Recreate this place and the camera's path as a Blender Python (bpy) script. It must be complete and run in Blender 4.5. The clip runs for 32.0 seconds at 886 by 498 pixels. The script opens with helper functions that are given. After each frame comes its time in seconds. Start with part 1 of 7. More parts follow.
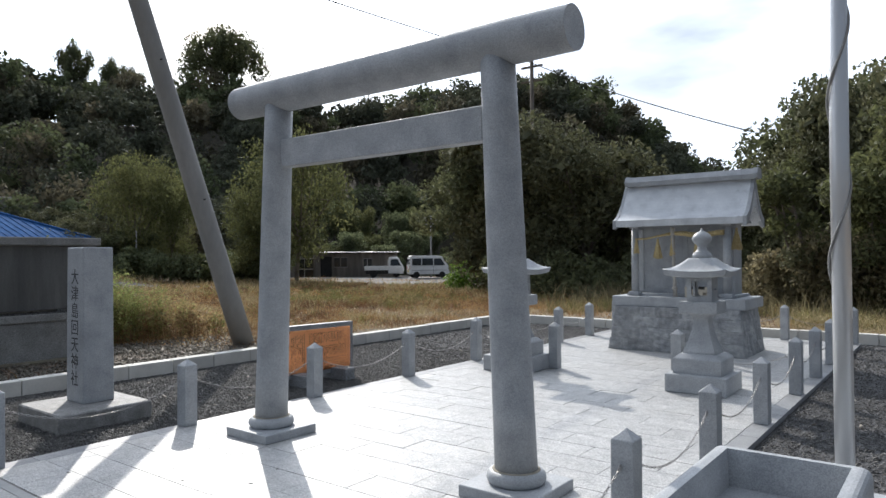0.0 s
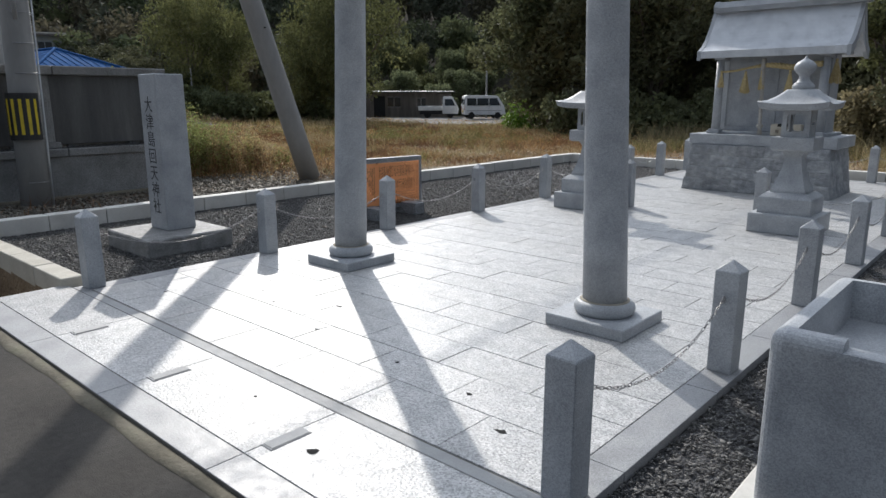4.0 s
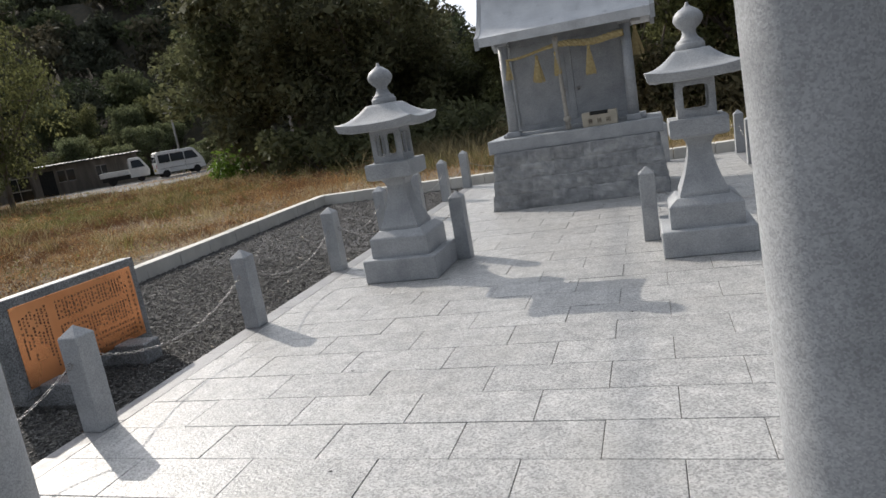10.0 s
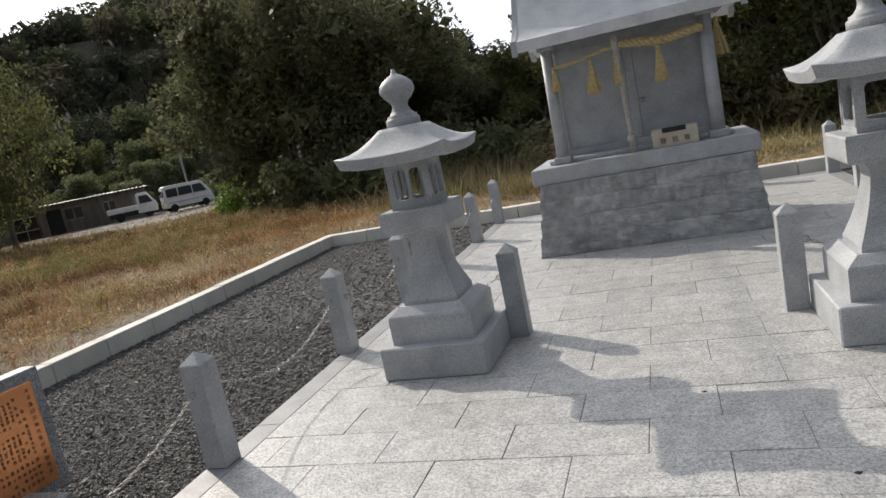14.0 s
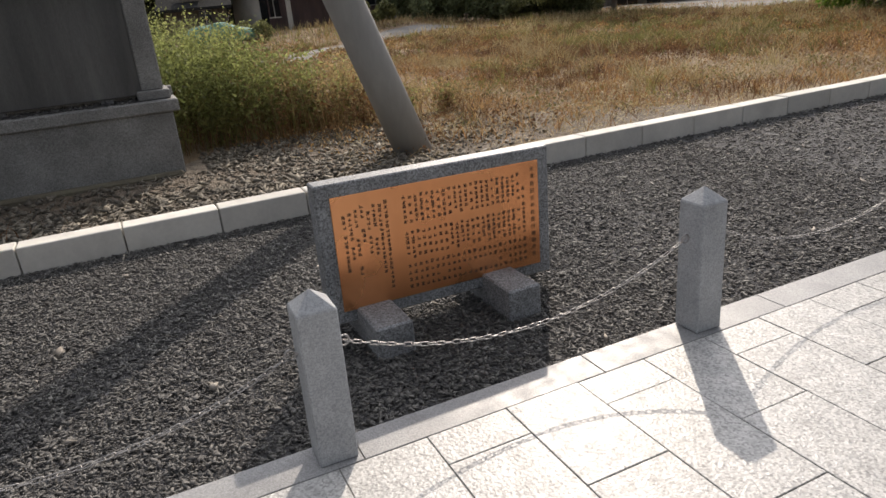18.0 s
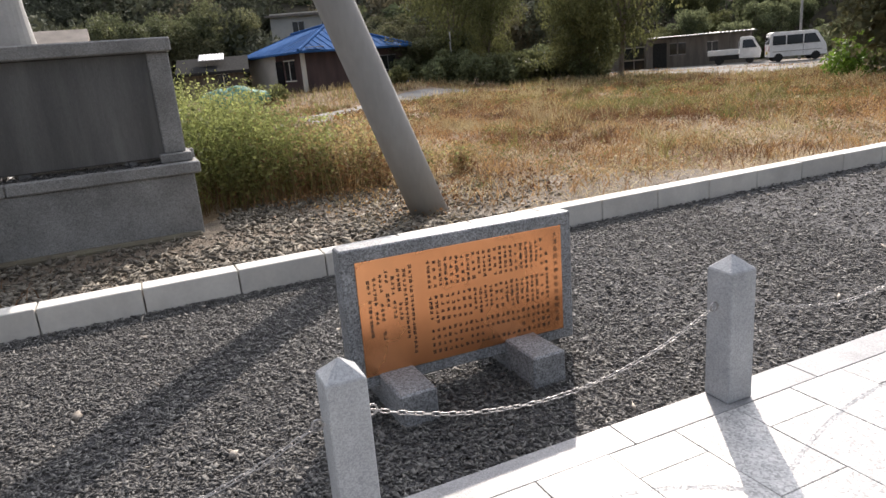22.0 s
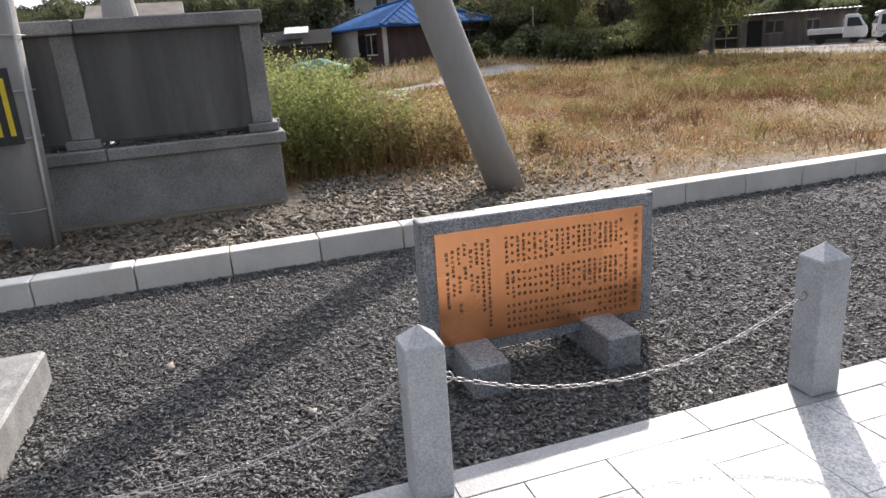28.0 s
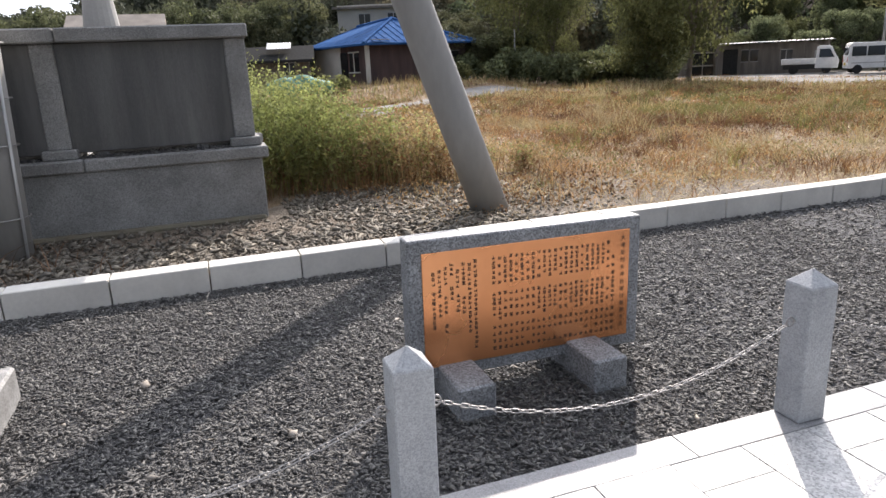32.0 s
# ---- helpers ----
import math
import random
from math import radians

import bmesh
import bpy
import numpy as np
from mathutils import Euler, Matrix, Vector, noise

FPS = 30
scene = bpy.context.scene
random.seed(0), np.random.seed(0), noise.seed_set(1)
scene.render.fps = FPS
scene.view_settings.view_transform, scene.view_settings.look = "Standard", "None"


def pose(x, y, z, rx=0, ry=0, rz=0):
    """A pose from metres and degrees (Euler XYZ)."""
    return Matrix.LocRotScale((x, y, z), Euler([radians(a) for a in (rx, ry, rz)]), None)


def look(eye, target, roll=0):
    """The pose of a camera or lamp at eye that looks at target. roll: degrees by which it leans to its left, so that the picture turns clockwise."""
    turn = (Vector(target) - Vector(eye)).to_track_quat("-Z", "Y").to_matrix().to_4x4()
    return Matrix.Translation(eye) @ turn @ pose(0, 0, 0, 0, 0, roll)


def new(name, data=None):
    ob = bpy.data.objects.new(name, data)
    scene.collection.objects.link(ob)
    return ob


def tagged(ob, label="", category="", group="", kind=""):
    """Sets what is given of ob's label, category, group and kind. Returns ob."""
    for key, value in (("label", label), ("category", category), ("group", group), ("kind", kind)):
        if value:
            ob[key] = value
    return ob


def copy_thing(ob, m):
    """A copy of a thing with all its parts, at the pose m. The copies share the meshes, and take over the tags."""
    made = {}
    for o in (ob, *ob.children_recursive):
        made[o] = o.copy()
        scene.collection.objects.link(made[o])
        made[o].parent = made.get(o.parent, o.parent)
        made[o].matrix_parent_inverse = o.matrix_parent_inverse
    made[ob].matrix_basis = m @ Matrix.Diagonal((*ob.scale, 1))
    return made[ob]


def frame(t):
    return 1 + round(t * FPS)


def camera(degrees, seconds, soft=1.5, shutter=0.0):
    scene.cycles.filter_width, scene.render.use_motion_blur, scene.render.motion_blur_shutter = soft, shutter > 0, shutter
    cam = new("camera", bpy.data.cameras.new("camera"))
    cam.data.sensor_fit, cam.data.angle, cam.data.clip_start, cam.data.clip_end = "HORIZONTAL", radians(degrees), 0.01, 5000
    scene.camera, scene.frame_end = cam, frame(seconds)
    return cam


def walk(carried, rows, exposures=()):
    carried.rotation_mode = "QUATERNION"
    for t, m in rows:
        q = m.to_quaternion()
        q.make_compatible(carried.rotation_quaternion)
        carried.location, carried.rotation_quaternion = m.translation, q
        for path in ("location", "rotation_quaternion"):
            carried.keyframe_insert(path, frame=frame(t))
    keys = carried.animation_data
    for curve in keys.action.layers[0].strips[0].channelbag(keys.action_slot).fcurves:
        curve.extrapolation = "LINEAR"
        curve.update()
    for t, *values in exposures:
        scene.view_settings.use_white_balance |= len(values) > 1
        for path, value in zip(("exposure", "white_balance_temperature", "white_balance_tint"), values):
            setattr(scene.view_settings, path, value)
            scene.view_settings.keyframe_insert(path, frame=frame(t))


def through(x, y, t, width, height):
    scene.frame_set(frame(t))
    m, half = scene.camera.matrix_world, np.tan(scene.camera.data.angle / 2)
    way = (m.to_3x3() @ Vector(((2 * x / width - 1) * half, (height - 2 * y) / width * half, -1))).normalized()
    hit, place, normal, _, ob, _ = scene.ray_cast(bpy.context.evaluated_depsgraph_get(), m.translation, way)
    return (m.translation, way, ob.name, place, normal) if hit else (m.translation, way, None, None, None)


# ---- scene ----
cam = camera(66.6, 32.0, 1.5)
PATH = [
    (0, (0.131, 0.782, 1.474), (-1.087, 2.368, 1.494), -0.4),
    (0.5, (0.153, 0.788, 1.475), (-0.978, 2.437, 1.478), -0.2),
    (1, (0.158, 0.786, 1.478), (-0.875, 2.498, 1.44), 1.1),
    (1.5, (0.13, 0.791, 1.452), (-0.865, 2.516, 1.267), 0.1),
    (2, (0.115, 0.783, 1.46), (-0.973, 2.459, 1.375), -0.1),
    (2.5, (0.094, 0.782, 1.425), (-1.036, 2.418, 1.21), 1.1),
    (3, (0.082, 0.749, 1.398), (-1.046, 2.36, 1.036), 0.7),
    (3.5, (0.004, 0.733, 1.378), (-1.329, 2.159, 0.946), 0.2),
    (5.5, (-0.904, 1.16, 1.346), (-1.914, 2.839, 0.947), -5.6),
    (6, (-1.139, 1.362, 1.365), (-2.062, 3.119, 1.125), -7.9),
    (6.5, (-1.295, 1.547, 1.323), (-2.063, 3.353, 0.94), -4.9),
    (7, (-1.551, 1.743, 1.316), (-2.138, 3.582, 0.791), -5.8),
    (7.5, (-1.716, 1.995, 1.321), (-2.239, 3.867, 0.852), -9.9),
    (8, (-1.874, 2.227, 1.315), (-2.582, 4.047, 0.881), -7.3),
    (8.5, (-2.088, 2.436, 1.349), (-2.516, 4.351, 0.961), -7.5),
    (9, (-2.219, 2.576, 1.344), (-2.587, 4.486, 0.877), -8.1),
    (9.5, (-2.319, 2.85, 1.355), (-2.897, 4.739, 1.043), -11.0),
    (10, (-2.408, 3.047, 1.333), (-3.029, 4.903, 0.923), -9.7),
    (10.5, (-2.605, 3.312, 1.321), (-3.082, 5.211, 0.914), -8.6),
    (11, (-2.691, 3.502, 1.331), (-3.076, 5.404, 0.849), -9.4),
    (11.5, (-2.748, 3.783, 1.357), (-3.29, 5.685, 1.055), -11.9),
    (12, (-2.761, 3.96, 1.348), (-3.185, 5.882, 0.995), -10.1),
    (12.5, (-2.893, 4.139, 1.361), (-3.153, 6.086, 0.987), -6.4),
    (13, (-3.009, 4.302, 1.355), (-3.247, 6.247, 0.953), -6.6),
    (13.5, (-3.018, 4.479, 1.352), (-3.487, 6.394, 1.018), -10.9),
    (15.5, (-3.326, 4.974, 1.353), (-4.445, 6.535, 0.792), -6.7),
    (16, (-3.33, 5.195, 1.333), (-4.768, 6.474, 0.793), -10.4),
    (16.5, (-3.422, 5.256, 1.322), (-5.013, 6.287, 0.684), -11.4),
    (17, (-3.459, 5.27, 1.308), (-5.086, 6.204, 0.614), -4.9),
    (17.5, (-3.478, 5.258, 1.308), (-5.149, 6.099, 0.601), -4.8),
    (18, (-3.482, 5.249, 1.32), (-5.199, 6.002, 0.625), -5.3),
    (18.5, (-3.49, 5.245, 1.306), (-5.24, 5.922, 0.613), -4.8),
    (19, (-3.51, 5.237, 1.301), (-5.287, 5.861, 0.626), -6.1),
    (19.5, (-3.522, 5.247, 1.298), (-5.297, 5.878, 0.624), -7.1),
    (20, (-3.517, 5.23, 1.338), (-5.246, 6.064, 0.777), -4.7),
    (20.5, (-3.524, 5.196, 1.36), (-5.297, 6.004, 0.911), -4.9),
    (21, (-3.518, 5.194, 1.356), (-5.303, 5.986, 0.925), -4.9),
    (21.5, (-3.526, 5.198, 1.354), (-5.308, 5.975, 0.883), -5.2),
    (22, (-3.523, 5.199, 1.349), (-5.294, 5.964, 0.821), -5.0),
    (22.5, (-3.509, 5.211, 1.323), (-5.259, 5.961, 0.712), -5.1),
    (23, (-3.488, 5.208, 1.323), (-5.237, 5.955, 0.706), -6.9),
    (23.5, (-3.476, 5.218, 1.333), (-5.24, 5.969, 0.763), -6.8),
    (24, (-3.466, 5.234, 1.333), (-5.259, 5.932, 0.787), -6.6),
    (24.5, (-3.44, 5.263, 1.333), (-5.251, 5.931, 0.809), -7.0),
    (25, (-3.458, 5.241, 1.342), (-5.263, 5.88, 0.762), -5.9),
    (25.5, (-3.478, 5.207, 1.342), (-5.292, 5.823, 0.769), -4.9),
    (27.5, (-3.507, 5.178, 1.34), (-5.333, 5.749, 0.755), -4.8),
    (28, (-3.505, 5.161, 1.346), (-5.338, 5.717, 0.77), -4.3),
    (28.5, (-3.502, 5.154, 1.345), (-5.341, 5.694, 0.772), -4.6),
    (29, (-3.506, 5.163, 1.34), (-5.345, 5.681, 0.749), -4.9),
    (29.5, (-3.513, 5.161, 1.343), (-5.355, 5.669, 0.753), -5.0),
    (30, (-3.526, 5.167, 1.338), (-5.364, 5.669, 0.731), -4.4),
    (30.5, (-3.537, 5.161, 1.336), (-5.377, 5.669, 0.738), -4.3),
    (31, (-3.535, 5.159, 1.335), (-5.378, 5.666, 0.744), -4.6),
    (31.5, (-3.531, 5.157, 1.332), (-5.37, 5.688, 0.753), -4.7),
    (32, (-3.552, 5.137, 1.342), (-5.376, 5.762, 0.815), -2.7),
]
EXPOSURES = [(0, -0.12, 6200, 10), (1, -0.05, 6200, 10), (2, -0.12, 6150, 10), (3, -0.25, 6150, 10), (3.5, -0.32, 6150, 10), (6, -0.4, 6280, 11), (7, -0.47, 6330, 11), (9, -0.43, 6530, 11), (10, -0.38, 6580, 11), (11, -0.46, 6630, 11), (13, -0.3, 6780, 11), (16, -0.34, 6870, 13), (18, -0.16, 7020, 14), (20, 0.34, 6870, 15), (21, 0.52, 6820, 15), (22, 0.47, 6770, 15), (25, 0.42, 6670, 15), (28, 0.47, 6570, 15), (32, 0.58, 6570, 15)]
walk(cam, [(t, look(eye, target, roll)) for t, eye, target, roll in PATH], EXPOSURES)

# ---- light ----
SUN_YAW, SUN_UP = 55.3, 34.0
world = bpy.data.worlds.new("sky")
scene.world = world
world.use_nodes = True
wn, wl = world.node_tree.nodes, world.node_tree.links
wn.clear()
sky = wn.new("ShaderNodeTexSky")
sky.sky_type, sky.sun_disc = "NISHITA", False
sky.sun_elevation, sky.sun_rotation = radians(SUN_UP), radians(-SUN_YAW)
sky.dust_density, sky.air_density = 2.0, 1.0
coords = wn.new("ShaderNodeTexCoord")
stretch = wn.new("ShaderNodeMapping")
stretch.inputs["Scale"].default_value = (1.6, 1.6, 5.0)
clouds = wn.new("ShaderNodeTexNoise")
clouds.inputs["Scale"].default_value, clouds.inputs["Detail"].default_value = 1.4, 6.0
cover = wn.new("ShaderNodeValToRGB")
cover.color_ramp.elements[0].position, cover.color_ramp.elements[1].position = 0.3, 0.6
veil = wn.new("ShaderNodeMixRGB")
# Thin cloud: brightest round the sun, dimmer on the far side of the sky.
ray = wn.new("ShaderNodeVectorMath")
ray.operation = "DOT_PRODUCT"
ray.inputs[1].default_value = (-math.sin(radians(SUN_YAW)) * math.cos(radians(SUN_UP)), math.cos(radians(SUN_YAW)) * math.cos(radians(SUN_UP)), math.sin(radians(SUN_UP)))
glow = wn.new("ShaderNodeValToRGB")
glow.color_ramp.elements[0].position, glow.color_ramp.elements[0].color = 0.0, (0.15, 0.17, 0.2, 1)
glow.color_ramp.elements[1].position, glow.color_ramp.elements[1].color = 1.0, (4.6, 4.45, 4.2, 1)
for at, level in ((0.5, 0.24), (0.66, 0.6), (0.8, 0.95), (0.93, 1.25), (0.975, 2.2)):
    glow.color_ramp.elements.new(at).color = (level, level, level * 1.02, 1)
half = wn.new("ShaderNodeMapRange")
half.inputs["From Min"].default_value, half.inputs["From Max"].default_value = -1.0, 1.0
bright = wn.new("ShaderNodeMixRGB")
bright.blend_type = "MULTIPLY"
bright.inputs["Fac"].default_value, bright.inputs["Color2"].default_value = 1.0, (14.6, 15.6, 16.9, 1)
wl.new(coords.outputs["Generated"], ray.inputs[0])
wl.new(ray.outputs["Value"], half.inputs["Value"])
wl.new(half.outputs["Result"], glow.inputs["Fac"])
wl.new(glow.outputs["Color"], bright.inputs["Color1"])
wl.new(bright.outputs["Color"], veil.inputs["Color2"])
strength = wn.new("ShaderNodeBackground")
strength.inputs["Strength"].default_value = 0.1
out = wn.new("ShaderNodeOutputWorld")
wl.new(coords.outputs["Generated"], stretch.inputs["Vector"])
wl.new(stretch.outputs["Vector"], clouds.inputs["Vector"])
wl.new(clouds.outputs["Fac"], cover.inputs["Fac"])
wl.new(cover.outputs["Color"], veil.inputs["Fac"])
wl.new(sky.outputs["Color"], veil.inputs["Color1"])
wl.new(veil.outputs["Color"], strength.inputs["Color"])
wl.new(strength.outputs["Background"], out.inputs["Surface"])
sun = new("sun", bpy.data.lights.new("sun", "SUN"))
sun.data.energy, sun.data.angle, sun.data.color = 4.6, radians(0.55), (1.0, 0.93, 0.84)
toward = Vector((-math.sin(radians(SUN_YAW)) * math.cos(radians(SUN_UP)), math.cos(radians(SUN_YAW)) * math.cos(radians(SUN_UP)), math.sin(radians(SUN_UP))))
sun.matrix_world = look(toward * 60, (0, 0, 0))


# ---- materials ----
def material(name, ramp, scale=8.0, detail=6.0, fine=0.0, speckle=0.0, rough=0.7, bump=0.2, bump_scale=60.0, metal=0.0, vary=0.0, island=0.0, stain=0.0,
             stain_colour=(0.1, 0.09, 0.07), stain_scale=0.7, spec=0.5, through=0.0, bump_depth=0.01, stretch=(1, 1, 1), grain_scale=430.0):
    """A surface of noise between two or three colours, with fine speckle, larger stains, relief and some change from piece to piece."""
    mat = bpy.data.materials.new(name)
    mat.use_nodes = True
    nodes, links = mat.node_tree.nodes, mat.node_tree.links
    shader = nodes["Principled BSDF"]
    coord = nodes.new("ShaderNodeTexCoord")
    mapping = nodes.new("ShaderNodeMapping")
    mapping.inputs["Scale"].default_value = stretch
    geo = nodes.new("ShaderNodeNewGeometry")
    links.new(geo.outputs["Position"], mapping.inputs["Vector"])
    place = mapping.outputs["Vector"]

    def noise_at(size, depth=4.0):
        tex = nodes.new("ShaderNodeTexNoise")
        tex.inputs["Scale"].default_value, tex.inputs["Detail"].default_value = size, depth
        links.new(place, tex.inputs["Vector"])
        return tex.outputs["Fac"]

    def mixed(a, b, factor, how="MIX"):
        mix = nodes.new("ShaderNodeMixRGB")
        mix.blend_type = how
        for socket, value in ((mix.inputs["Color1"], a), (mix.inputs["Color2"], b), (mix.inputs["Fac"], factor)):
            if isinstance(value, (tuple, float, int)):
                socket.default_value = (*value, 1) if isinstance(value, tuple) else value
            else:
                links.new(value, socket)
        return mix.outputs["Color"]

    def ranged(value, low, high, a, b):
        rng = nodes.new("ShaderNodeMapRange")
        for key, v in (("From Min", low), ("From Max", high), ("To Min", a), ("To Max", b)):
            rng.inputs[key].default_value = v
        links.new(value, rng.inputs["Value"])
        return rng.outputs["Result"]

    band = nodes.new("ShaderNodeValToRGB")
    band.color_ramp.elements[0].position, band.color_ramp.elements[1].position = 0.3, 0.7
    band.color_ramp.elements[0].color, band.color_ramp.elements[1].color = (*ramp[0], 1), (*ramp[-1], 1)
    for n, colour in enumerate(ramp[1:-1]):
        band.color_ramp.elements.new(0.3 + 0.4 * (n + 1) / (len(ramp) - 1)).color = (*colour, 1)
    links.new(noise_at(scale, detail), band.inputs["Fac"])
    colour = band.outputs["Color"]
    if fine:
        colour = mixed(colour, mixed((1 - fine,) * 3, (1 + fine,) * 3, noise_at(scale * 14, 3)), 1.0, "MULTIPLY")
    if speckle:
        cells = nodes.new("ShaderNodeTexVoronoi")
        cells.inputs["Scale"].default_value = grain_scale
        links.new(place, cells.inputs["Vector"])
        grain = nodes.new("ShaderNodeSeparateColor")
        links.new(cells.outputs["Color"], grain.inputs["Color"])
        colour = mixed(colour, mixed((1 - speckle,) * 3, (1 + 0.45 * speckle,) * 3, ranged(grain.outputs["Red"], 0.0, 0.85, 0, 1)), 1.0, "MULTIPLY")
        colour = mixed(colour, mixed((1 - 0.4 * speckle,) * 3, (1 + 0.4 * speckle,) * 3, noise_at(grain_scale * 0.22, 6)), 1.0, "MULTIPLY")
    if stain:
        colour = mixed(colour, stain_colour, ranged(noise_at(stain_scale, 8), 0.5, 0.75, 0, stain))
    if vary:
        info = nodes.new("ShaderNodeObjectInfo")
        colour = mixed(colour, mixed((1 - vary,) * 3, (1 + vary,) * 3, info.outputs["Random"]), 1.0, "MULTIPLY")
    if island:
        colour = mixed(colour, mixed((1 - island,) * 3, (1 + island, 1 + island, 1 + 0.8 * island), geo.outputs["Random Per Island"]), 1.0, "MULTIPLY")
    links.new(colour, shader.inputs["Base Color"])
    shader.inputs["Metallic"].default_value = metal
    shader.inputs["Specular IOR Level"].default_value = spec
    links.new(ranged(noise_at(scale * 2, 4), 0.3, 0.7, max(rough - 0.1, 0.02), min(rough + 0.1, 1)), shader.inputs["Roughness"])
    if bump:
        relief = nodes.new("ShaderNodeBump")
        relief.inputs["Strength"].default_value, relief.inputs["Distance"].default_value = bump, bump_depth
        links.new(noise_at(bump_scale, 5), relief.inputs["Height"])
        links.new(relief.outputs["Normal"], shader.inputs["Normal"])
    if through:
        leaf = nodes.new("ShaderNodeBsdfTranslucent")
        links.new(colour, leaf.inputs["Color"])
        both = nodes.new("ShaderNodeMixShader")
        both.inputs["Fac"].default_value = through
        links.new(shader.outputs["BSDF"], both.inputs[1])
        links.new(leaf.outputs["BSDF"], both.inputs[2])
        links.new(both.outputs["Shader"], nodes["Material Output"].inputs["Surface"])
    return mat


GRANITE = material("granite", [(0.3, 0.315, 0.33), (0.37, 0.385, 0.4), (0.43, 0.445, 0.455)], 6, 8, fine=0.14, speckle=0.25, rough=0.55, bump=0.2, bump_scale=150, vary=0.05, stain=0.25, stain_colour=(0.27, 0.28, 0.285), stain_scale=3.5, bump_depth=0.004, grain_scale=240)
SIGN_GRANITE = material("dark_speckled_granite", [(0.19, 0.2, 0.21), (0.24, 0.25, 0.26), (0.29, 0.3, 0.31)], 6, fine=0.15, speckle=0.65, rough=0.5, bump=0.1, bump_scale=150, bump_depth=0.003, grain_scale=170)
SLAB_GRANITE = material("mottled_slab_granite", [(0.17, 0.168, 0.16), (0.24, 0.238, 0.23), (0.32, 0.317, 0.305)], 9, 9, fine=0.2, speckle=0.4, rough=0.7, bump=0.3, bump_scale=90, stain=0.4, stain_colour=(0.2, 0.185, 0.16), stain_scale=3, bump_depth=0.005, grain_scale=220)
# Smooth roof stone, its base colour raised to stand for reflected sky.
SMOOTH_SKYLIT_GRANITE = material("smooth_skylit_granite", [(0.505, 0.526, 0.547), (0.589, 0.610, 0.631), (0.673, 0.694, 0.709)], 5, fine=0.1, speckle=0.25, rough=0.36, bump=0.06, bump_scale=120, bump_depth=0.003, grain_scale=380)
GRANITE_ROUGH = material("flamed_granite", [(0.355, 0.355, 0.35), (0.43, 0.43, 0.421), (0.50, 0.495, 0.482)], 9, 8, fine=0.24, speckle=0.42, rough=0.45, bump=0.55, bump_scale=70, vary=0.07, stain=0.3, stain_colour=(0.4, 0.385, 0.35), stain_scale=1.6, bump_depth=0.006, grain_scale=130)
BORDER = material("border_granite", [(0.227, 0.231, 0.235), (0.277, 0.281, 0.286), (0.319, 0.323, 0.323)], 6, fine=0.15, speckle=0.3, rough=0.5, bump=0.2, bump_scale=110, vary=0.06, stain=0.3, stain_colour=(0.25, 0.25, 0.245), stain_scale=3, bump_depth=0.004, grain_scale=300)
RUSTIC = material("split_granite", [(0.21, 0.216, 0.222), (0.275, 0.283, 0.288), (0.36, 0.365, 0.365)], 13, 10, fine=0.2, speckle=0.2, rough=0.9, bump=0.6, bump_scale=30, vary=0.15, bump_depth=0.018, stain=0.5, stain_colour=(0.5, 0.495, 0.48), stain_scale=4.5, grain_scale=300)
OLD_GRANITE = material("old_granite", [(0.19, 0.188, 0.181), (0.25, 0.248, 0.24), (0.32, 0.317, 0.305)], 3, fine=0.2, speckle=0.5, rough=0.75, bump=0.2, bump_scale=150, vary=0.05, stain=0.35, stain_colour=(0.09, 0.09, 0.085), bump_depth=0.004, grain_scale=210)
BLACK_STONE = material("black_stone", [(0.042, 0.042, 0.042), (0.07, 0.07, 0.068), (0.12, 0.119, 0.114)], 3.0, fine=0.15, speckle=0.2, rough=0.45, bump=0.06, bump_scale=90, stain=0.9, stain_colour=(0.19, 0.187, 0.178), stain_scale=4.2, bump_depth=0.004, stretch=(1, 1, 0.1))
CARVED = material("dark_lettering", [(0.03, 0.03, 0.032), (0.05, 0.05, 0.05)], 20, rough=0.8, bump=0)
CONCRETE = material("concrete", [(0.34, 0.335, 0.32), (0.42, 0.415, 0.4), (0.47, 0.465, 0.45)], 3, fine=0.12, rough=0.85, bump=0.25, bump_scale=80, vary=0.07, stain=0.35, stain_colour=(0.2, 0.19, 0.17), stain_scale=2.2, bump_depth=0.005)
KERB = material("kerb_concrete", [(0.555, 0.54, 0.5), (0.63, 0.61, 0.56), (0.685, 0.665, 0.61)], 3, fine=0.1, rough=0.85, bump=0.25, bump_scale=80, vary=0.06, stain=0.35, stain_colour=(0.38, 0.36, 0.32), stain_scale=3.5, bump_depth=0.004)
OLD_KERB = material("old_kerb_concrete", [(0.4, 0.37, 0.3), (0.5, 0.47, 0.4), (0.56, 0.53, 0.46)], 3, fine=0.15, rough=0.9, bump=0.3, bump_scale=70, vary=0.08, stain=0.4, stain_colour=(0.24, 0.21, 0.15), stain_scale=3, bump_depth=0.005)
POLE = material("pole_concrete", [(0.24, 0.235, 0.225), (0.3, 0.295, 0.28), (0.35, 0.34, 0.325)], 1.6, fine=0.12, rough=0.85, bump=0.2, bump_scale=70, stain=0.35, stain_colour=(0.17, 0.165, 0.15), stain_scale=1.5, bump_depth=0.004, stretch=(1, 1, 0.35))
EDGE = material("mossy_concrete", [(0.09, 0.08, 0.055), (0.15, 0.132, 0.095), (0.23, 0.205, 0.155)], 4, 8, fine=0.3, rough=0.95, bump=0.6, bump_scale=40, stain=0.5, stain_colour=(0.09, 0.095, 0.045), stain_scale=4, bump_depth=0.01)
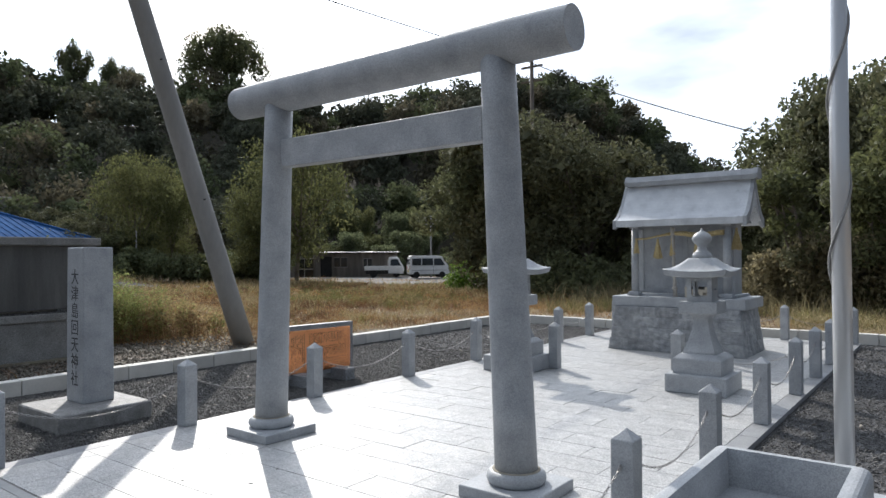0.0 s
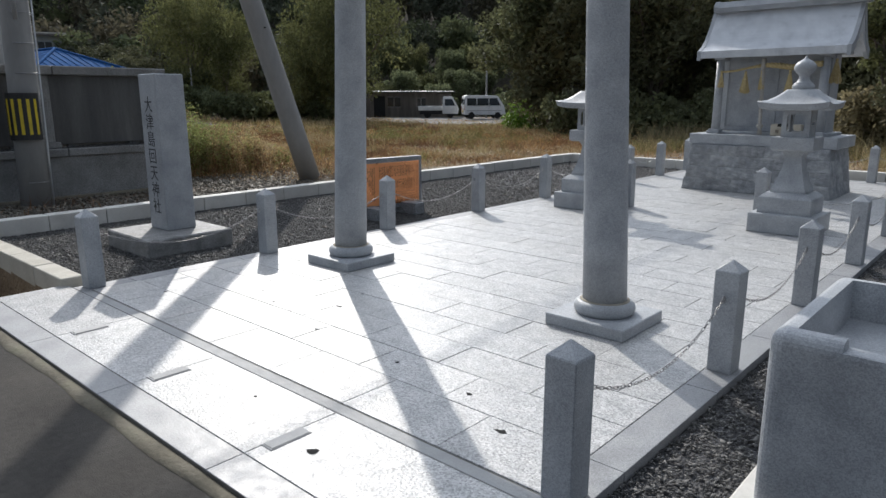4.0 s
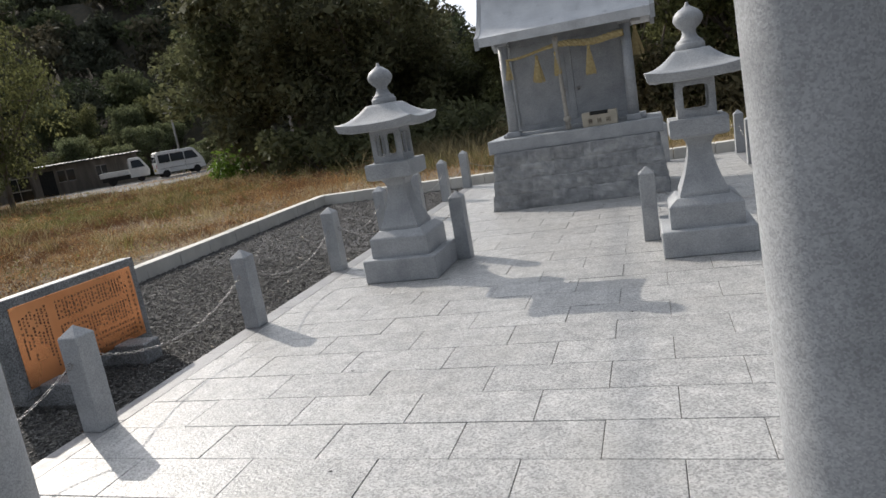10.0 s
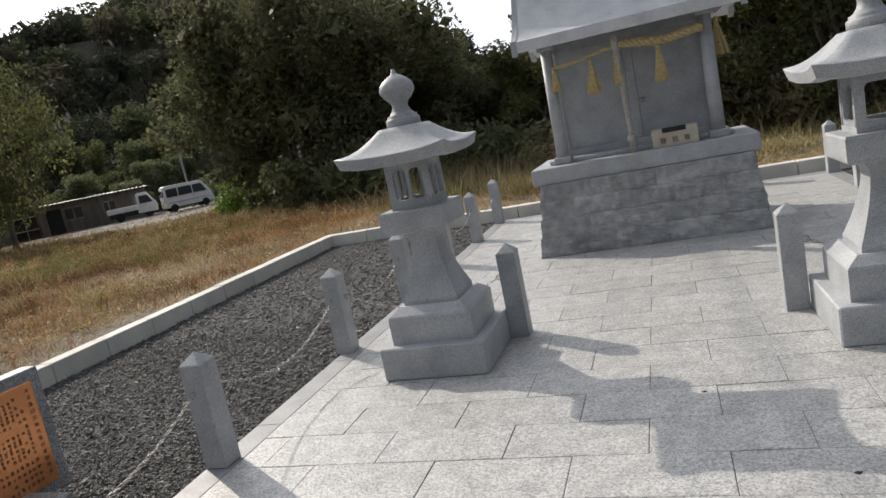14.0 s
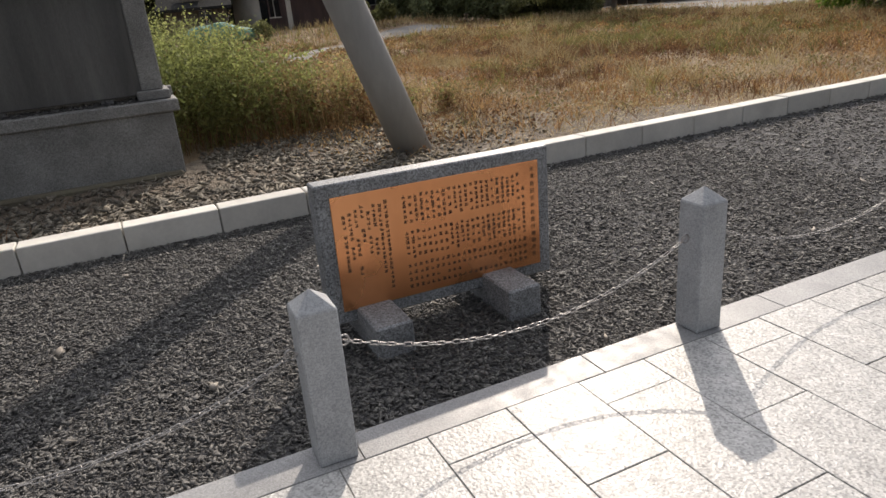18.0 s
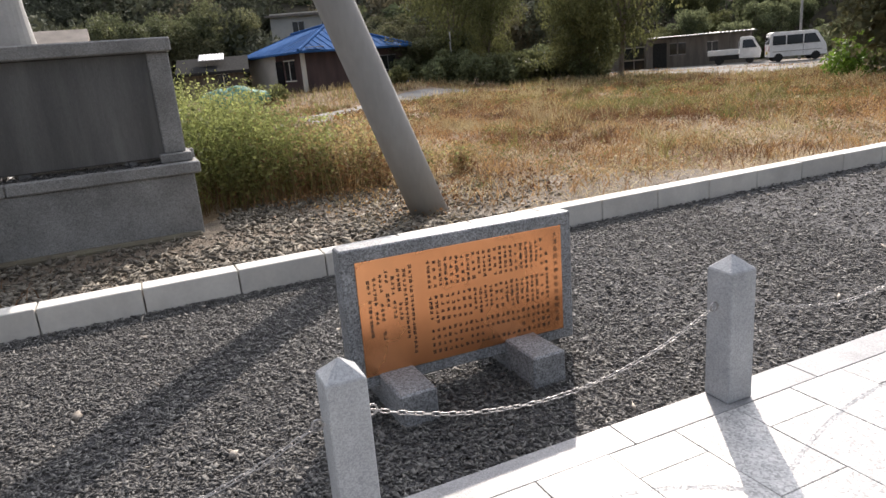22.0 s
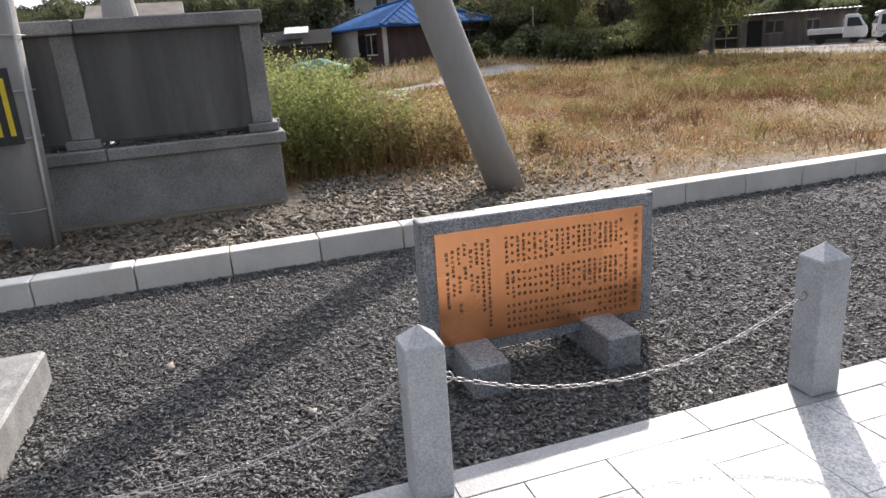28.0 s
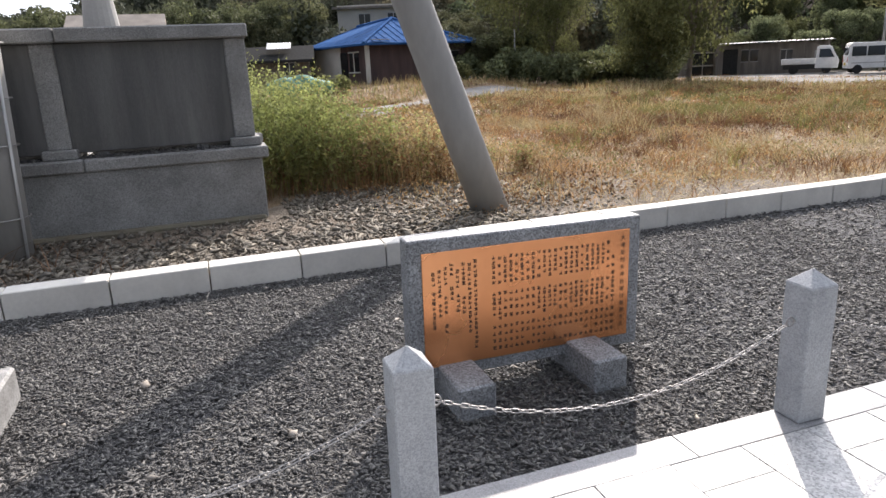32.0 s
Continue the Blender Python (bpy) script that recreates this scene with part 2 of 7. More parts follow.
VERGE = material("stony_verge", [(0.102, 0.082, 0.061), (0.160, 0.131, 0.098), (0.238, 0.198, 0.153)], 14, 10, fine=0.5, rough=0.95, bump=1.0, bump_scale=45, stain=0.5, stain_colour=(0.17, 0.12, 0.08), stain_scale=0.9, bump_depth=0.03)
ASPHALT = material("asphalt", [(0.042, 0.039, 0.035), (0.062, 0.058, 0.052), (0.085, 0.079, 0.07)], 2.2, fine=0.35, rough=0.9, bump=0.6, bump_scale=180, stain=0.4, stain_colour=(0.1, 0.09, 0.075), stain_scale=0.8, bump_depth=0.008, spec=0.15)
# Darker than the chips: shade in the gaps is put into this colour.
GRAVEL_BED = material("gravel_bed", [(0.042, 0.043, 0.046), (0.08, 0.08, 0.083), (0.125, 0.124, 0.124)], 60, 8, fine=0.5, rough=0.95, bump=0.9, bump_scale=70, bump_depth=0.02)
GRAVEL = material("crushed_stone", [(0.077, 0.075, 0.076), (0.112, 0.109, 0.108), (0.153, 0.149, 0.145)], 20, fine=0.2, rough=0.8, bump=0.2, bump_scale=200, island=0.42, bump_depth=0.003)
VERGE_STONE = material("verge_chips", [(0.095, 0.083, 0.068), (0.148, 0.131, 0.108), (0.225, 0.202, 0.17)], 12, fine=0.2, rough=0.85, bump=0.2, bump_scale=200, island=0.45, bump_depth=0.003)
PALE_STONE = material("pale_pebble", [(0.2, 0.175, 0.15), (0.3, 0.27, 0.235), (0.4, 0.37, 0.33)], 20, fine=0.2, rough=0.8, bump=0.2, bump_scale=200, island=0.25, bump_depth=0.003)
SOIL = material("field_soil", [(0.140, 0.091, 0.049), (0.203, 0.140, 0.081), (0.266, 0.203, 0.126)], 2.5, 10, fine=0.45, rough=0.95, bump=1.0, bump_scale=30, stain=0.5, stain_colour=(0.2, 0.125, 0.06), stain_scale=0.6, bump_depth=0.05)
FOREST_FLOOR = material("forest_floor", [(0.03, 0.027, 0.018), (0.05, 0.044, 0.028), (0.08, 0.068, 0.042)], 1.5, 10, fine=0.4, rough=0.95, bump=0.8, bump_scale=20, bump_depth=0.05)
TRACK = material("pale_gravel_patch", [(0.12, 0.115, 0.107), (0.17, 0.164, 0.153), (0.22, 0.212, 0.198)], 0.8, 8, fine=0.3, rough=0.95, bump=0.5, bump_scale=20, bump_depth=0.03)
DRY_GRASS = material("dry_grass", [(0.242, 0.127, 0.054), (0.374, 0.215, 0.095), (0.506, 0.341, 0.162)], 0.9, 4, fine=0.2, rough=0.85, bump=0, island=0.5, through=0.25)
STRAW = material("cut_straw", [(0.324, 0.243, 0.126), (0.432, 0.342, 0.189), (0.522, 0.441, 0.270)], 0.6, 4, rough=0.8, bump=0, island=0.4, through=0.2)
RUST_WEED = material("rusty_weeds", [(0.220, 0.149, 0.077), (0.314, 0.226, 0.116), (0.407, 0.314, 0.165)], 0.6, 4, rough=0.7, bump=0, island=0.4, through=0.5)
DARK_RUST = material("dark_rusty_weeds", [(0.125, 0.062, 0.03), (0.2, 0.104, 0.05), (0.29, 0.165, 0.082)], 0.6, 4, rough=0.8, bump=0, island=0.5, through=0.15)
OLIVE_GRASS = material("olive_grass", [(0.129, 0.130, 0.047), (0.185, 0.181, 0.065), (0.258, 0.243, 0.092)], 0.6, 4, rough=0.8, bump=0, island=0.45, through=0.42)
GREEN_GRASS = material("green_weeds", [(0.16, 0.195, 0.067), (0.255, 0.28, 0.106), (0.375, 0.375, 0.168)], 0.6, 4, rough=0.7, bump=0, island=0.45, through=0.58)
LEAF_DARK = material("dark_leaves", [(0.087, 0.100, 0.055), (0.123, 0.135, 0.072), (0.166, 0.170, 0.092)], 0.25, 4, rough=0.7, bump=0, island=0.4, through=0.42, spec=0.2)
LEAF_MID = material("green_leaves", [(0.095, 0.105, 0.051), (0.137, 0.147, 0.067), (0.190, 0.190, 0.087)], 0.3, 4, rough=0.65, bump=0, island=0.45, through=0.45, spec=0.2)
LEAF_BROWN = material("dull_leaves", [(0.1, 0.102, 0.06), (0.134, 0.137, 0.077), (0.178, 0.174, 0.096)], 0.3, 4, rough=0.75, bump=0, island=0.4, through=0.28, spec=0.2)
LEAF_YELLOW = material("yellowing_leaves", [(0.092, 0.1, 0.044), (0.128, 0.136, 0.058), (0.175, 0.178, 0.077)], 0.3, 4, rough=0.7, bump=0, island=0.35, through=0.5, spec=0.15)
# Hill leaves are greyed and lightened: haze over the slope painted into the colour.
HILL_DARK_HAZED = material("hill_dark_leaves_hazed", [(0.072, 0.079, 0.057), (0.092, 0.101, 0.071), (0.117, 0.123, 0.082)], 0.12, 4, rough=0.8, bump=0, island=0.35, through=0.2, spec=0.15)
HILL_MID_HAZED = material("hill_green_leaves_hazed", [(0.092, 0.111, 0.062), (0.125, 0.147, 0.079), (0.159, 0.174, 0.090)], 0.12, 4, rough=0.8, bump=0, island=0.35, through=0.3, spec=0.15)
HILL_BROWN_HAZED = material("hill_dull_leaves_hazed", [(0.100, 0.094, 0.066), (0.130, 0.119, 0.082), (0.167, 0.147, 0.098)], 0.12, 4, rough=0.8, bump=0, island=0.35, through=0.3, spec=0.15)
# Lighter, greyer leaf green: distance haze is put into the colour.
LEAF_HAZED = material("haze_paled_leaves", [(0.115, 0.135, 0.075), (0.15, 0.173, 0.095), (0.19, 0.212, 0.12)], 0.3, 4, rough=0.75, bump=0, island=0.4, through=0.45, spec=0.15)
DRY_SHRUB = material("dry_shrub_leaves", [(0.13, 0.115, 0.07), (0.19, 0.165, 0.1), (0.26, 0.225, 0.14)], 0.3, 4, rough=0.75, bump=0, island=0.5, through=0.5, spec=0.15)
LEAF_BRIGHT = material("bright_leaves", [(0.09, 0.17, 0.025), (0.13, 0.23, 0.035), (0.19, 0.28, 0.05)], 0.4, 4, rough=0.55, bump=0, island=0.35, through=0.45)
BARK = material("bark", [(0.09, 0.073, 0.058), (0.15, 0.124, 0.1), (0.21, 0.182, 0.15)], 6, fine=0.3, rough=0.9, bump=0.7, bump_scale=30, bump_depth=0.02, stretch=(1, 1, 0.25))
COPPER = material("copper_plate", [(0.66, 0.27, 0.115), (0.76, 0.335, 0.15), (0.84, 0.4, 0.19)], 1.5, 4, fine=0.05, rough=0.26, bump=0.03, bump_scale=60, metal=0.85, bump_depth=0.002)
INK = material("etched_letters", [(0.05, 0.03, 0.02), (0.07, 0.042, 0.03)], 30, rough=0.7, bump=0)
STEEL = material("galvanised_steel", [(0.3, 0.29, 0.285), (0.42, 0.41, 0.4)], 30, rough=0.42, bump=0.05, metal=0.85)
FLAGPOLE_METAL = material("brushed_aluminium", [(0.62, 0.63, 0.64), (0.7, 0.71, 0.72)], 4, rough=0.38, bump=0.02, metal=0.55, stretch=(1, 1, 0.1))
CABLE = material("black_cable", [(0.02, 0.02, 0.02), (0.03, 0.03, 0.03)], 30, rough=0.6, bump=0)
YELLOW = material("yellow_paint", [(0.62, 0.46, 0.02), (0.7, 0.53, 0.03)], 9, rough=0.5, bump=0, stain=0.3, stain_colour=(0.3, 0.23, 0.05), stain_scale=6)
BLACK = material("black_paint", [(0.015, 0.015, 0.015), (0.025, 0.025, 0.025)], 9, rough=0.5, bump=0)
ROPE = material("straw_rope", [(0.38, 0.285, 0.13), (0.47, 0.37, 0.18), (0.56, 0.46, 0.25)], 40, fine=0.25, rough=0.85, bump=0.5, bump_scale=220, bump_depth=0.004)
PALE_ROPE = material("bell_rope", [(0.32, 0.3, 0.265), (0.44, 0.415, 0.37)], 40, fine=0.2, rough=0.85, bump=0.4, bump_scale=200, bump_depth=0.003)
BOX_WOOD = material("pale_stone_box", [(0.38, 0.34, 0.27), (0.47, 0.43, 0.35)], 9, fine=0.15, rough=0.75, bump=0.1, bump_scale=90)
WHITE_PAINT = material("white_car_paint", [(0.72, 0.72, 0.71), (0.8, 0.8, 0.79)], 3, rough=0.3, bump=0, stain=0.15, stain_colour=(0.5, 0.47, 0.42), stain_scale=2)
GLASS_DARK = material("car_glass", [(0.012, 0.014, 0.016), (0.02, 0.022, 0.025)], 3, rough=0.08, bump=0)
RUBBER = material("tyre_rubber", [(0.016, 0.016, 0.016), (0.028, 0.027, 0.026)], 8, rough=0.85, bump=0.1)
LAMP_RED = material("rear_lamp", [(0.35, 0.02, 0.015), (0.45, 0.03, 0.02)], 8, rough=0.25, bump=0)
LAMP_CLEAR = material("head_lamp", [(0.6, 0.6, 0.6), (0.7, 0.7, 0.7)], 8, rough=0.15, bump=0)
BLUE_TIN = material("blue_tin_roof", [(0.022, 0.075, 0.2), (0.03, 0.1, 0.26), (0.05, 0.13, 0.31)], 2, rough=0.9, bump=0.05, vary=0.1, spec=0.03, stain=0.25, stain_colour=(0.09, 0.1, 0.14))
TIN = material("tin_roof", [(0.3, 0.3, 0.3), (0.4, 0.4, 0.395)], 2, rough=0.5, metal=0.3, bump=0.05, vary=0.08)
BOARD = material("dark_red_boards", [(0.052, 0.034, 0.032), (0.075, 0.047, 0.043), (0.105, 0.066, 0.06)], 3, fine=0.2, rough=0.85, bump=0.2, vary=0.1, stretch=(1, 1, 0.2))
PLASTER = material("pale_plaster", [(0.5, 0.48, 0.43), (0.6, 0.58, 0.52)], 2, fine=0.1, rough=0.9, bump=0.1, stain=0.3, stain_colour=(0.33, 0.3, 0.26), stain_scale=1)
GREY_BOARD = material("weathered_boards", [(0.14, 0.12, 0.1), (0.2, 0.175, 0.15), (0.26, 0.23, 0.2)], 3, fine=0.25, rough=0.9, bump=0.2, vary=0.12, stretch=(1, 1, 0.2))
NET_GREEN = material("green_netting", [(0.05, 0.15, 0.11), (0.085, 0.22, 0.16), (0.13, 0.27, 0.2)], 3, rough=0.8, bump=0.3)
JOINT = material("dark_joint_mortar", [(0.135, 0.127, 0.112), (0.19, 0.178, 0.155)], 12, fine=0.2, rough=0.9, bump=0.2)
STAIN = material("ochre_grout", [(0.27, 0.245, 0.19), (0.34, 0.31, 0.25)], 20, fine=0.2, rough=0.9, bump=0.2)
SLOT = material("dark_slot", [(0.03, 0.03, 0.03), (0.05, 0.05, 0.048)], 8, rough=0.95, bump=0, spec=0.03)
DRAIN = material("drain_strip", [(0.3, 0.3, 0.295), (0.38, 0.38, 0.37)], 12, fine=0.2, rough=0.7, bump=0.2)


# ---- building helpers ----
def finish(bm, name, mat, smooth=False):
    mesh = bpy.data.meshes.new(name)
    bm.to_mesh(mesh)
    bm.free()
    mesh.materials.append(mat)
    if smooth:
        for face in mesh.polygons:
            face.use_smooth = True
    return mesh


def part(name, bm, mat, parent, label="", smooth=False, at=None):
    """One bmesh as one mesh object under a thing or a part."""
    ob = new(name, finish(bm, name, mat, smooth) if isinstance(bm, bmesh.types.BMesh) else bm)
    ob.parent = parent
    if at is not None:
        ob.matrix_local = at
    return tagged(ob, label)


def thing(name, label, category, group="", at=None, kind=""):
    ob = new(name)
    ob.empty_display_size = 0.1
    if at is not None:
        ob.matrix_world = at
    return tagged(ob, label, category, group, kind)


def block(x0, x1, y0, y1, z0, z1, bevel=0.0, segments=1, bm=None):
    bm = bm or bmesh.new()
    made = bmesh.ops.create_cube(bm, size=1, matrix=Matrix.LocRotScale(((x0 + x1) / 2, (y0 + y1) / 2, (z0 + z1) / 2), None, (abs(x1 - x0), abs(y1 - y0), abs(z1 - z0))))
    if bevel:
        edges = list({e for v in made["verts"] for e in v.link_edges})
        bmesh.ops.bevel(bm, geom=edges, offset=bevel, segments=segments, affect="EDGES", profile=0.5)
    return bm


def prism(levels, sides=4, turn=45.0, bm=None, cap=True):
    """Rings of (z, half width) joined upwards; four sides make a square tower."""
    bm = bm or bmesh.new()
    rings = []
    for z, half in levels:
        r = half / math.cos(math.pi / sides)
        rings.append([bm.verts.new((r * math.cos(radians(turn) + 2 * math.pi * k / sides), r * math.sin(radians(turn) + 2 * math.pi * k / sides), z)) for k in range(sides)])
    for a, b in zip(rings, rings[1:]):
        for k in range(sides):
            bm.faces.new((a[k], a[(k + 1) % sides], b[(k + 1) % sides], b[k]))
    if cap:
        bm.faces.new(rings[-1])
        bm.faces.new(rings[0][::-1])
    return bm


def lathe(profile, sides=32, bm=None):
    """A turned body from (radius, z) pairs."""
    bm = bm or bmesh.new()
    rings = [[bm.verts.new((r * math.cos(2 * math.pi * k / sides), r * math.sin(2 * math.pi * k / sides), z)) for k in range(sides)] for r, z in profile]
    for a, b in zip(rings, rings[1:]):
        for k in range(sides):
            bm.faces.new((a[k], a[(k + 1) % sides], b[(k + 1) % sides], b[k]))
    bm.faces.new(rings[-1])
    bm.faces.new(rings[0][::-1])
    return bm


def tube(points, radii, sides=10, bm=None):
    """A pipe along points; radii is one number or one a point."""
    bm = bm or bmesh.new()
    points = [Vector(p) for p in points]
    radii = [float(r) for r in ([radii] * len(points) if isinstance(radii, (int, float)) else radii)]
    rings, aside = [], None
    for n, (p, r) in enumerate(zip(points, radii)):
        way = (points[min(n + 1, len(points) - 1)] - points[max(n - 1, 0)]).normalized()
        if aside is None:
            aside = way.orthogonal().normalized()
        aside = (aside - way * aside.dot(way)).normalized()
        other = way.cross(aside)
        rings.append([bm.verts.new(p + r * (math.cos(2 * math.pi * k / sides) * aside + math.sin(2 * math.pi * k / sides) * other)) for k in range(sides)])
    for a, b in zip(rings, rings[1:]):
        for k in range(sides):
            bm.faces.new((a[k], a[(k + 1) % sides], b[(k + 1) % sides], b[k]))
    bm.faces.new(rings[-1])
    bm.faces.new(rings[0][::-1])
    return bm


def swept(outline, x0, x1, bm=None):
    """An outline of (y, z) points pushed along x from x0 to x1."""
    bm = bm or bmesh.new()
    a, b = ([bm.verts.new((x, y, z)) for y, z in outline] for x in (x0, x1))
    for k in range(len(outline)):
        j = (k + 1) % len(outline)
        bm.faces.new((a[k], a[j], b[j], b[k]))
    bm.faces.new(a[::-1])
    bm.faces.new(b)
    bmesh.ops.recalc_face_normals(bm, faces=bm.faces)
    return bm


def raw(name, verts, faces, mat, smooth=False):
    """A mesh from numpy arrays of corners and equal-sided faces."""
    verts, faces = np.asarray(verts, np.float32), np.asarray(faces, np.int32)
    mesh = bpy.data.meshes.new(name)
    mesh.vertices.add(len(verts))
    mesh.vertices.foreach_set("co", verts.ravel())
    sides = faces.shape[1]
    mesh.loops.add(faces.size)
    mesh.loops.foreach_set("vertex_index", faces.ravel())
    mesh.polygons.add(len(faces))
    mesh.polygons.foreach_set("loop_start", np.arange(0, faces.size, sides, dtype=np.int32))
    mesh.update(calc_edges=True)
    mesh.materials.append(mat)
    if smooth:
        mesh.polygons.foreach_set("use_smooth", np.ones(len(faces), bool))
    return mesh


rng = np.random.default_rng(7)


# ---- ground ----
EYE_AT = (0.14, 0.76)


def step(a, b, v):
    v = min(max((v - a) / (b - a), 0.0), 1.0)
    return v * v * (3 - 2 * v)


def height(x, y):
    """The lie of the land: the plot, the ditch by the road, the field that falls away, the wooded hill."""
    if -8.18 < x < 2.03 and 2.44 < y < 13.96:
        return -0.09
    if y < 2.0 and x > -58:
        return -0.07
    if y < 2.44 and x > -58:
        return -0.55 if x < -5.52 or x > -1.3 else -0.4
    dx, dy = x - EYE_AT[0], y - EYE_AT[1]
    far, yaw = math.hypot(dx, dy), math.degrees(math.atan2(-dx, dy))
    base = 0.04 + 0.05 * (noise.noise((x * 0.35, y * 0.35, 2.0))) * step(11, 16, far) - 0.47 * step(16, 44, far) + 0.75 * step(38, 48, far) * step(58, 66, yaw)
    if y < 6 and x < 0:
        base *= step(2.0, 6.0, y) if x > -58 else 1.0
    if far > 60:
        share = float(np.interp(yaw, (-90, 0, 10, 15, 18, 21, 24.5, 27.5, 36, 44, 47, 52, 60, 69, 71, 86, 88, 90, 92.4, 95, 110, 150), (0.1, 0.15, 0.2, 0.32, 0.5, 0.66, 0.9, 1.0, 0.92, 0.82, 0.79, 0.87, 0.87, 0.83, 0.88, 0.88, 0.75, 0.55, 0.36, 0.14, 0.1, 0.05)))
        start = 58 + 14 * step(34, 38, yaw) * (1 - step(50, 54, yaw))
        base += share * (31 * step(start, 128, far) + 3 * step(125, 260, far)) * (1 + 0.1 * noise.noise((x * 0.03, y * 0.03, 5.0)))
    return base


def ground_sheet():
    xs = sorted({*np.linspace(-400, -60, 12).round(2), *np.arange(-58, -13, 1.5).round(2), *np.arange(-13, 7, 0.5).round(2), *np.arange(7, 60, 2.5).round(2), *np.linspace(60, 400, 9).round(2),
                 -5.53, -5.51, -1.31, -1.29, -8.19, -8.17, 2.02, 2.04})
    ys = sorted({*np.linspace(-300, -20, 8).round(2), *np.arange(-18, 1.9, 2.0).round(2), *np.arange(3, 20, 0.5).round(2), *np.arange(20, 62, 1.5).round(2), *np.linspace(63, 420, 26).round(2),
                 1.98, 2.01, 2.43, 2.45, 13.95, 13.97})
    verts = [(x, y, height(x, y)) for y in ys for x in xs]
    w = len(xs)
    faces = [(j * w + i, j * w + i + 1, (j + 1) * w + i + 1, (j + 1) * w + i) for j in range(len(ys) - 1) for i in range(w - 1)]
    mesh = raw("ground", verts, faces, SOIL, True)
    mesh.materials.append(FOREST_FLOOR)
    for face in mesh.polygons:
        x, y, _ = face.center
        hill = math.hypot(x - EYE_AT[0], y - EYE_AT[1]) > 62
        face.material_index = int(hill or (y > 17.5 and x > -9) or (x > 5 and y > 9))
    tagged(new("ground", mesh), "dry brown field soil with a wooded hillside behind", "ground", kind="structure")


ground_sheet()


def draped(name, outline, mat, lift, label, category):
    """A flat sheet with an uneven rim, laid over the ground; outline is a list of (x, y, half width)."""
    verts, faces = [], []
    for n, (x, y, half) in enumerate(outline):
        ahead = Vector(outline[min(n + 1, len(outline) - 1)][:2]) - Vector(outline[max(n - 1, 0)][:2])
        side = Vector((-ahead.y, ahead.x)).normalized()
        for k in range(7):
            s = (k / 3 - 1) * half * (1 + 0.25 * noise.noise((x, y, k * 0.7)))
            px, py = x + side.x * s, y + side.y * s
            verts.append((px, py, height(px, py) + lift - (0.05 if k in (0, 6) else 0)))
    for n in range(len(outline) - 1):
        faces += [(n * 7 + k, n * 7 + k + 1, n * 7 + k + 8, n * 7 + k + 7) for k in range(6)]
    return tagged(new(name, raw(name, verts, faces, mat, True)), label, category, kind="structure")


def smooth_line(points, count):
    points = np.array(points, float)
    at = np.linspace(0, len(points) - 1, count)
    return [tuple(np.interp(at[n], range(len(points)), points[:, k]) for k in range(3)) for n in range(count)]


LANE = [(-23.5, 9.6, 0.4), (-26, 10.6, 1.3), (-29.5, 12.0, 1.9), (-33.5, 14.4, 1.7), (-37, 17.6, 1.4), (-39.4, 21.5, 1.1), (-38.6, 25.6, 0.9), (-36.5, 27.5, 0.5)]
draped("gravel_track", smooth_line(LANE, 60), TRACK, 0.03, "pale grey gravel lane across the dry field", "track")
draped("stony_verge", smooth_line([(-9.22, 2.7, 0.98), (-9.24, 5.6, 0.98), (-9.66, 6.4, 1.4), (-9.6, 8.0, 1.35), (-9.1, 9.4, 0.85), (-8.6, 10.6, 0.33)], 60), VERGE, 0.006, "bare stony soil outside the kerb", "verge")
draped("dirt_yard", smooth_line([(-54, 39, 2.0), (-46, 42.5, 3.5), (-38, 44.0, 4.0), (-31, 45.5, 3.5), (-26, 47, 2.5)], 24), TRACK, 0.05, "pale dirt yard where vehicles are parked", "yard")

draped("dirt_apron", smooth_line([(-41, 36.5, 1.0), (-37, 37, 2.6), (-32, 36.5, 4.2), (-27.5, 37.5, 4.6), (-23, 40, 3.0)], 24), TRACK, 0.045, "pale trodden dirt in front of the parked vehicles", "yard")

# Road, its broken concrete edge, the paved apron.
bm = bmesh.new()
bmesh.ops.create_grid(bm, x_segments=40, y_segments=10, size=1, matrix=Matrix.LocRotScale((0, -2.05, -0.03), None, (60, 3.9, 1)))
tagged(new("road", finish(bm, "road", ASPHALT)), "worn dark asphalt road beside the shrine", "road", kind="structure")


def road_edge():
    verts, faces = [], []
    for n in range(241):
        x = -30 + n * 0.2
        far = 1.868 if -5.53 < x < -1.15 else 1.999
        near = far - 0.075 + 0.05 * noise.noise((x * 1.7, 0, 0)) + 0.03 * noise.noise((x * 6, 3, 0))
        for y, z in ((near, -0.045), (near + 0.012, -0.024), (far - 0.01, -0.016), (far, -0.02), (far, -0.5)):
            verts.append((x, y, z + 0.006 * noise.noise((x * 5, y * 9, 1))))
    faces = [(n * 5 + k, n * 5 + k + 1, n * 5 + k + 6, n * 5 + k + 5) for n in range(240) for k in range(4)]
    faces = [f[::-1] for f in faces]
    tagged(new("road_edging", raw("road_edging", verts, faces, EDGE)), "crumbling concrete edging along the asphalt", "edging", kind="structure")


road_edge()

# ---- paving ----
PAVE_X = (-5.36, -1.165)
FIELD_X = (-5.207, -1.325)
FIELD_Y = (2.575, 13.62)
pavement = thing("pavement", "pale flamed granite paving slabs in running bond", "paving", kind="structure")
bm = block(PAVE_X[0] + 0.01, PAVE_X[1] - 0.01, 1.87, FIELD_Y[1] - 0.01, -0.25, -0.005)
part("bed", bm, JOINT, pavement, "grey mortar bed in the joints")
slab_meshes = {}


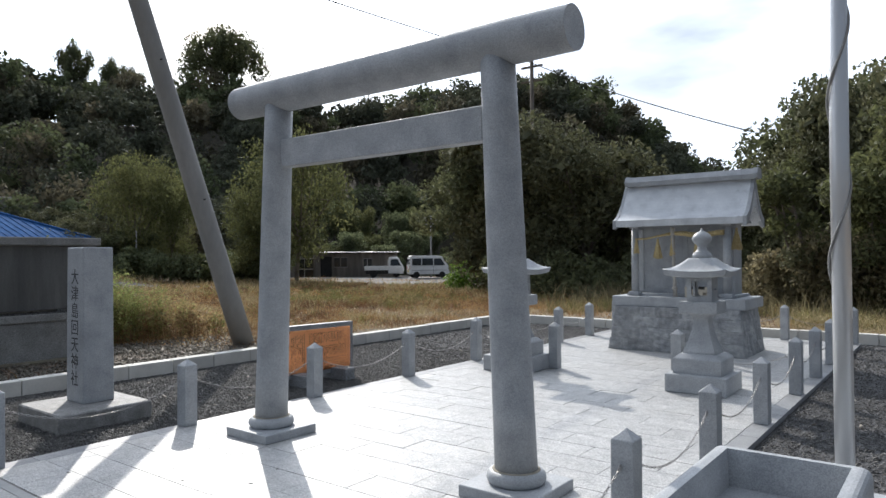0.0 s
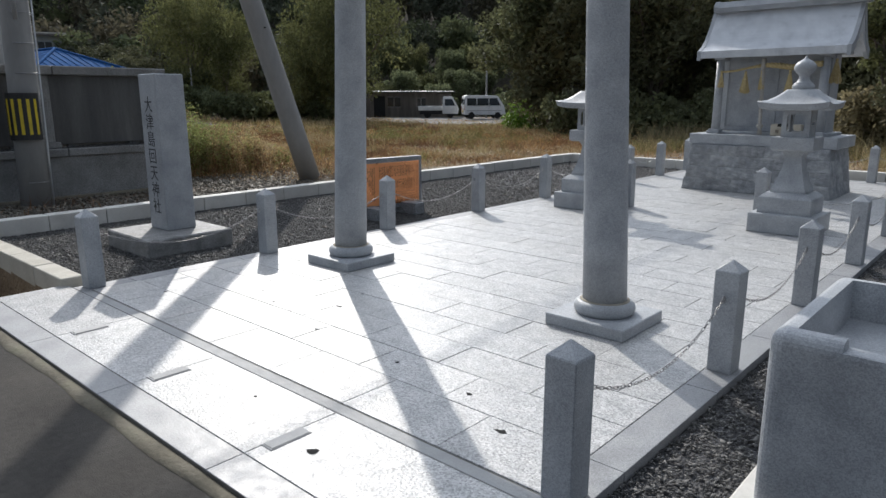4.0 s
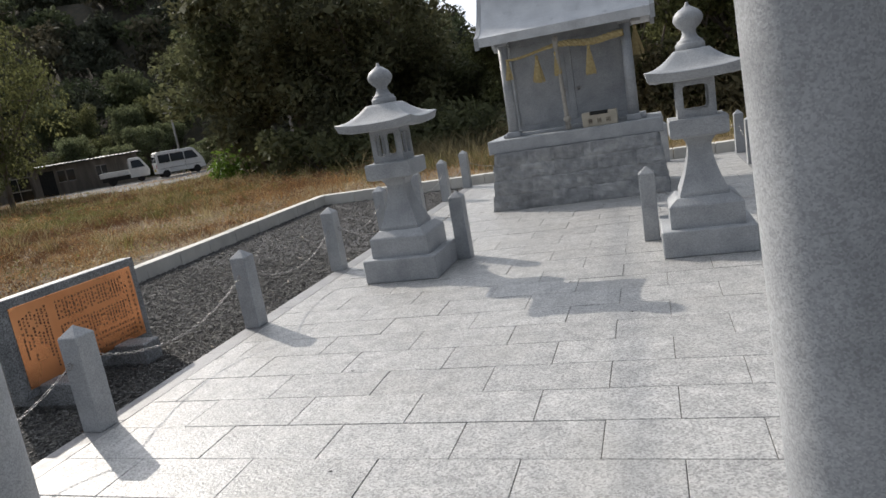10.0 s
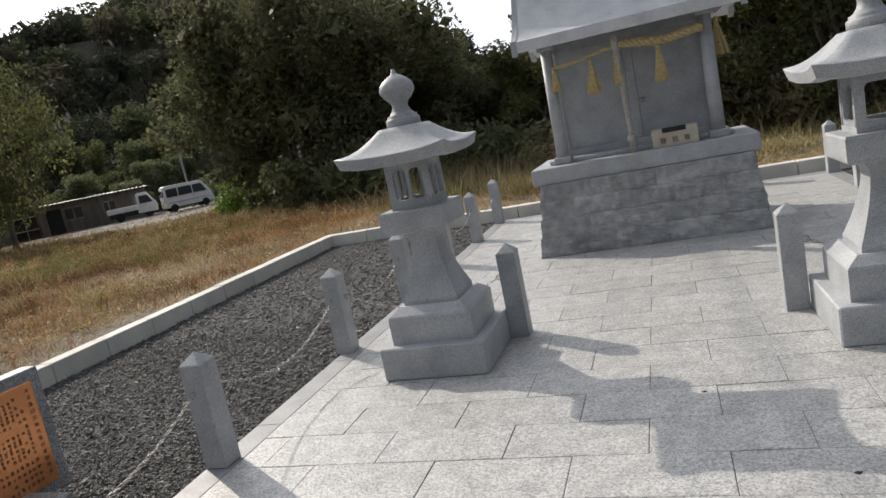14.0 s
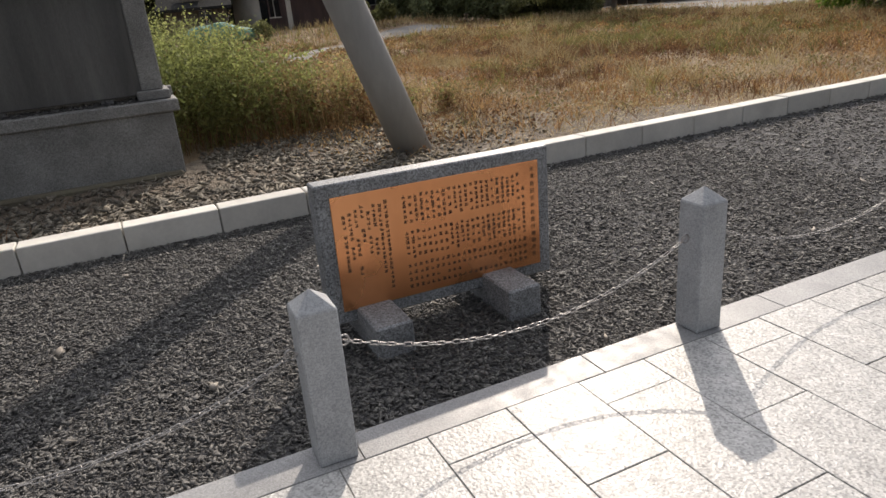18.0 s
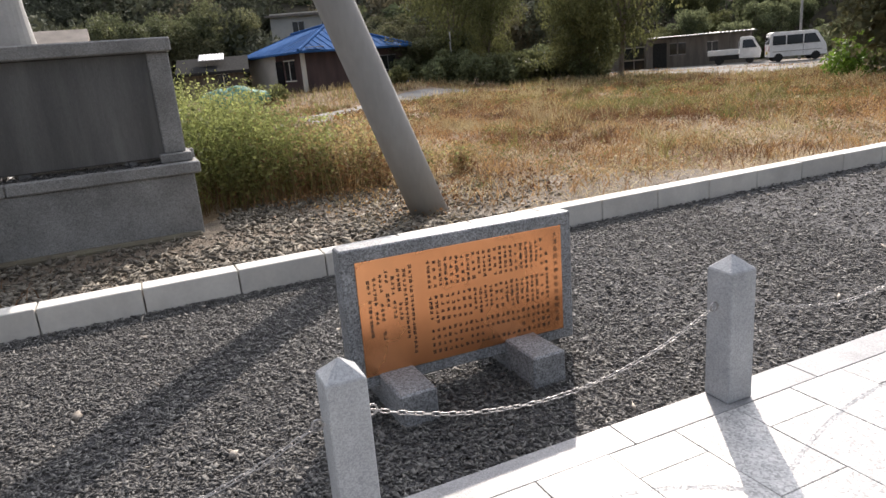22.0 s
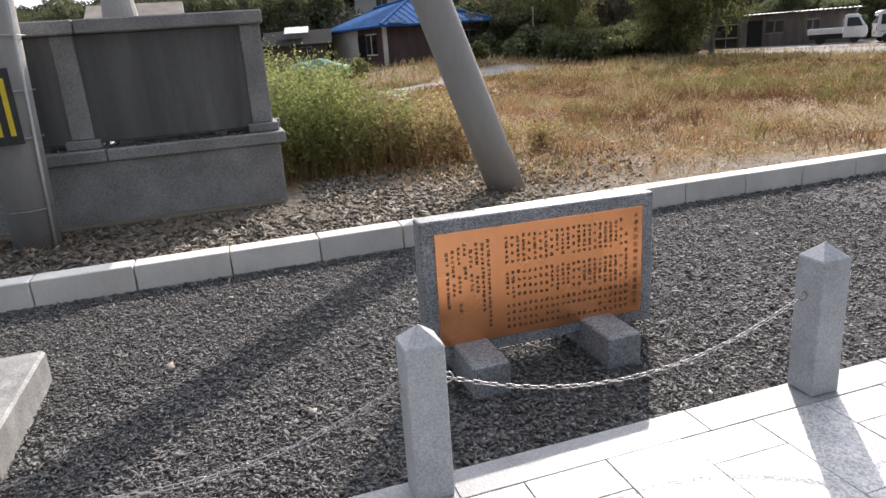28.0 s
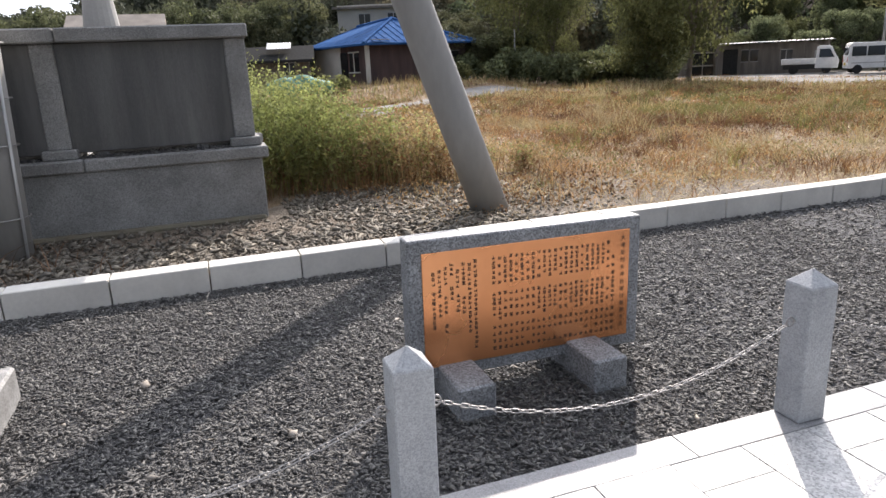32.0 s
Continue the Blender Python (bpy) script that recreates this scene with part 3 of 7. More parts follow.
def slab(width, depth, mat, name, top=0.0):
    key = (round(width, 3), round(depth, 3), name)
    if key not in slab_meshes:
        bm = block(-width / 2, width / 2, -depth / 2, depth / 2, -0.05, 0, 0.002)
        bmesh.ops.delete(bm, geom=[f for f in bm.faces if f.normal.z < -0.9], context="FACES")
        slab_meshes[key] = finish(bm, name, mat)
    return slab_meshes[key]


def lay_paving():
    gap = 0.0031
    edges = [FIELD_Y[0]] + [6.775 + 0.296 * k for k in range(-14, 24) if FIELD_Y[0] + 0.1 < 6.775 + 0.296 * k < FIELD_Y[1] - 0.08] + [FIELD_Y[1] - 0.17]
    for n, (a, b) in enumerate(zip(edges, edges[1:])):
        k0 = round((a - 6.775) / 0.296)
        start = -2.994 if k0 % 2 == 0 else -2.698
        cuts = [FIELD_X[0]] + [start + 0.5865 * k for k in range(-6, 7) if FIELD_X[0] + 0.04 < start + 0.5865 * k < FIELD_X[1] - 0.04] + [FIELD_X[1]]
        for c, d in zip(cuts, cuts[1:]):
            lift = random.uniform(-0.0015, 0.0015)
            part("paving_slab", slab(d - c - gap, b - a - gap, GRANITE_ROUGH, "paving_slab"), None, pavement, at=pose((c + d) / 2, (a + b) / 2, lift))
    for x0, x1 in ((PAVE_X[0], FIELD_X[0]), (FIELD_X[1], PAVE_X[1])):
        x, cuts = (x0 + x1) / 2, [2.5] + [6.603 + 0.927 * k for k in range(-4, 8)] + [FIELD_Y[1]]
        for a, b in zip(cuts, cuts[1:]):
            part("border_slab", slab(x1 - x0 - gap, b - a - gap, BORDER, "border_slab"), None, pavement, at=pose(x, (a + b) / 2, random.uniform(-0.001, 0.001)))
    cuts = np.linspace(FIELD_X[0], FIELD_X[1], 5)
    for a, b in zip(cuts, cuts[1:]):
        part("border_slab", slab(b - a - gap, 0.17 - gap, BORDER, "border_slab"), None, pavement, at=pose((a + b) / 2, FIELD_Y[1] - 0.085, 0))
    cuts = [-5.5, -4.35, -3.35, -2.35, -1.35]
    for a, b in zip(cuts, cuts[1:]):
        part("apron_slab", slab(b - a - gap, 0.46, GRANITE_ROUGH, "apron_slab"), None, pavement, at=pose((a + b) / 2, 2.264, 0.0))
        part("border_slab", slab(b - a - gap, 0.16, BORDER, "border_slab"), None, pavement, at=pose((a + b) / 2, 1.95, -0.001))
    part("drain_strip", block(FIELD_X[0] - 0.18, FIELD_X[1] + 0.02, 2.5, 2.568, -0.04, -0.0015, 0.003), DRAIN, pavement, "narrow grey drain channel across the entrance")
    for x in cuts[1:-1]:
        lid = part("drain_lid", block(x - 0.005, x + 0.071, 2.11, 2.31, -0.03, 0.004, 0.003), DRAIN, pavement, "grey metal lifting slot")
        part("slot", block(x + 0.003, x + 0.063, 2.12, 2.3, 0.0042, 0.0062), CONCRETE, lid)


lay_paving()
part("end_stone", block(-1.335, -1.02, 2.36, 2.495, -0.3, -0.03, 0.01), CONCRETE, pavement, "rough concrete end of the entrance bridge")
# Small dark moss spots and pits on the slabs.
def moss_spot(size):
    bm = bmesh.new()
    rim = [bm.verts.new((size * (1 + 0.5 * random.uniform(-1, 1)) * math.cos(a), 0.7 * size * (1 + 0.5 * random.uniform(-1, 1)) * math.sin(a), 0.0016)) for a in np.linspace(0, 2 * math.pi, 10)[:-1]]
    top = bm.verts.new((0, 0, 0.003))
    for n, v in enumerate(rim):
        bm.faces.new((v, rim[(n + 1) % len(rim)], top))
    return bm


for x, y, size in ((-4.76, 2.9, 0.017), (-3.96, 3.27, 0.015), (-3.3, 3.12, 0.014), (-3.65, 3.8, 0.012), (-2.56, 3.08, 0.013), (-2.03, 3.03, 0.018), (-1.7, 2.84, 0.026), (-2.15, 2.22, 0.03), (-2.76, 2.35, 0.01), (-4.25, 3.38, 0.014),
                   (-3.55, 3.5, 0.02), (-4.9, 3.6, 0.012), (-1.95, 6.1, 0.014), (-2.62, 6.9, 0.016), (-3.75, 5.2, 0.01), (-2.3, 4.95, 0.012), (-4.1, 6.2, 0.011), (-3.05, 7.6, 0.012)):
    part("moss_spot", moss_spot(size), SLOT, pavement, "small dark moss spot", at=pose(x, y, 0.0))


# ---- gravel ----
def gravel_patch(name, x0, x1, y0, y1):
    nx, ny = int((x1 - x0) / 0.12) + 1, int((y1 - y0) / 0.12) + 1
    xs, ys = np.linspace(x0, x1, nx), np.linspace(y0, y1, ny)
    verts = [(x, y, -0.05 + 0.005 * noise.noise((x * 1.3, y * 1.3, 0)) + 0.004 * noise.noise((x * 5, y * 5, 3))) for y in ys for x in xs]
    faces = [(j * nx + i, j * nx + i + 1, (j + 1) * nx + i + 1, (j + 1) * nx + i) for j in range(ny - 1) for i in range(nx - 1)]
    tagged(new(name, raw(name, verts, faces, GRAVEL_BED, True)), "bed of dark grey crushed stone, gap shade in its colour", "gravel", kind="structure")


gravel_patch("gravel_left", -8.16, PAVE_X[0], 2.5, 13.94)
gravel_patch("gravel_right", PAVE_X[1], 2.04, 2.3, 13.94)
gravel_patch("gravel_back", PAVE_X[0], PAVE_X[1], FIELD_Y[1], 13.94)
OCTA = np.array([(1, 0, 0), (-1, 0, 0), (0, 1, 0), (0, -1, 0), (0, 0, 1), (0, 0, -1)], float)
OCTA_F = np.array([(0, 2, 4), (2, 1, 4), (1, 3, 4), (3, 0, 4), (2, 0, 5), (1, 2, 5), (3, 1, 5), (0, 3, 5)])


def scatter_stones(name, centres, sizes, mat, label, category, tumble=0.38):
    """Angular chips: octahedra pulled out of shape, each turned its own way."""
    n = len(centres)
    shape = OCTA[None] * (rng.uniform(0.6, 1.25, (n, 6, 1))) * np.stack([rng.uniform(0.9, 1.75, n), rng.uniform(0.38, 0.8, n), rng.uniform(0.16, 0.38, n)], 1)[:, None] + rng.normal(0, 0.16, (n, 6, 3)) * np.array([1, 1, 0.6])
    yaw, tilt, roll = rng.uniform(0, 2 * math.pi, n), rng.normal(0, tumble, n), rng.normal(0, tumble, n)
    ca, sa, cb, sb, cc, sc = np.cos(yaw), np.sin(yaw), np.cos(tilt), np.sin(tilt), np.cos(roll), np.sin(roll)
    turn = np.stack([ca * cb, ca * sb * sc - sa * cc, ca * sb * cc + sa * sc, sa * cb, sa * sb * sc + ca * cc, sa * sb * cc - ca * sc, -sb, cb * sc, cb * cc], 1).reshape(-1, 3, 3)
    shape = np.einsum("nij,nkj->nki", turn, shape) * sizes[:, None, None]
    verts = (shape + centres[:, None]).reshape(-1, 3)
    faces = (OCTA_F[None] + 6 * np.arange(n)[:, None, None]).reshape(-1, 3)
    return tagged(new(name, raw(name, verts, faces, mat)), label, category, kind="stuff")


def stones_in(x0, x1, y0, y1, per_m2, low, high, z=-0.04):
    n = int((x1 - x0) * (y1 - y0) * per_m2)
    size = low + (high - low) * rng.random(n) ** 2.3
    return np.stack([rng.uniform(x0, x1, n), rng.uniform(y0, y1, n), z + 0.1 * size + rng.uniform(-0.006, 0.005, n)], 1), size


def gravel_stones():
    near = [stones_in(-8.1, -5.365, 2.6, 3.6, 5200, 0.007, 0.0175), stones_in(-8.1, -5.365, 3.6, 7.4, 9800, 0.0056, 0.0165), stones_in(-8.1, -5.365, 7.4, 9.6, 4400, 0.007, 0.019), stones_in(-8.1, -5.365, 9.6, 13.86, 1100, 0.011, 0.023), stones_in(-1.16, -0.2, 2.45, 5.5, 5600, 0.0065, 0.0165),
            stones_in(-1.16, 1.9, 5.3, 9.5, 2200, 0.008, 0.018), stones_in(-1.16, 1.9, 9.5, 13.86, 800, 0.011, 0.022), stones_in(-0.2, 1.9, 2.6, 5.3, 1600, 0.011, 0.022), stones_in(-5.3, -1.2, 13.65, 13.86, 900, 0.012, 0.024)]
    scatter_stones("gravel_stones", np.concatenate([a for a, _ in near]), np.concatenate([b for _, b in near]), GRAVEL, "loose dark grey crushed stone chips", "gravel", 0.27)
    a, b = stones_in(-8.05, -5.45, 2.6, 11, 5.5, 0.012, 0.032, -0.028)
    c, d = stones_in(-1.1, 1.7, 2.6, 11, 2.5, 0.014, 0.034, -0.028)
    scatter_stones("pale_pebbles", np.concatenate([a, c]), np.concatenate([b, d]), PALE_STONE, "scattered paler stones among dark gravel", "gravel")
    a, b = stones_in(-10.9, -8.28, 2.6, 10.2, 1900, 0.009, 0.046, 0.05)
    keep = (rng.random(len(a)) < np.array([0.64 + 1.0 * noise.noise((x * 1.1, y * 1.1, 0)) for x, y, _ in a]) * np.interp(a[:, 1], [7.4, 9.0], [1, 0.05])) & ~((a[:, 0] < -9.8) & (a[:, 1] < 5.8))
    scatter_stones("verge_stones", a[keep], b[keep], VERGE_STONE, "brownish rubble chips on bare soil outside the kerb", "rubble")


gravel_stones()


# ---- kerbs ----
def kerb_run(name, start, along, count, length, top, bottom, thick, mat, label):
    """A row of kerb stones from start, along "x" or "y"; the face lies on the given line and the body behind it."""
    run = thing(name, label, "kerb", kind="structure")
    bm = block(0, length - 0.009, -thick / 2, thick / 2, bottom, top, 0.006, 1)
    mesh = finish(bm, "kerb_stone", mat)
    for n in range(count):
        x, y = start
        m = pose(x + n * length, y, random.uniform(-0.003, 0.003), 0, 0, random.uniform(-0.15, 0.15)) if along == "x" else pose(x, y + n * length, random.uniform(-0.003, 0.003), 0, 0, 90 + random.uniform(-0.15, 0.15))
        part("kerb_stone", mesh, None, run, at=m)
    return run


kerb_run("kerb_west", (-8.172, 2.653), "y", 19, 0.602, 0.13, -0.3, 0.168, KERB, "row of pale concrete kerb stones edging the gravel")
kerb_run("kerb_north", (-8.085, 13.965), "x", 17, 0.595, 0.13, -0.3, 0.168, KERB, "row of pale concrete kerb stones behind the shrine")
kerb_run("kerb_east", (2.09, 2.0), "y", 19, 0.625, 0.13, -0.3, 0.12, KERB, "row of pale concrete kerb stones edging the gravel")
kerb_run("kerb_south", (-8.4, 2.53), "x", 5, 0.59, 0.06, -0.5, 0.16, OLD_KERB, "weathered beige concrete kerb along the ditch")
tagged(new("ditch_wall", finish(block(-30, -5.53, 2.455, 2.47, -0.6, -0.02), "ditch_wall", OLD_KERB)), "stained concrete wall of the roadside ditch", "ditch", kind="structure")


# ---- fence posts and chains ----
POST_Y = (2.62, 4.13, 5.605, 7.13, 8.65, 9.85, 11.05, 12.25, 13.45)
LEFT_X, RIGHT_X = -5.295, -1.255


def post_x(x, y):
    """One post of the left row stands a little out of line."""
    return x - 0.035 if (x, y) == (LEFT_X, 8.65) else x


def fence_post(tall):
    post = thing("fence_post", "square granite fence post with a pyramid top", "post", "granite posts round the paving")
    w = 0.061
    bm = prism([(0.0, w), (tall - 0.053, w), (tall, 0.0035)])
    bmesh.ops.bevel(bm, geom=[e for e in bm.edges if e.calc_length() > 0.08], offset=0.004, segments=1, affect="EDGES")
    part("shaft", bm, GRANITE, post)
    return post


def eyelet():
    bm = bmesh.new()
    ring = [Vector((0.017 * math.cos(a), 0, 0.017 * math.sin(a))) for a in np.linspace(0, 2 * math.pi, 13)]
    tube(ring, 0.0035, 6, bm)
    tube([(0, 0, 0.014), (0, 0, 0.04)], 0.004, 6, bm)
    return finish(bm, "eyelet", STEEL, True)


EYELET = eyelet()
posts = {}
models = {}
spots = [(x, y) for x in (LEFT_X, RIGHT_X) for y in POST_Y] + [(-4.08, 8.65), (-2.49, 8.65)] + [(x, 13.45) for x in (-4.285, -3.275, -2.265)]
for n, (x, y) in enumerate(spots):
    m = pose(post_x(x, y), y, 0, random.uniform(-0.4, 0.4), random.uniform(-0.4, 0.4), random.uniform(-1, 1))
    tall = 0.602 if y > 8 else 0.567 if (x, y) == (LEFT_X, 5.605) else 0.578
    if tall in models:
        posts[(x, y)] = copy_thing(models[tall], m)
    else:
        posts[(x, y)] = models[tall] = fence_post(tall)
        models[tall].matrix_world = m


def link_mesh():
    bm = bmesh.new()
    line = [Vector((0.0112 * math.copysign(1, math.cos(a)) + 0.0055 * math.cos(a), 0.0064 * math.sin(a), 0)) for a in np.linspace(0, 2 * math.pi, 13)]
    tube(line, 0.0019, 5, bm)
    return finish(bm, "link", STEEL, True)


LINK = link_mesh()


def chain(a, b, sag, near):
    """A hanging steel chain between two posts: every link its own piece where one passes close by, one joined piece elsewhere."""
    a, b = Vector(a), Vector(b)
    made = thing("chain", "galvanised steel chain sagging between granite posts", "chain", "chains of the fence", Matrix.Translation(a))
    way = (b - a).normalized()
    yaw = math.degrees(math.atan2(way.y, way.x))
    for p, turn in ((a, 90), (b, -90)):
        part("eyelet", EYELET, None, made, at=Matrix.Translation(p - a) @ pose(0, 0, 0, 0, 0, yaw) @ pose(0, 0, 0, 0, -turn, 0))
    line = [a.lerp(b, s) - Vector((0, 0, sag * 4 * s * (1 - s))) for s in np.linspace(0, 1, 200)]
    lengths = np.cumsum([0] + [(q - p).length for p, q in zip(line, line[1:])])
    count = int(lengths[-1] / 0.0292)
    joined = [[], []]
    for n in range(count):
        s = np.interp((n + 0.5) / count * lengths[-1], lengths, range(200))
        k = min(int(s), 198)
        p, d = line[k].lerp(line[k + 1], s - k), (line[k + 1] - line[k]).normalized()
        m = Matrix.Translation(p - a) @ d.to_track_quat("X", "Z").to_matrix().to_4x4() @ pose(0, 0, 0, 90 * (n % 2) + random.uniform(-18, 18))
        if near:
            part("link", LINK, None, made, at=m)
        else:
            base = len(joined[0])
            joined[0] += [m @ v.co for v in LINK.vertices]
            joined[1] += [tuple(base + i for i in f.vertices) for f in LINK.polygons if len(f.vertices) == 4]
    if not near:
        part("chain_run", raw("chain_run", [tuple(v) for v in joined[0]], joined[1], STEEL, True), None, made)


HALF, RING = 0.083, 0.388
for x in (LEFT_X, RIGHT_X):
    for k, (y0, y1) in enumerate(zip(POST_Y, POST_Y[1:])):
        low = [0.013 if (x, y) == (LEFT_X, 5.605) else 0.0 for y in (y0, y1)]
        chain((post_x(x, y0), y0 + HALF, RING - low[0]), (post_x(x, y1), y1 - HALF, RING - low[1]), 0.157 if k < 4 else 0.12, x == LEFT_X and k in (1, 2, 3) or x == RIGHT_X and k in (0, 1, 2))
for x0, x1 in ((LEFT_X, -4.08), (-2.49, RIGHT_X)):
    chain((post_x(x0, 8.65) + HALF, 8.65, RING), (x1 - HALF, 8.65, RING), 0.13, False)
row = [LEFT_X, -4.285, -3.275, -2.265, RIGHT_X]
for x0, x1 in zip(row, row[1:]):
    chain((x0 + HALF, 13.45, RING), (x1 - HALF, 13.45, RING), 0.1, False)


# ---- gateway ----
def torii():
    gate = thing("torii_gate", "pale granite torii gate with round pillars and beam", "gate")
    for side in (-1, 1):
        x, top = -3.262 + side * 1.19, -3.262 + side * 1.075
        part("base_plate", block(x - 0.26, x + 0.26, 4.122, 4.642, 0, 0.072, 0.006), GRANITE, gate, at=pose(0, 0, 0))
        ring = [(0.168, 0.072), (0.179, 0.085), (0.186, 0.105), (0.182, 0.13), (0.166, 0.148), (0.15, 0.153)]
        part("ring_collar", lathe(ring, 40), GRANITE, gate, smooth=True, at=pose(x, 4.382, 0))
        part("grout_line", lathe([(0.15, 0.15), (0.151, 0.1535), (0.142, 0.156), (0.138, 0.159)], 40), STAIN, gate, "ochre grout stain round the pillar foot", smooth=True, at=pose(x, 4.382, 0))
        points = [(x + (top - x) * s, 4.382, 0.14 + 2.6 * s) for s in np.linspace(0, 1, 8)]
        part("pillar", tube(points, list(np.linspace(0.134, 0.112, 8)), 64), GRANITE, gate, smooth=True)
    part("tie_beam", block(-3.262 - 0.99, -3.262 + 0.99, 4.382 - 0.055, 4.382 + 0.055, 2.205, 2.43, 0.006), GRANITE, gate)
    bm = tube([(x, 4.382, 2.81) for x in np.linspace(-4.85, -1.65, 9)], [0.136] + [0.142] * 7 + [0.136], 56)
    bmesh.ops.bevel(bm, geom=[e for e in bm.edges if abs(abs(e.verts[0].co.x + 3.25) - 1.6) < 0.01 and abs(abs(e.verts[1].co.x + 3.25) - 1.6) < 0.01], offset=0.004, segments=1, affect="EDGES")
    part("top_beam", bm, GRANITE, gate)


torii()
for ob in [o for o in bpy.data.objects if o.name.startswith("top_beam")]:
    for f in ob.data.polygons:
        f.use_smooth = abs(f.normal.x) < 0.5


# ---- stone lanterns ----
def pierced(half, z0, z1, thick, holes):
    """An upright plate with rounded openings of (centre, width, lower edge, upper edge)."""
    def corners(x0, x1, a, b, r):
        return [(cx + r * math.cos(radians(t + d)), cz + r * math.sin(radians(t + d))) for cx, cz, t in ((x1 - r, b - r, 0), (x0 + r, b - r, 90), (x0 + r, a + r, 180), (x1 - r, a + r, 270)) for d in (0, 30, 60, 90)]
    curve = bpy.data.curves.new("plate", "CURVE")
    curve.dimensions, curve.fill_mode, curve.extrude = "2D", "BOTH", thick / 2
    for line in [[(-half, z0), (half, z0), (half, z1), (-half, z1)]] + [corners(c - w / 2, c + w / 2, a, b, min(0.024, (b - a) * 0.45)) for c, w, a, b in holes]:
        spline = curve.splines.new("POLY")
        spline.points.add(len(line) - 1)
        spline.use_cyclic_u = True
        for point, (x, z) in zip(spline.points, line):
            point.co = (x, z, 0, 1)
    ob = bpy.data.objects.new("plate", curve)
    scene.collection.objects.link(ob)
    mesh = bpy.data.meshes.new_from_object(ob.evaluated_get(bpy.context.evaluated_depsgraph_get()))
    bpy.data.objects.remove(ob)
    bpy.data.curves.remove(curve)
    bm = bmesh.new()
    bm.from_mesh(mesh)
    bmesh.ops.rotate(bm, verts=bm.verts, cent=(0, 0, 0), matrix=Matrix.Rotation(radians(90), 3, "X"))
    return bm


def stone_lantern(faces):
    lantern = thing("stone_lantern", "carved granite lantern with square roof and onion finial", "stone lantern", "pair of stone lanterns")
    part("base_slab", block(-0.318, 0.318, -0.318, 0.318, 0, 0.195, 0.008), GRANITE, lantern)
    part("base_step", prism([(0.195, 0.25), (0.35, 0.25), (0.362, 0.243), (0.405, 0.19)]), GRANITE, lantern)
    stem = [(0.405, 0.166), (0.43, 0.165)] + [(0.43 + 0.385 * s, 0.079 + 0.086 * max(0.0, 1 - s / 0.84) ** 1.55 + 0.9 * max(s - 0.84, 0) ** 1.9) for s in np.linspace(0.03, 1, 16)]
    stem += [(0.835, 0.112)]
    part("stem", prism(stem), GRANITE, lantern)
    part("light_platform", prism([(0.825, 0.165), (0.838, 0.193), (0.848, 0.196), (0.95, 0.196), (0.962, 0.19)]), GRANITE, lantern)
    box = part("fire_box", prism([(0.962, 0.13), (0.99, 0.13)]), GRANITE, lantern)
    for turn in range(4):
        holes = {0: ((-0.05, 0.078, 1.014, 1.188), (0.05, 0.078, 1.014, 1.188)), 1: ((0.0, 0.168, 1.016, 1.186),), 2: ((0.0, 0.13, 1.085, 1.108),)}[faces[turn]]
        part("window_panel", pierced(0.13 if turn % 2 == 0 else 0.0995, 0.99, 1.207, 0.024, holes), GRANITE, box, at=pose(0, 0, 0, 0, 0, 90 * turn) @ pose(0, -0.115, 0))
    part("box_lid", prism([(1.207, 0.128), (1.24, 0.13)]), GRANITE, box)
    roof = part("roof", lantern_roof(), GRANITE, lantern)
    for face in roof.data.polygons:
        face.use_smooth = 0.4 < face.normal.z < 0.995
    knob = [(0.1, 1.42), (0.1, 1.468), (0.094, 1.475), (0.086, 1.48), (0.088, 1.49), (0.07, 1.498), (0.053, 1.52), (0.046, 1.545), (0.05, 1.565), (0.078, 1.59), (0.098, 1.62), (0.102, 1.64),
            (0.094, 1.668), (0.072, 1.692), (0.045, 1.71), (0.022, 1.722), (0.013, 1.735), (0.009, 1.752)]
    part("finial", lathe(knob, 36), GRANITE, lantern, smooth=True)
    return lantern


def lantern_roof():
    """A square roof, hollow in its slopes, with the eaves rising towards the corners."""
    bm = bmesh.new()
    n = 9
    rings = []
    slope = [(0.31 - 0.195 * s, 1.292 + 0.138 * s ** 1.45, 0.026 * (1 - s) ** 2) for s in np.linspace(0, 1, 9)]
    for half, z, rise in [(0.13, 1.238, 0), (0.255, 1.224, 0.012), (0.3, 1.232, 0.022), (0.317, 1.286, 0.028)] + slope:
        ring = []
        for side in range(4):
            for k in range(n - 1):
                s = -1 + 2 * k / (n - 1)
                lift = rise * abs(s) ** 3
                reach = half * (1 + 0.035 * abs(s) ** 3 * (rise > 0.015))
                p = Vector((s * reach, -reach, z + lift))
                ring.append(bm.verts.new(Matrix.Rotation(radians(90 * side), 3, "Z") @ p))
        rings.append(ring)
    for a, b in zip(rings, rings[1:]):
        for k in range(len(a)):
            j = (k + 1) % len(a)
            bm.faces.new((a[k], a[j], b[j], b[k]))
    bm.faces.new(rings[-1])
    bm.faces.new(rings[0][::-1])
    return bm


stone_lantern((0, 0, 0, 0)).matrix_world = pose(-4.46, 8.325, 0, 0, 0, -0.4)
stone_lantern((1, 2, 1, 1)).matrix_world = pose(-2.1, 8.31, 0, 0, 0, 0.6)


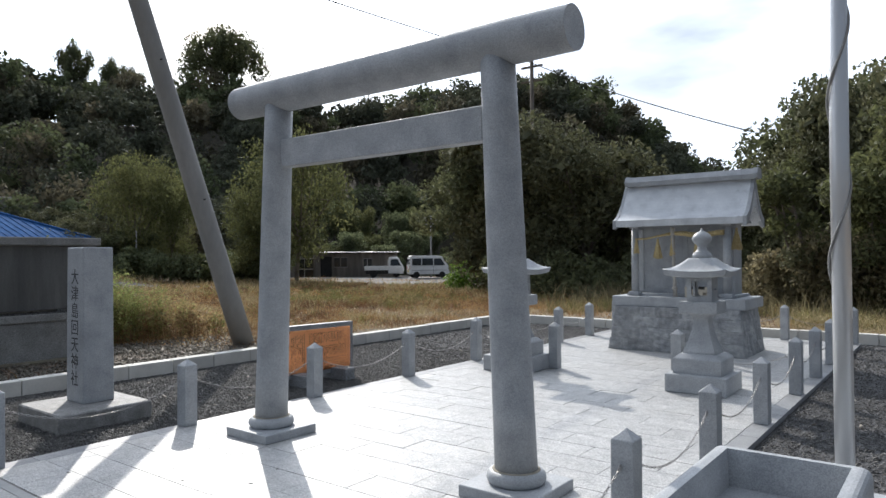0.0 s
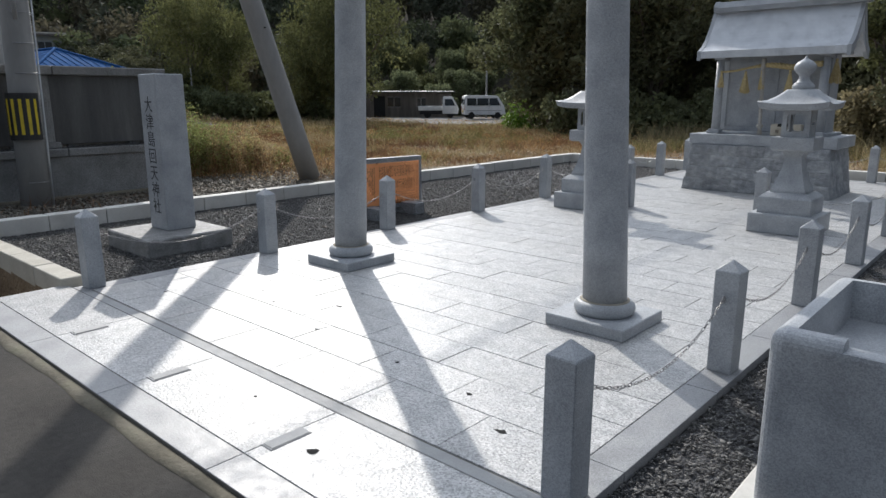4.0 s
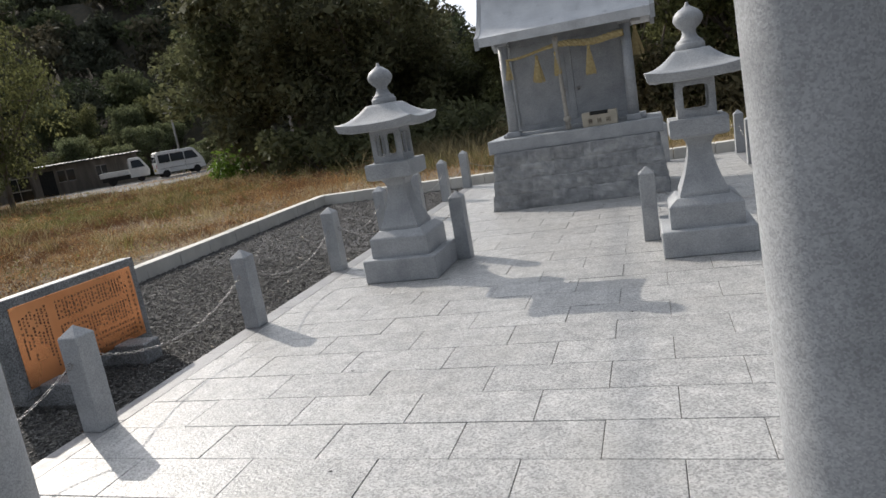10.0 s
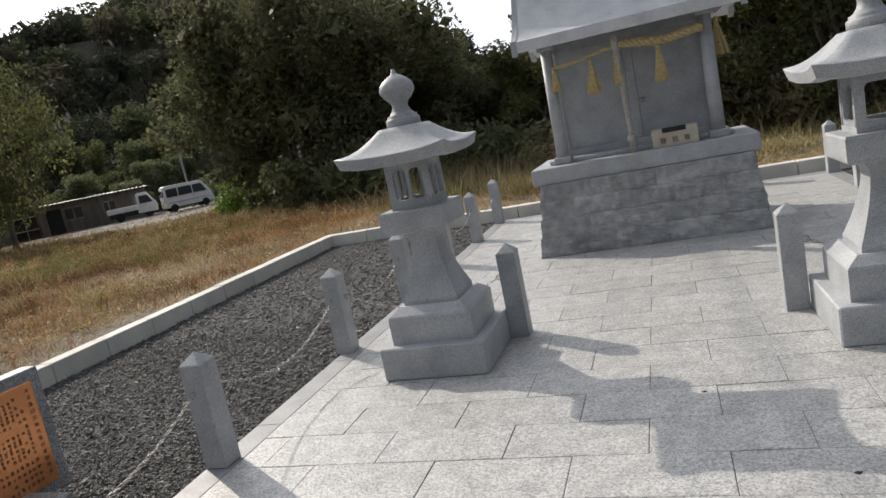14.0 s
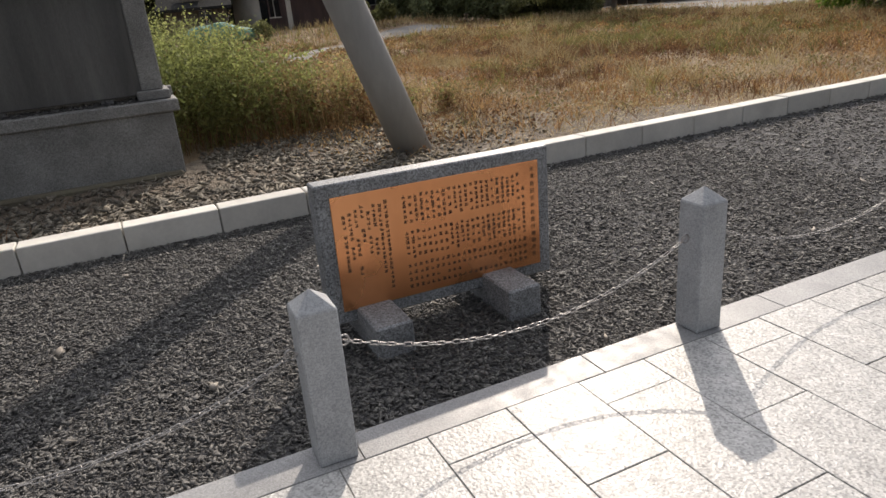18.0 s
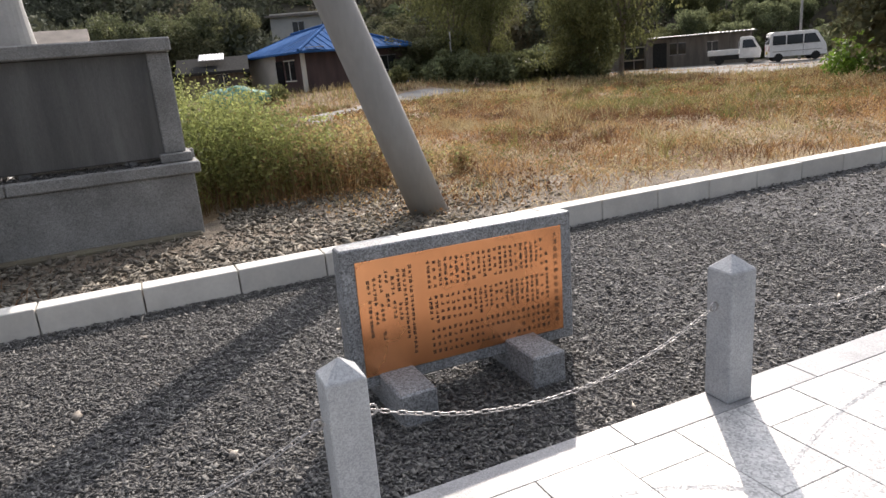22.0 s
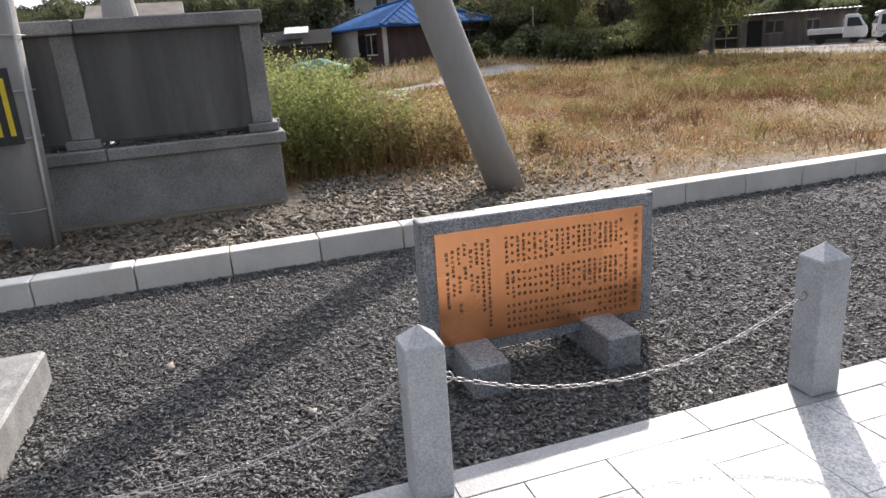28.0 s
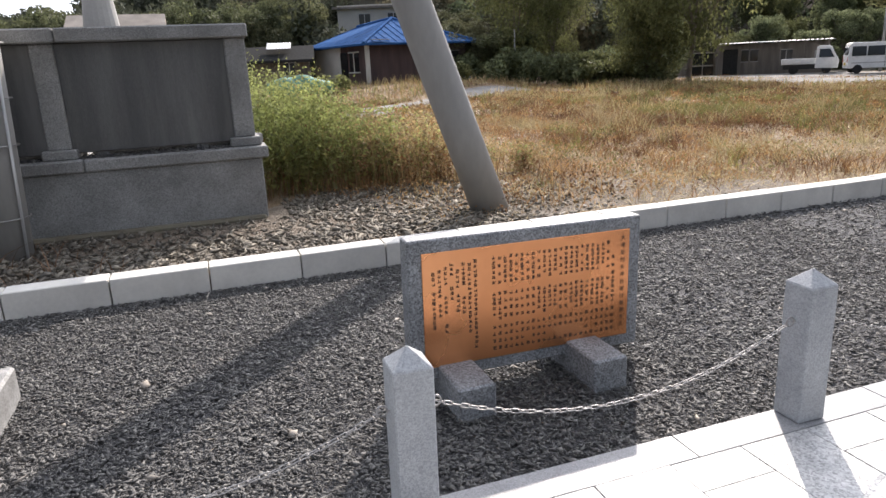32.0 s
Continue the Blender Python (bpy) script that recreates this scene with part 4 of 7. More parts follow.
# ---- shrine ----
def shrine():
    base = thing("shrine_plinth", "plinth of rough split granite blocks under a smooth slab", "plinth")
    part("core", block(-4.2, -2.36, 10.9, 11.93, 0, 0.66), RUSTIC, base, "grey mortar core")
    levels = (0.0, 0.18, 0.352, 0.515, 0.666)
    shares = (((0.15, 0.35, 0.58, 0.8), (0.3, 0.66)), ((0.24, 0.5, 0.71), (0.4, 0.72)), ((0.17, 0.38, 0.63, 0.85), (0.33, 0.6)), ((0.22, 0.36, 0.56, 0.76), (0.45, 0.7)))
    for r in range(4):
        z0, z1 = levels[r], levels[r + 1]
        out = 0.085 - 0.02 * r
        for wall in range(4):
            long = wall % 2 == 0
            a, b = (-4.2 - out, -2.36 + out) if long else (10.9 + out - 0.012, 11.93 - out + 0.012)
            cuts = [a] + [a + (b - a) * s for s in shares[r][wall % 2]] + [b]
            for c, d in zip(cuts, cuts[1:]):
                if long:
                    y = 10.9 if wall == 0 else 11.93
                    x0, x1, y0, y1 = c, d, y - out, y + out
                else:
                    x = -2.36 if wall == 1 else -4.2
                    x0, x1, y0, y1 = x - out * 0.98, x + out * 0.98, c, d
                bm = block(x0, x1, y0, y1, z0 - 0.002, z1 + 0.002)
                bmesh.ops.subdivide_edges(bm, edges=[e for e in bm.edges if e.calc_length() > 0.1], cuts=9, use_grid_fill=True)
                cx, cy = (x0 + x1) / 2, (y0 + y1) / 2
                seed = random.uniform(-9, 9)
                for v in bm.verts:
                    along = v.co.x if long else v.co.y
                    rim = min(along - c, d - along, v.co.z - z0, z1 - v.co.z)
                    push = 0.016 * noise.noise(v.co * 7 + Vector((seed, 0, 0))) + 0.011 * noise.noise(v.co * 19) + 0.006 * noise.noise(v.co * 45) + 0.004
                    push = (push + 0.005 * min(1.0, rim / 0.05) ** 0.6 if rim > 0.008 else 0.75 * push - 0.003) - 0.02 * (v.co.z - z0) / (z1 - z0)
                    if long:
                        side = abs(v.co.x - cx) * 2 > x1 - x0 - 0.002 and (along - (-4.2 - out) < 0.01 or -2.36 + out - along < 0.01)
                        v.co.x += push * (1 if v.co.x > cx else -1) if side else 0
                        v.co.y += push * (-1 if wall == 0 else 1) * (1 if (v.co.y - cy) * (-1 if wall == 0 else 1) > 0 else 0)
                    else:
                        v.co.x += push * (1 if wall == 1 else -1) * (1 if (v.co.x - cx) * (1 if wall == 1 else -1) > 0 else 0)
                part("stone_block", bm, RUSTIC, base)
    part("top_slab", block(-4.275, -2.285, 10.93, 12.0, 0.666, 0.822, 0.008), GRANITE, base)

    hall = thing("stone_shrine", "small granite shrine hall with a curved gabled roof", "shrine")
    part("floor_step", block(-4.12, -2.46, 11.16, 11.93, 0.822, 0.862, 0.006), GRANITE, hall)
    part("back_wall", block(-4.0, -2.6, 11.76, 11.86, 0.862, 2.05), GRANITE, hall)
    for x in (-4.02, -2.64):
        part("side_wall", block(x, x + 0.08, 11.4, 11.86, 0.862, 2.05), GRANITE, hall)
    part("front_wall", block(-3.94, -2.64, 11.430, 11.460, 1.78, 2.0), GRANITE, hall)
    part("lintel", block(-4.06, -2.52, 11.405, 11.445, 1.86, 1.95, 0.004), GRANITE, hall)
    part("sill", block(-3.95, -2.64, 11.405, 11.440, 0.862, 0.925, 0.004), GRANITE, hall)
    for x0, x1 in ((-3.945, -3.315), (-3.235, -2.635)):
        leaf = part("door_leaf", block(x0, x1, 11.420, 11.450, 0.925, 1.86, 0.004), GRANITE, hall)
        knob = x1 - 0.045 if x0 < -3.5 else x0 + 0.045
        part("door_ring", lathe([(0.02, 0), (0.022, 0.006), (0.012, 0.014), (0.008, 0.022)], 14), STEEL, leaf, "small round metal door pull", at=pose(knob, 11.42, 1.27, 90, 0, 0))
        part("crossbar", block(knob - 0.045, knob + 0.045, 11.395, 11.405, 1.266, 1.28, 0.002), STEEL, leaf)
    part("door_post", block(-3.315, -3.235, 11.410, 11.445, 0.925, 1.86, 0.004), GRANITE, hall)
    for x in (-3.985, -2.59):
        foot = part("column", tube([(x, 11.17, 0.885), (x, 11.17, 1.9)], [0.062, 0.054], 24), GRANITE, hall, smooth=True)
        part("column_foot", block(x - 0.082, x + 0.082, 11.088, 11.252, 0.822, 0.89, 0.008), GRANITE, foot)
        part("column_head", block(x - 0.075, x + 0.075, 11.1, 11.24, 1.885, 1.935, 0.006), GRANITE, foot)
    for x in (-3.985, -2.59):
        part("bracket", block(x - 0.05, x + 0.05, 11.2, 11.42, 1.87, 1.95, 0.006), GRANITE, hall)
    # Roof: one curved sheet with thick eaves, closed gables and a ridge cap.
    slope = []
    for s in np.linspace(0, 1, 15):
        slope.append((10.93 + 0.55 * s, 2.005 + 0.05 * s + 0.58 * s ** 1.75))
    upper = slope + [(22.96 - y, z) for y, z in slope[::-1][1:]]
    lower = [(22.96 - 10.93 - 0.012, 1.905), (12.0 - 0.07, 1.93), (11.75, 2.02), (11.48, 2.2), (11.2, 2.02), (11.02, 1.93), (10.942, 1.905)]
    bm = swept(upper + lower, -4.245, -2.275)
    part("roof", bm, SMOOTH_SKYLIT_GRANITE, hall)
    part("soffit", block(-4.1, -2.42, 11.06, 11.9, 1.935, 1.985), GRANITE, hall)
    for x0, x1 in ((-4.257, -4.207), (-2.313, -2.263)):
        board = [(y, z + 0.008) for y, z in upper] + [(22.96 - y, z - 0.13) for y, z in slope[::1]][:-1] + [(y, z - 0.13) for y, z in slope[::-1]]
        part("verge_board", swept(board, x0, x1), GRANITE, hall)
    cap = [(11.36, 2.575), (11.34, 2.64), (11.4, 2.725), (11.56, 2.725), (11.62, 2.64), (11.6, 2.575)]
    part("ridge_cap", swept(cap, -4.19, -2.24), GRANITE, hall)
    for x in (-4.19, -2.24):
        part("ridge_end", swept([(y * 1.0, z + 0.012) for y, z in cap], x - 0.035, x + 0.035), GRANITE, hall)


shrine()


def twisted(points, radius, strands, turns, sides=7, only=(0, 1, 2)):
    """A rope of strands wound round one another along points."""
    bm = bmesh.new()
    points = [Vector(p) for p in points]
    count = len(points)
    for s in only:
        line, radii = [], []
        for n, p in enumerate(points):
            way = (points[min(n + 1, count - 1)] - points[max(n - 1, 0)]).normalized()
            a = way.cross(Vector((0, 1, 0)) if abs(way.y) < 0.9 else Vector((1, 0, 0))).normalized()
            b = way.cross(a)
            angle = 2 * math.pi * (turns * n / (count - 1) + s / strands)
            r = radius[n] if isinstance(radius, list) else radius
            line.append(p + 0.52 * r * (math.cos(angle) * a + math.sin(angle) * b))
            radii.append(0.56 * r)
        tube(line, radii, sides, bm)
    return bm


def tassel(parent_name, x, y, z, length, width):
    made = thing(parent_name, "straw tassel hanging from the sacred rope", "tassel", "straw tassels of the rope", pose(x, y, z))
    part("knot", lathe([(0.012, 0), (0.018, -0.012), (0.02, -0.03), (0.015, -0.045)][::-1], 12), ROPE, made, smooth=True)
    bm = bmesh.new()
    for k in range(90):
        a, r = rng.uniform(0, 2 * math.pi), rng.random() ** 0.5
        p = Vector((0.012 * r * math.cos(a), 0.01 * r * math.sin(a), -0.035))
        q = Vector((width * r * math.cos(a), width * 0.7 * r * math.sin(a), -length * rng.uniform(0.9, 1.02)))
        tube([p, p.lerp(q, 0.4) + Vector((0, 0, 0)), q], [0.004, 0.006, 0.0045], 4, bm)
    part("skirt", bm, ROPE, made)


def shrine_fittings():
    rope = thing("sacred_rope", "twisted golden straw rope hung between the shrine columns", "rope")
    points, radii = [], []
    for s in np.linspace(0, 1, 90):
        points.append((-3.95 + 1.33 * s, 11.1, 1.715 + 0.075 * step(0.05, 0.48, s) - 0.035 * math.sin(math.pi * step(0.5, 1.0, s))))
        radii.append(float(0.016 + 0.023 * step(0.25, 0.62, s)))
    for k in range(3):
        part("strand", twisted(points, radii, 3, 9, 8, (k,)), ROPE, rope, smooth=True)
    for x, z, length, width in ((-3.59, 1.715, 0.31, 0.075), (-3.37, 1.72, 0.27, 0.05), (-3.0, 1.72, 0.32, 0.06), (-3.93, 1.7, 0.21, 0.045)):
        tassel("rope_tassel", x, 11.085, z, length, width)
    tassel("rope_tassel", -2.49, 11.3, 1.86, 0.33, 0.085)
    bell = thing("bell_rope", "pale twisted cotton rope hanging before the shrine doors", "rope")
    for k in range(3):
        part("strand", twisted([(-3.36 + 0.03 * s, 11.09 - 0.01 * s, 1.88 - 0.92 * s) for s in np.linspace(0, 1, 60)], 0.026, 3, 10, 8, (k,)), PALE_ROPE, bell, smooth=True)
    part("binding", lathe([(0.028, 1.76), (0.034, 1.765), (0.034, 1.875), (0.028, 1.88)], 16), PALE_ROPE, bell, "pale cloth binding", smooth=True, at=pose(-3.358, 11.09, 0))
    part("knot", lathe([(0.03, 0.94), (0.042, 0.955), (0.042, 0.985), (0.03, 1.0)], 16), PALE_ROPE, bell, smooth=True, at=pose(-3.33, 11.08, -0.02))
    bm = bmesh.new()
    for k in range(22):
        a, r = rng.uniform(0, 2 * math.pi), rng.random() ** 0.5
        tube([(-3.33 + 0.025 * r * math.cos(a), 11.08 + 0.025 * r * math.sin(a), 0.94), (-3.33 + 0.042 * r * math.cos(a), 11.08 + 0.036 * r * math.sin(a), 0.826)], [0.006, 0.005], 5, bm)
    part("fringe", bm, PALE_ROPE, bell)
    box = thing("offering_box", "small pale offering box with a coin slot", "offering box")
    part("body", block(-3.155, -2.765, 10.99, 11.13, 0.822, 0.985, 0.006), BOX_WOOD, box)
    # Solid near-black block: the slot's inner shade is put into its colour.
    part("coin_slot", block(-3.065, -2.865, 10.9865, 11.08, 0.95, 0.988), SLOT, box, "coin slot, its inner shade a dark block")
    for n, sign in enumerate("賽銭箱"):
        written(sign, 0.056, pose(-3.065 + 0.1 * n, 10.988, 0.862, 90, 0, 0), BARK, box, "letter")


def written(body, size, m, mat, parent, name="lettering", align="CENTER", depth=0.002):
    """Letters in the built-in font as a thin mesh under a thing."""
    curve = bpy.data.curves.new(name, "FONT")
    curve.body, curve.size, curve.align_x, curve.extrude = body, size, align, depth
    ob = bpy.data.objects.new(name, curve)
    scene.collection.objects.link(ob)
    mesh = bpy.data.meshes.new_from_object(ob.evaluated_get(bpy.context.evaluated_depsgraph_get()))
    bpy.data.objects.remove(ob)
    bpy.data.curves.remove(curve)
    mesh.materials.clear()
    mesh.materials.append(mat)
    return part(name, mesh, None, parent, "dark carved characters", at=m)


shrine_fittings()


# ---- donors' board ----
def notice_board():
    board = thing("inscription_board", "granite slab with an engraved copper plate on two stone feet", "notice board")
    turn = pose(-6.125, 6.394, 0.004, -0.8, -0.4, 0)
    part("slab", block(-0.05, 0.05, -0.556, 0.556, 0.03, 0.648, 0.006), SIGN_GRANITE, board, at=turn)
    plate = part("copper_plate", block(0.051, 0.056, -0.497, 0.497, 0.085, 0.592, 0.002), COPPER, board, "polished copper plate with etched writing", at=turn)
    for y in (-0.36, 0.256):
        part("stone_foot", block(-0.2, 0.31, y - 0.08, y + 0.08, -0.07, 0.102, 0.008), SIGN_GRANITE, board, at=pose(-6.13, 6.394, 0))
    verts, faces = [], []

    def mark(y, z, w, h):
        base = len(verts)
        verts.extend([(0.0566, y - w / 2, z - h / 2), (0.0566, y + w / 2, z - h / 2), (0.0566, y + w / 2, z + h / 2), (0.0566, y - w / 2, z + h / 2)])
        faces.append((base, base + 1, base + 2, base + 3))

    def sign(y, z, s):
        for k in range(rng.integers(2, 5)):
            mark(y + rng.uniform(-0.12, 0.12) * s, z + (k / 3.2 - 0.45) * s * 0.85, s * rng.uniform(0.6, 1.0), s * 0.17)
        for k in range(rng.integers(1, 3)):
            mark(y + rng.uniform(-0.35, 0.35) * s, z, s * 0.15, s * rng.uniform(0.6, 1.0))

    for tier, (top, bottom) in enumerate(((0.553, 0.425), (0.39, 0.268), (0.238, 0.12))):
        for col in range(23):
            y = 0.412 - col * 0.0268
            count = rng.integers(4, 7) if tier < 2 else 4
            if col == 0 and tier == 0 or tier == 1 and col == 1:
                count = 3
            pitch = (top - bottom) / (count - 0.4) if tier == 2 or count < 5 else 0.0215
            for k in range(count):
                if tier == 2 and k == 2 and rng.random() < 0.3:
                    continue
                sign(y, top - 0.012 - (0.07 if tier == 0 and col == 0 else 0.006 * rng.random()) * (tier < 2) - k * pitch * (0.75 if col == 0 and tier == 0 else 1.0), 0.0168)
    for col, (top, runs) in enumerate(((0.555, (19,)), (0.545, (15,)), (0.55, (5, -2, 4)), (0.52, (4, -1, 4)), (0.555, (3, -2, 3)), (0.54, (4, -2, 4, -2, 2)), (0.53, (6, -1, 3)), (0.52, (3, -1, 8)))):
        k = 0
        for run in runs:
            for n in range(max(run, 0)):
                sign(-0.262 - col * 0.0268, top - 0.02 - (k + n) * 0.0212, 0.0168)
            k += abs(run)
    part("etched_text", raw("etched_text", verts, faces, INK), None, plate, "rows of small dark etched characters", at=Matrix.Identity(4))
    for n, c in enumerate("大津島回天神社寄付者御芳名"):
        written(c, 0.025, pose(0.0566, 0.462, 0.545 - 0.0345 * n, 90, 0, 90), INK, plate, "title_character", depth=0.0004)


notice_board()


# ---- name stone ----
def name_stone():
    stone = thing("name_stone", "tall granite name pillar with carved characters on a low slab", "stone pillar")
    part("base_slab", block(-6.86, -6.0, 3.36, 4.2, -0.06, 0.12, 0.012), SLAB_GRANITE, stone)
    bm = block(-0.171, 0.171, -0.146, 0.146, 0, 1.46, 0.01)
    for v in bm.verts:
        v.co.x *= 1 - 0.03 * v.co.z
        v.co.y *= 1 - 0.03 * v.co.z
    shaft = part("pillar", bm, GRANITE, stone, at=pose(-6.49, 3.85, 0.118))
    for n, c in enumerate("大津島回天神社"):
        written(c, 0.156, pose(0, -0.146 + 0.0044 * (1.21 - 0.159 * n), 1.125 - 0.159 * n, 90, 0, 0), CARVED, shaft, "carved_character")


name_stone()


# ---- water basin, bench stone, flagpole ----
def basin():
    made = thing("water_basin", "granite water basin with a sunken trough", "water basin")
    x0, x1, y0, y1, z0, z1 = -0.76, -0.15, 3.02, 3.95, 0.0, 0.625
    bm = block(x0, x1, y0, y1, z0, z1)
    top = max(bm.faces, key=lambda f: f.calc_center_median().z)
    bmesh.ops.inset_region(bm, faces=[top], thickness=0.1)
    for v in top.verts:
        v.co.z -= 0.0
    deep = bmesh.ops.extrude_discrete_faces(bm, faces=[top])["faces"][0]
    for v in deep.verts:
        v.co.z -= 0.16
        v.co.x += 0.01 * (1 if v.co.x < -0.45 else -1)
        v.co.y += 0.01 * (1 if v.co.y < 3.5 else -1)
    outer = [e for e in bm.edges if all(abs(v.co.z - z1) < 1e-4 and (abs(v.co.x - x0) < 1e-4 or abs(v.co.x - x1) < 1e-4 or abs(v.co.y - y0) < 1e-4 or abs(v.co.y - y1) < 1e-4) for v in e.verts)
             and ((abs(e.verts[0].co.x - e.verts[1].co.x) < 1e-4 and (abs(e.verts[0].co.x - x0) < 1e-4 or abs(e.verts[0].co.x - x1) < 1e-4)) or (abs(e.verts[0].co.y - e.verts[1].co.y) < 1e-4 and (abs(e.verts[0].co.y - y0) < 1e-4 or abs(e.verts[0].co.y - y1) < 1e-4)))]
    corner = [e for e in bm.edges if abs(e.verts[0].co.z - e.verts[1].co.z) > 0.4]
    bmesh.ops.bevel(bm, geom=outer + corner, offset=0.045, segments=5, affect="EDGES", profile=0.5)
    for x in (-0.545, -0.54, -0.43, -0.425):
        bmesh.ops.bisect_plane(bm, geom=bm.verts[:] + bm.edges[:] + bm.faces[:], plane_co=(x, 0, 0), plane_no=(1, 0, 0))
    for v in bm.verts:
        if -0.5405 < v.co.x < -0.4295 and v.co.y < y0 + 0.108 and v.co.z > z1 - 0.028:
            v.co.z = z1 - 0.028
    body = part("bowl", bm, GRANITE, made)
    for f in body.data.polygons:
        f.use_smooth = False
    part("trough_step", block(-0.42, -0.26, 3.14, 3.42, z1 - 0.16, z1 - 0.115, 0.006), BORDER, made)
    part("base_slab", block(x0 - 0.06, x1 + 0.06, y0 - 0.06, y1 + 0.06, -0.1, 0.004, 0.008), KERB, made)


basin()
plinth = thing("low_stone_platform", "low smooth granite platform on the gravel", "platform")
part("slab", block(-0.695, 1.2, 4.63, 5.205, -0.09, 0.145, 0.008, 2), GRANITE, plinth)


def flagpole():
    made = thing("flagpole", "tall pale metal flagpole with a cord wound round it", "flagpole")
    part("pole", tube([(-0.368, 4.92, 0.14), (-0.377, 4.92, 2.0), (-0.38, 4.92, 8.4)], [0.0475, 0.0465, 0.038], 28), FLAGPOLE_METAL, made, smooth=True)
    cord = [(-0.379 + 0.0525 * math.cos(a), 4.92 + 0.0525 * math.sin(a), 0.96 + 0.138 * a) for a in np.linspace(0.5, 40, 260)]
    part("cord", tube(cord, 0.007, 6), POLE, made, "grey cord wound round the pole", smooth=True)
    part("collar", lathe([(0.076, 0.144), (0.076, 0.16), (0.055, 0.17)], 24), STEEL, made, at=pose(-0.368, 4.92, 0))


flagpole()


# ---- memorial wall ----
def memorial():
    wall = thing("memorial_wall", "weathered grey granite memorial with dark stone panels", "memorial")
    ys = (-0.41, 1.11, 2.63, 4.15, 5.67)
    part("footing", block(-10.72, -9.84, -0.75, 5.6, -0.1, 0.078, 0.02), EDGE, wall, "brownish concrete footing")
    part("plinth", block(-10.64, -9.93, -0.66, 5.62, 0.045, 0.6, 0.01), OLD_GRANITE, wall)
    for a, b in zip(ys, ys[1:]):
        part("ledge", block(-10.68, -9.89, a + 0.015, b + 0.009, 0.6, 0.705, 0.012), OLD_GRANITE, wall)
        # Added strip: hides bright ground showing through the gap below the panels.
        part("back_lip", block(-10.34, -10.26, a + 0.05, b, 0.706, 0.79, 0.008), OLD_GRANITE, wall)
        part("coping", block(-10.46, -9.96, a - 0.05 + 0.003, b - 0.05 - 0.003, 1.655, 1.77, 0.012), OLD_GRANITE, wall)
        part("panel", block(-10.22, -10.085, a - 0.085, b - 0.255, 0.75, 1.652, 0.006), BLACK_STONE, wall, "dark polished stone panel with streaks")
        for y in (a + 0.15, b - 0.55):
            part("panel_foot", block(-10.2, -10.11, y - 0.05, y + 0.05, 0.705, 0.752, 0.004), OLD_GRANITE, wall)
    for y in ys:
        x = y - 0.17
        post = part("pier", block(-10.38, -10.04, x - 0.09, x + 0.09, 0.785, 1.653, 0.01), OLD_GRANITE, wall)
        part("pier_foot", block(-10.44, -9.98, x - 0.135, x + 0.135, 0.706, 0.787, 0.01), OLD_GRANITE, post)

    at, size = stones_in(-10.08, -9.985, -0.1, 5.4, 4200, 0.007, 0.016, 0.712)
    scatter_stones("ledge_gravel", at, size, GRAVEL_BED, "dark grit lying on the memorial's ledge", "gravel")


memorial()
a, b = stones_in(-10.3, -9.96, -0.1, 5.35, 1300, 0.012, 0.03, 0.709)
keep = np.abs((a[:, 1] + 0.58 + 0.15) % 1.52 - 0.15) > 0.15
scatter_stones("ledge_gravel", a[keep], b[keep], GRAVEL, "dark gravel strewn on the memorial ledge", "gravel")
# A plain upright form stands for the statue behind the memorial.
bm = prism([(-0.05, 0.42), (1.35, 0.4), (1.36, 0.3), (1.5, 0.3)], 4, 45)
lathe([(0.24, 1.5), (0.22, 1.7), (0.19, 2.0), (0.15, 2.35), (0.14, 2.6), (0.17, 2.85), (0.19, 3.0), (0.13, 3.1), (0.07, 3.14), (0.1, 3.2), (0.1, 3.34), (0.04, 3.4)], 20, bm)
statue = new("statue", finish(bm, "statue", CONCRETE))
statue.matrix_world = pose(-12.57, 4.2, 0)
tagged(statue, "pale grey stone statue on a plinth behind the memorial", "statue")


# ---- poles and wires ----
def polar(yaw, far):
    return EYE_AT[0] - far * math.sin(radians(yaw)), EYE_AT[1] + far * math.cos(radians(yaw))


def leaning_pole():
    pole = thing("leaning_pole", "grey concrete bracing pole leaning over the kerb", "utility pole")
    foot, way = Vector((-9.15, 7.58, -0.1)), Vector((0.03, -0.367, 1.0))
    part("shaft", tube([foot + way * s for s in np.linspace(0, 8.2, 9)], list(np.linspace(0.168, 0.115, 9)), 32), POLE, pole, smooth=True)
    for s, side in ((2.45, 0.14), (4.4, 0.13), (6.2, 0.12)):
        p = foot + way * s + Vector((side, -0.02, 0))
        part("step_bolt", tube([p, p + Vector((0.035, 0, 0.0))], 0.011, 8), SLOT, pole, "small dark bolt hole")
    return foot + way * 8.2


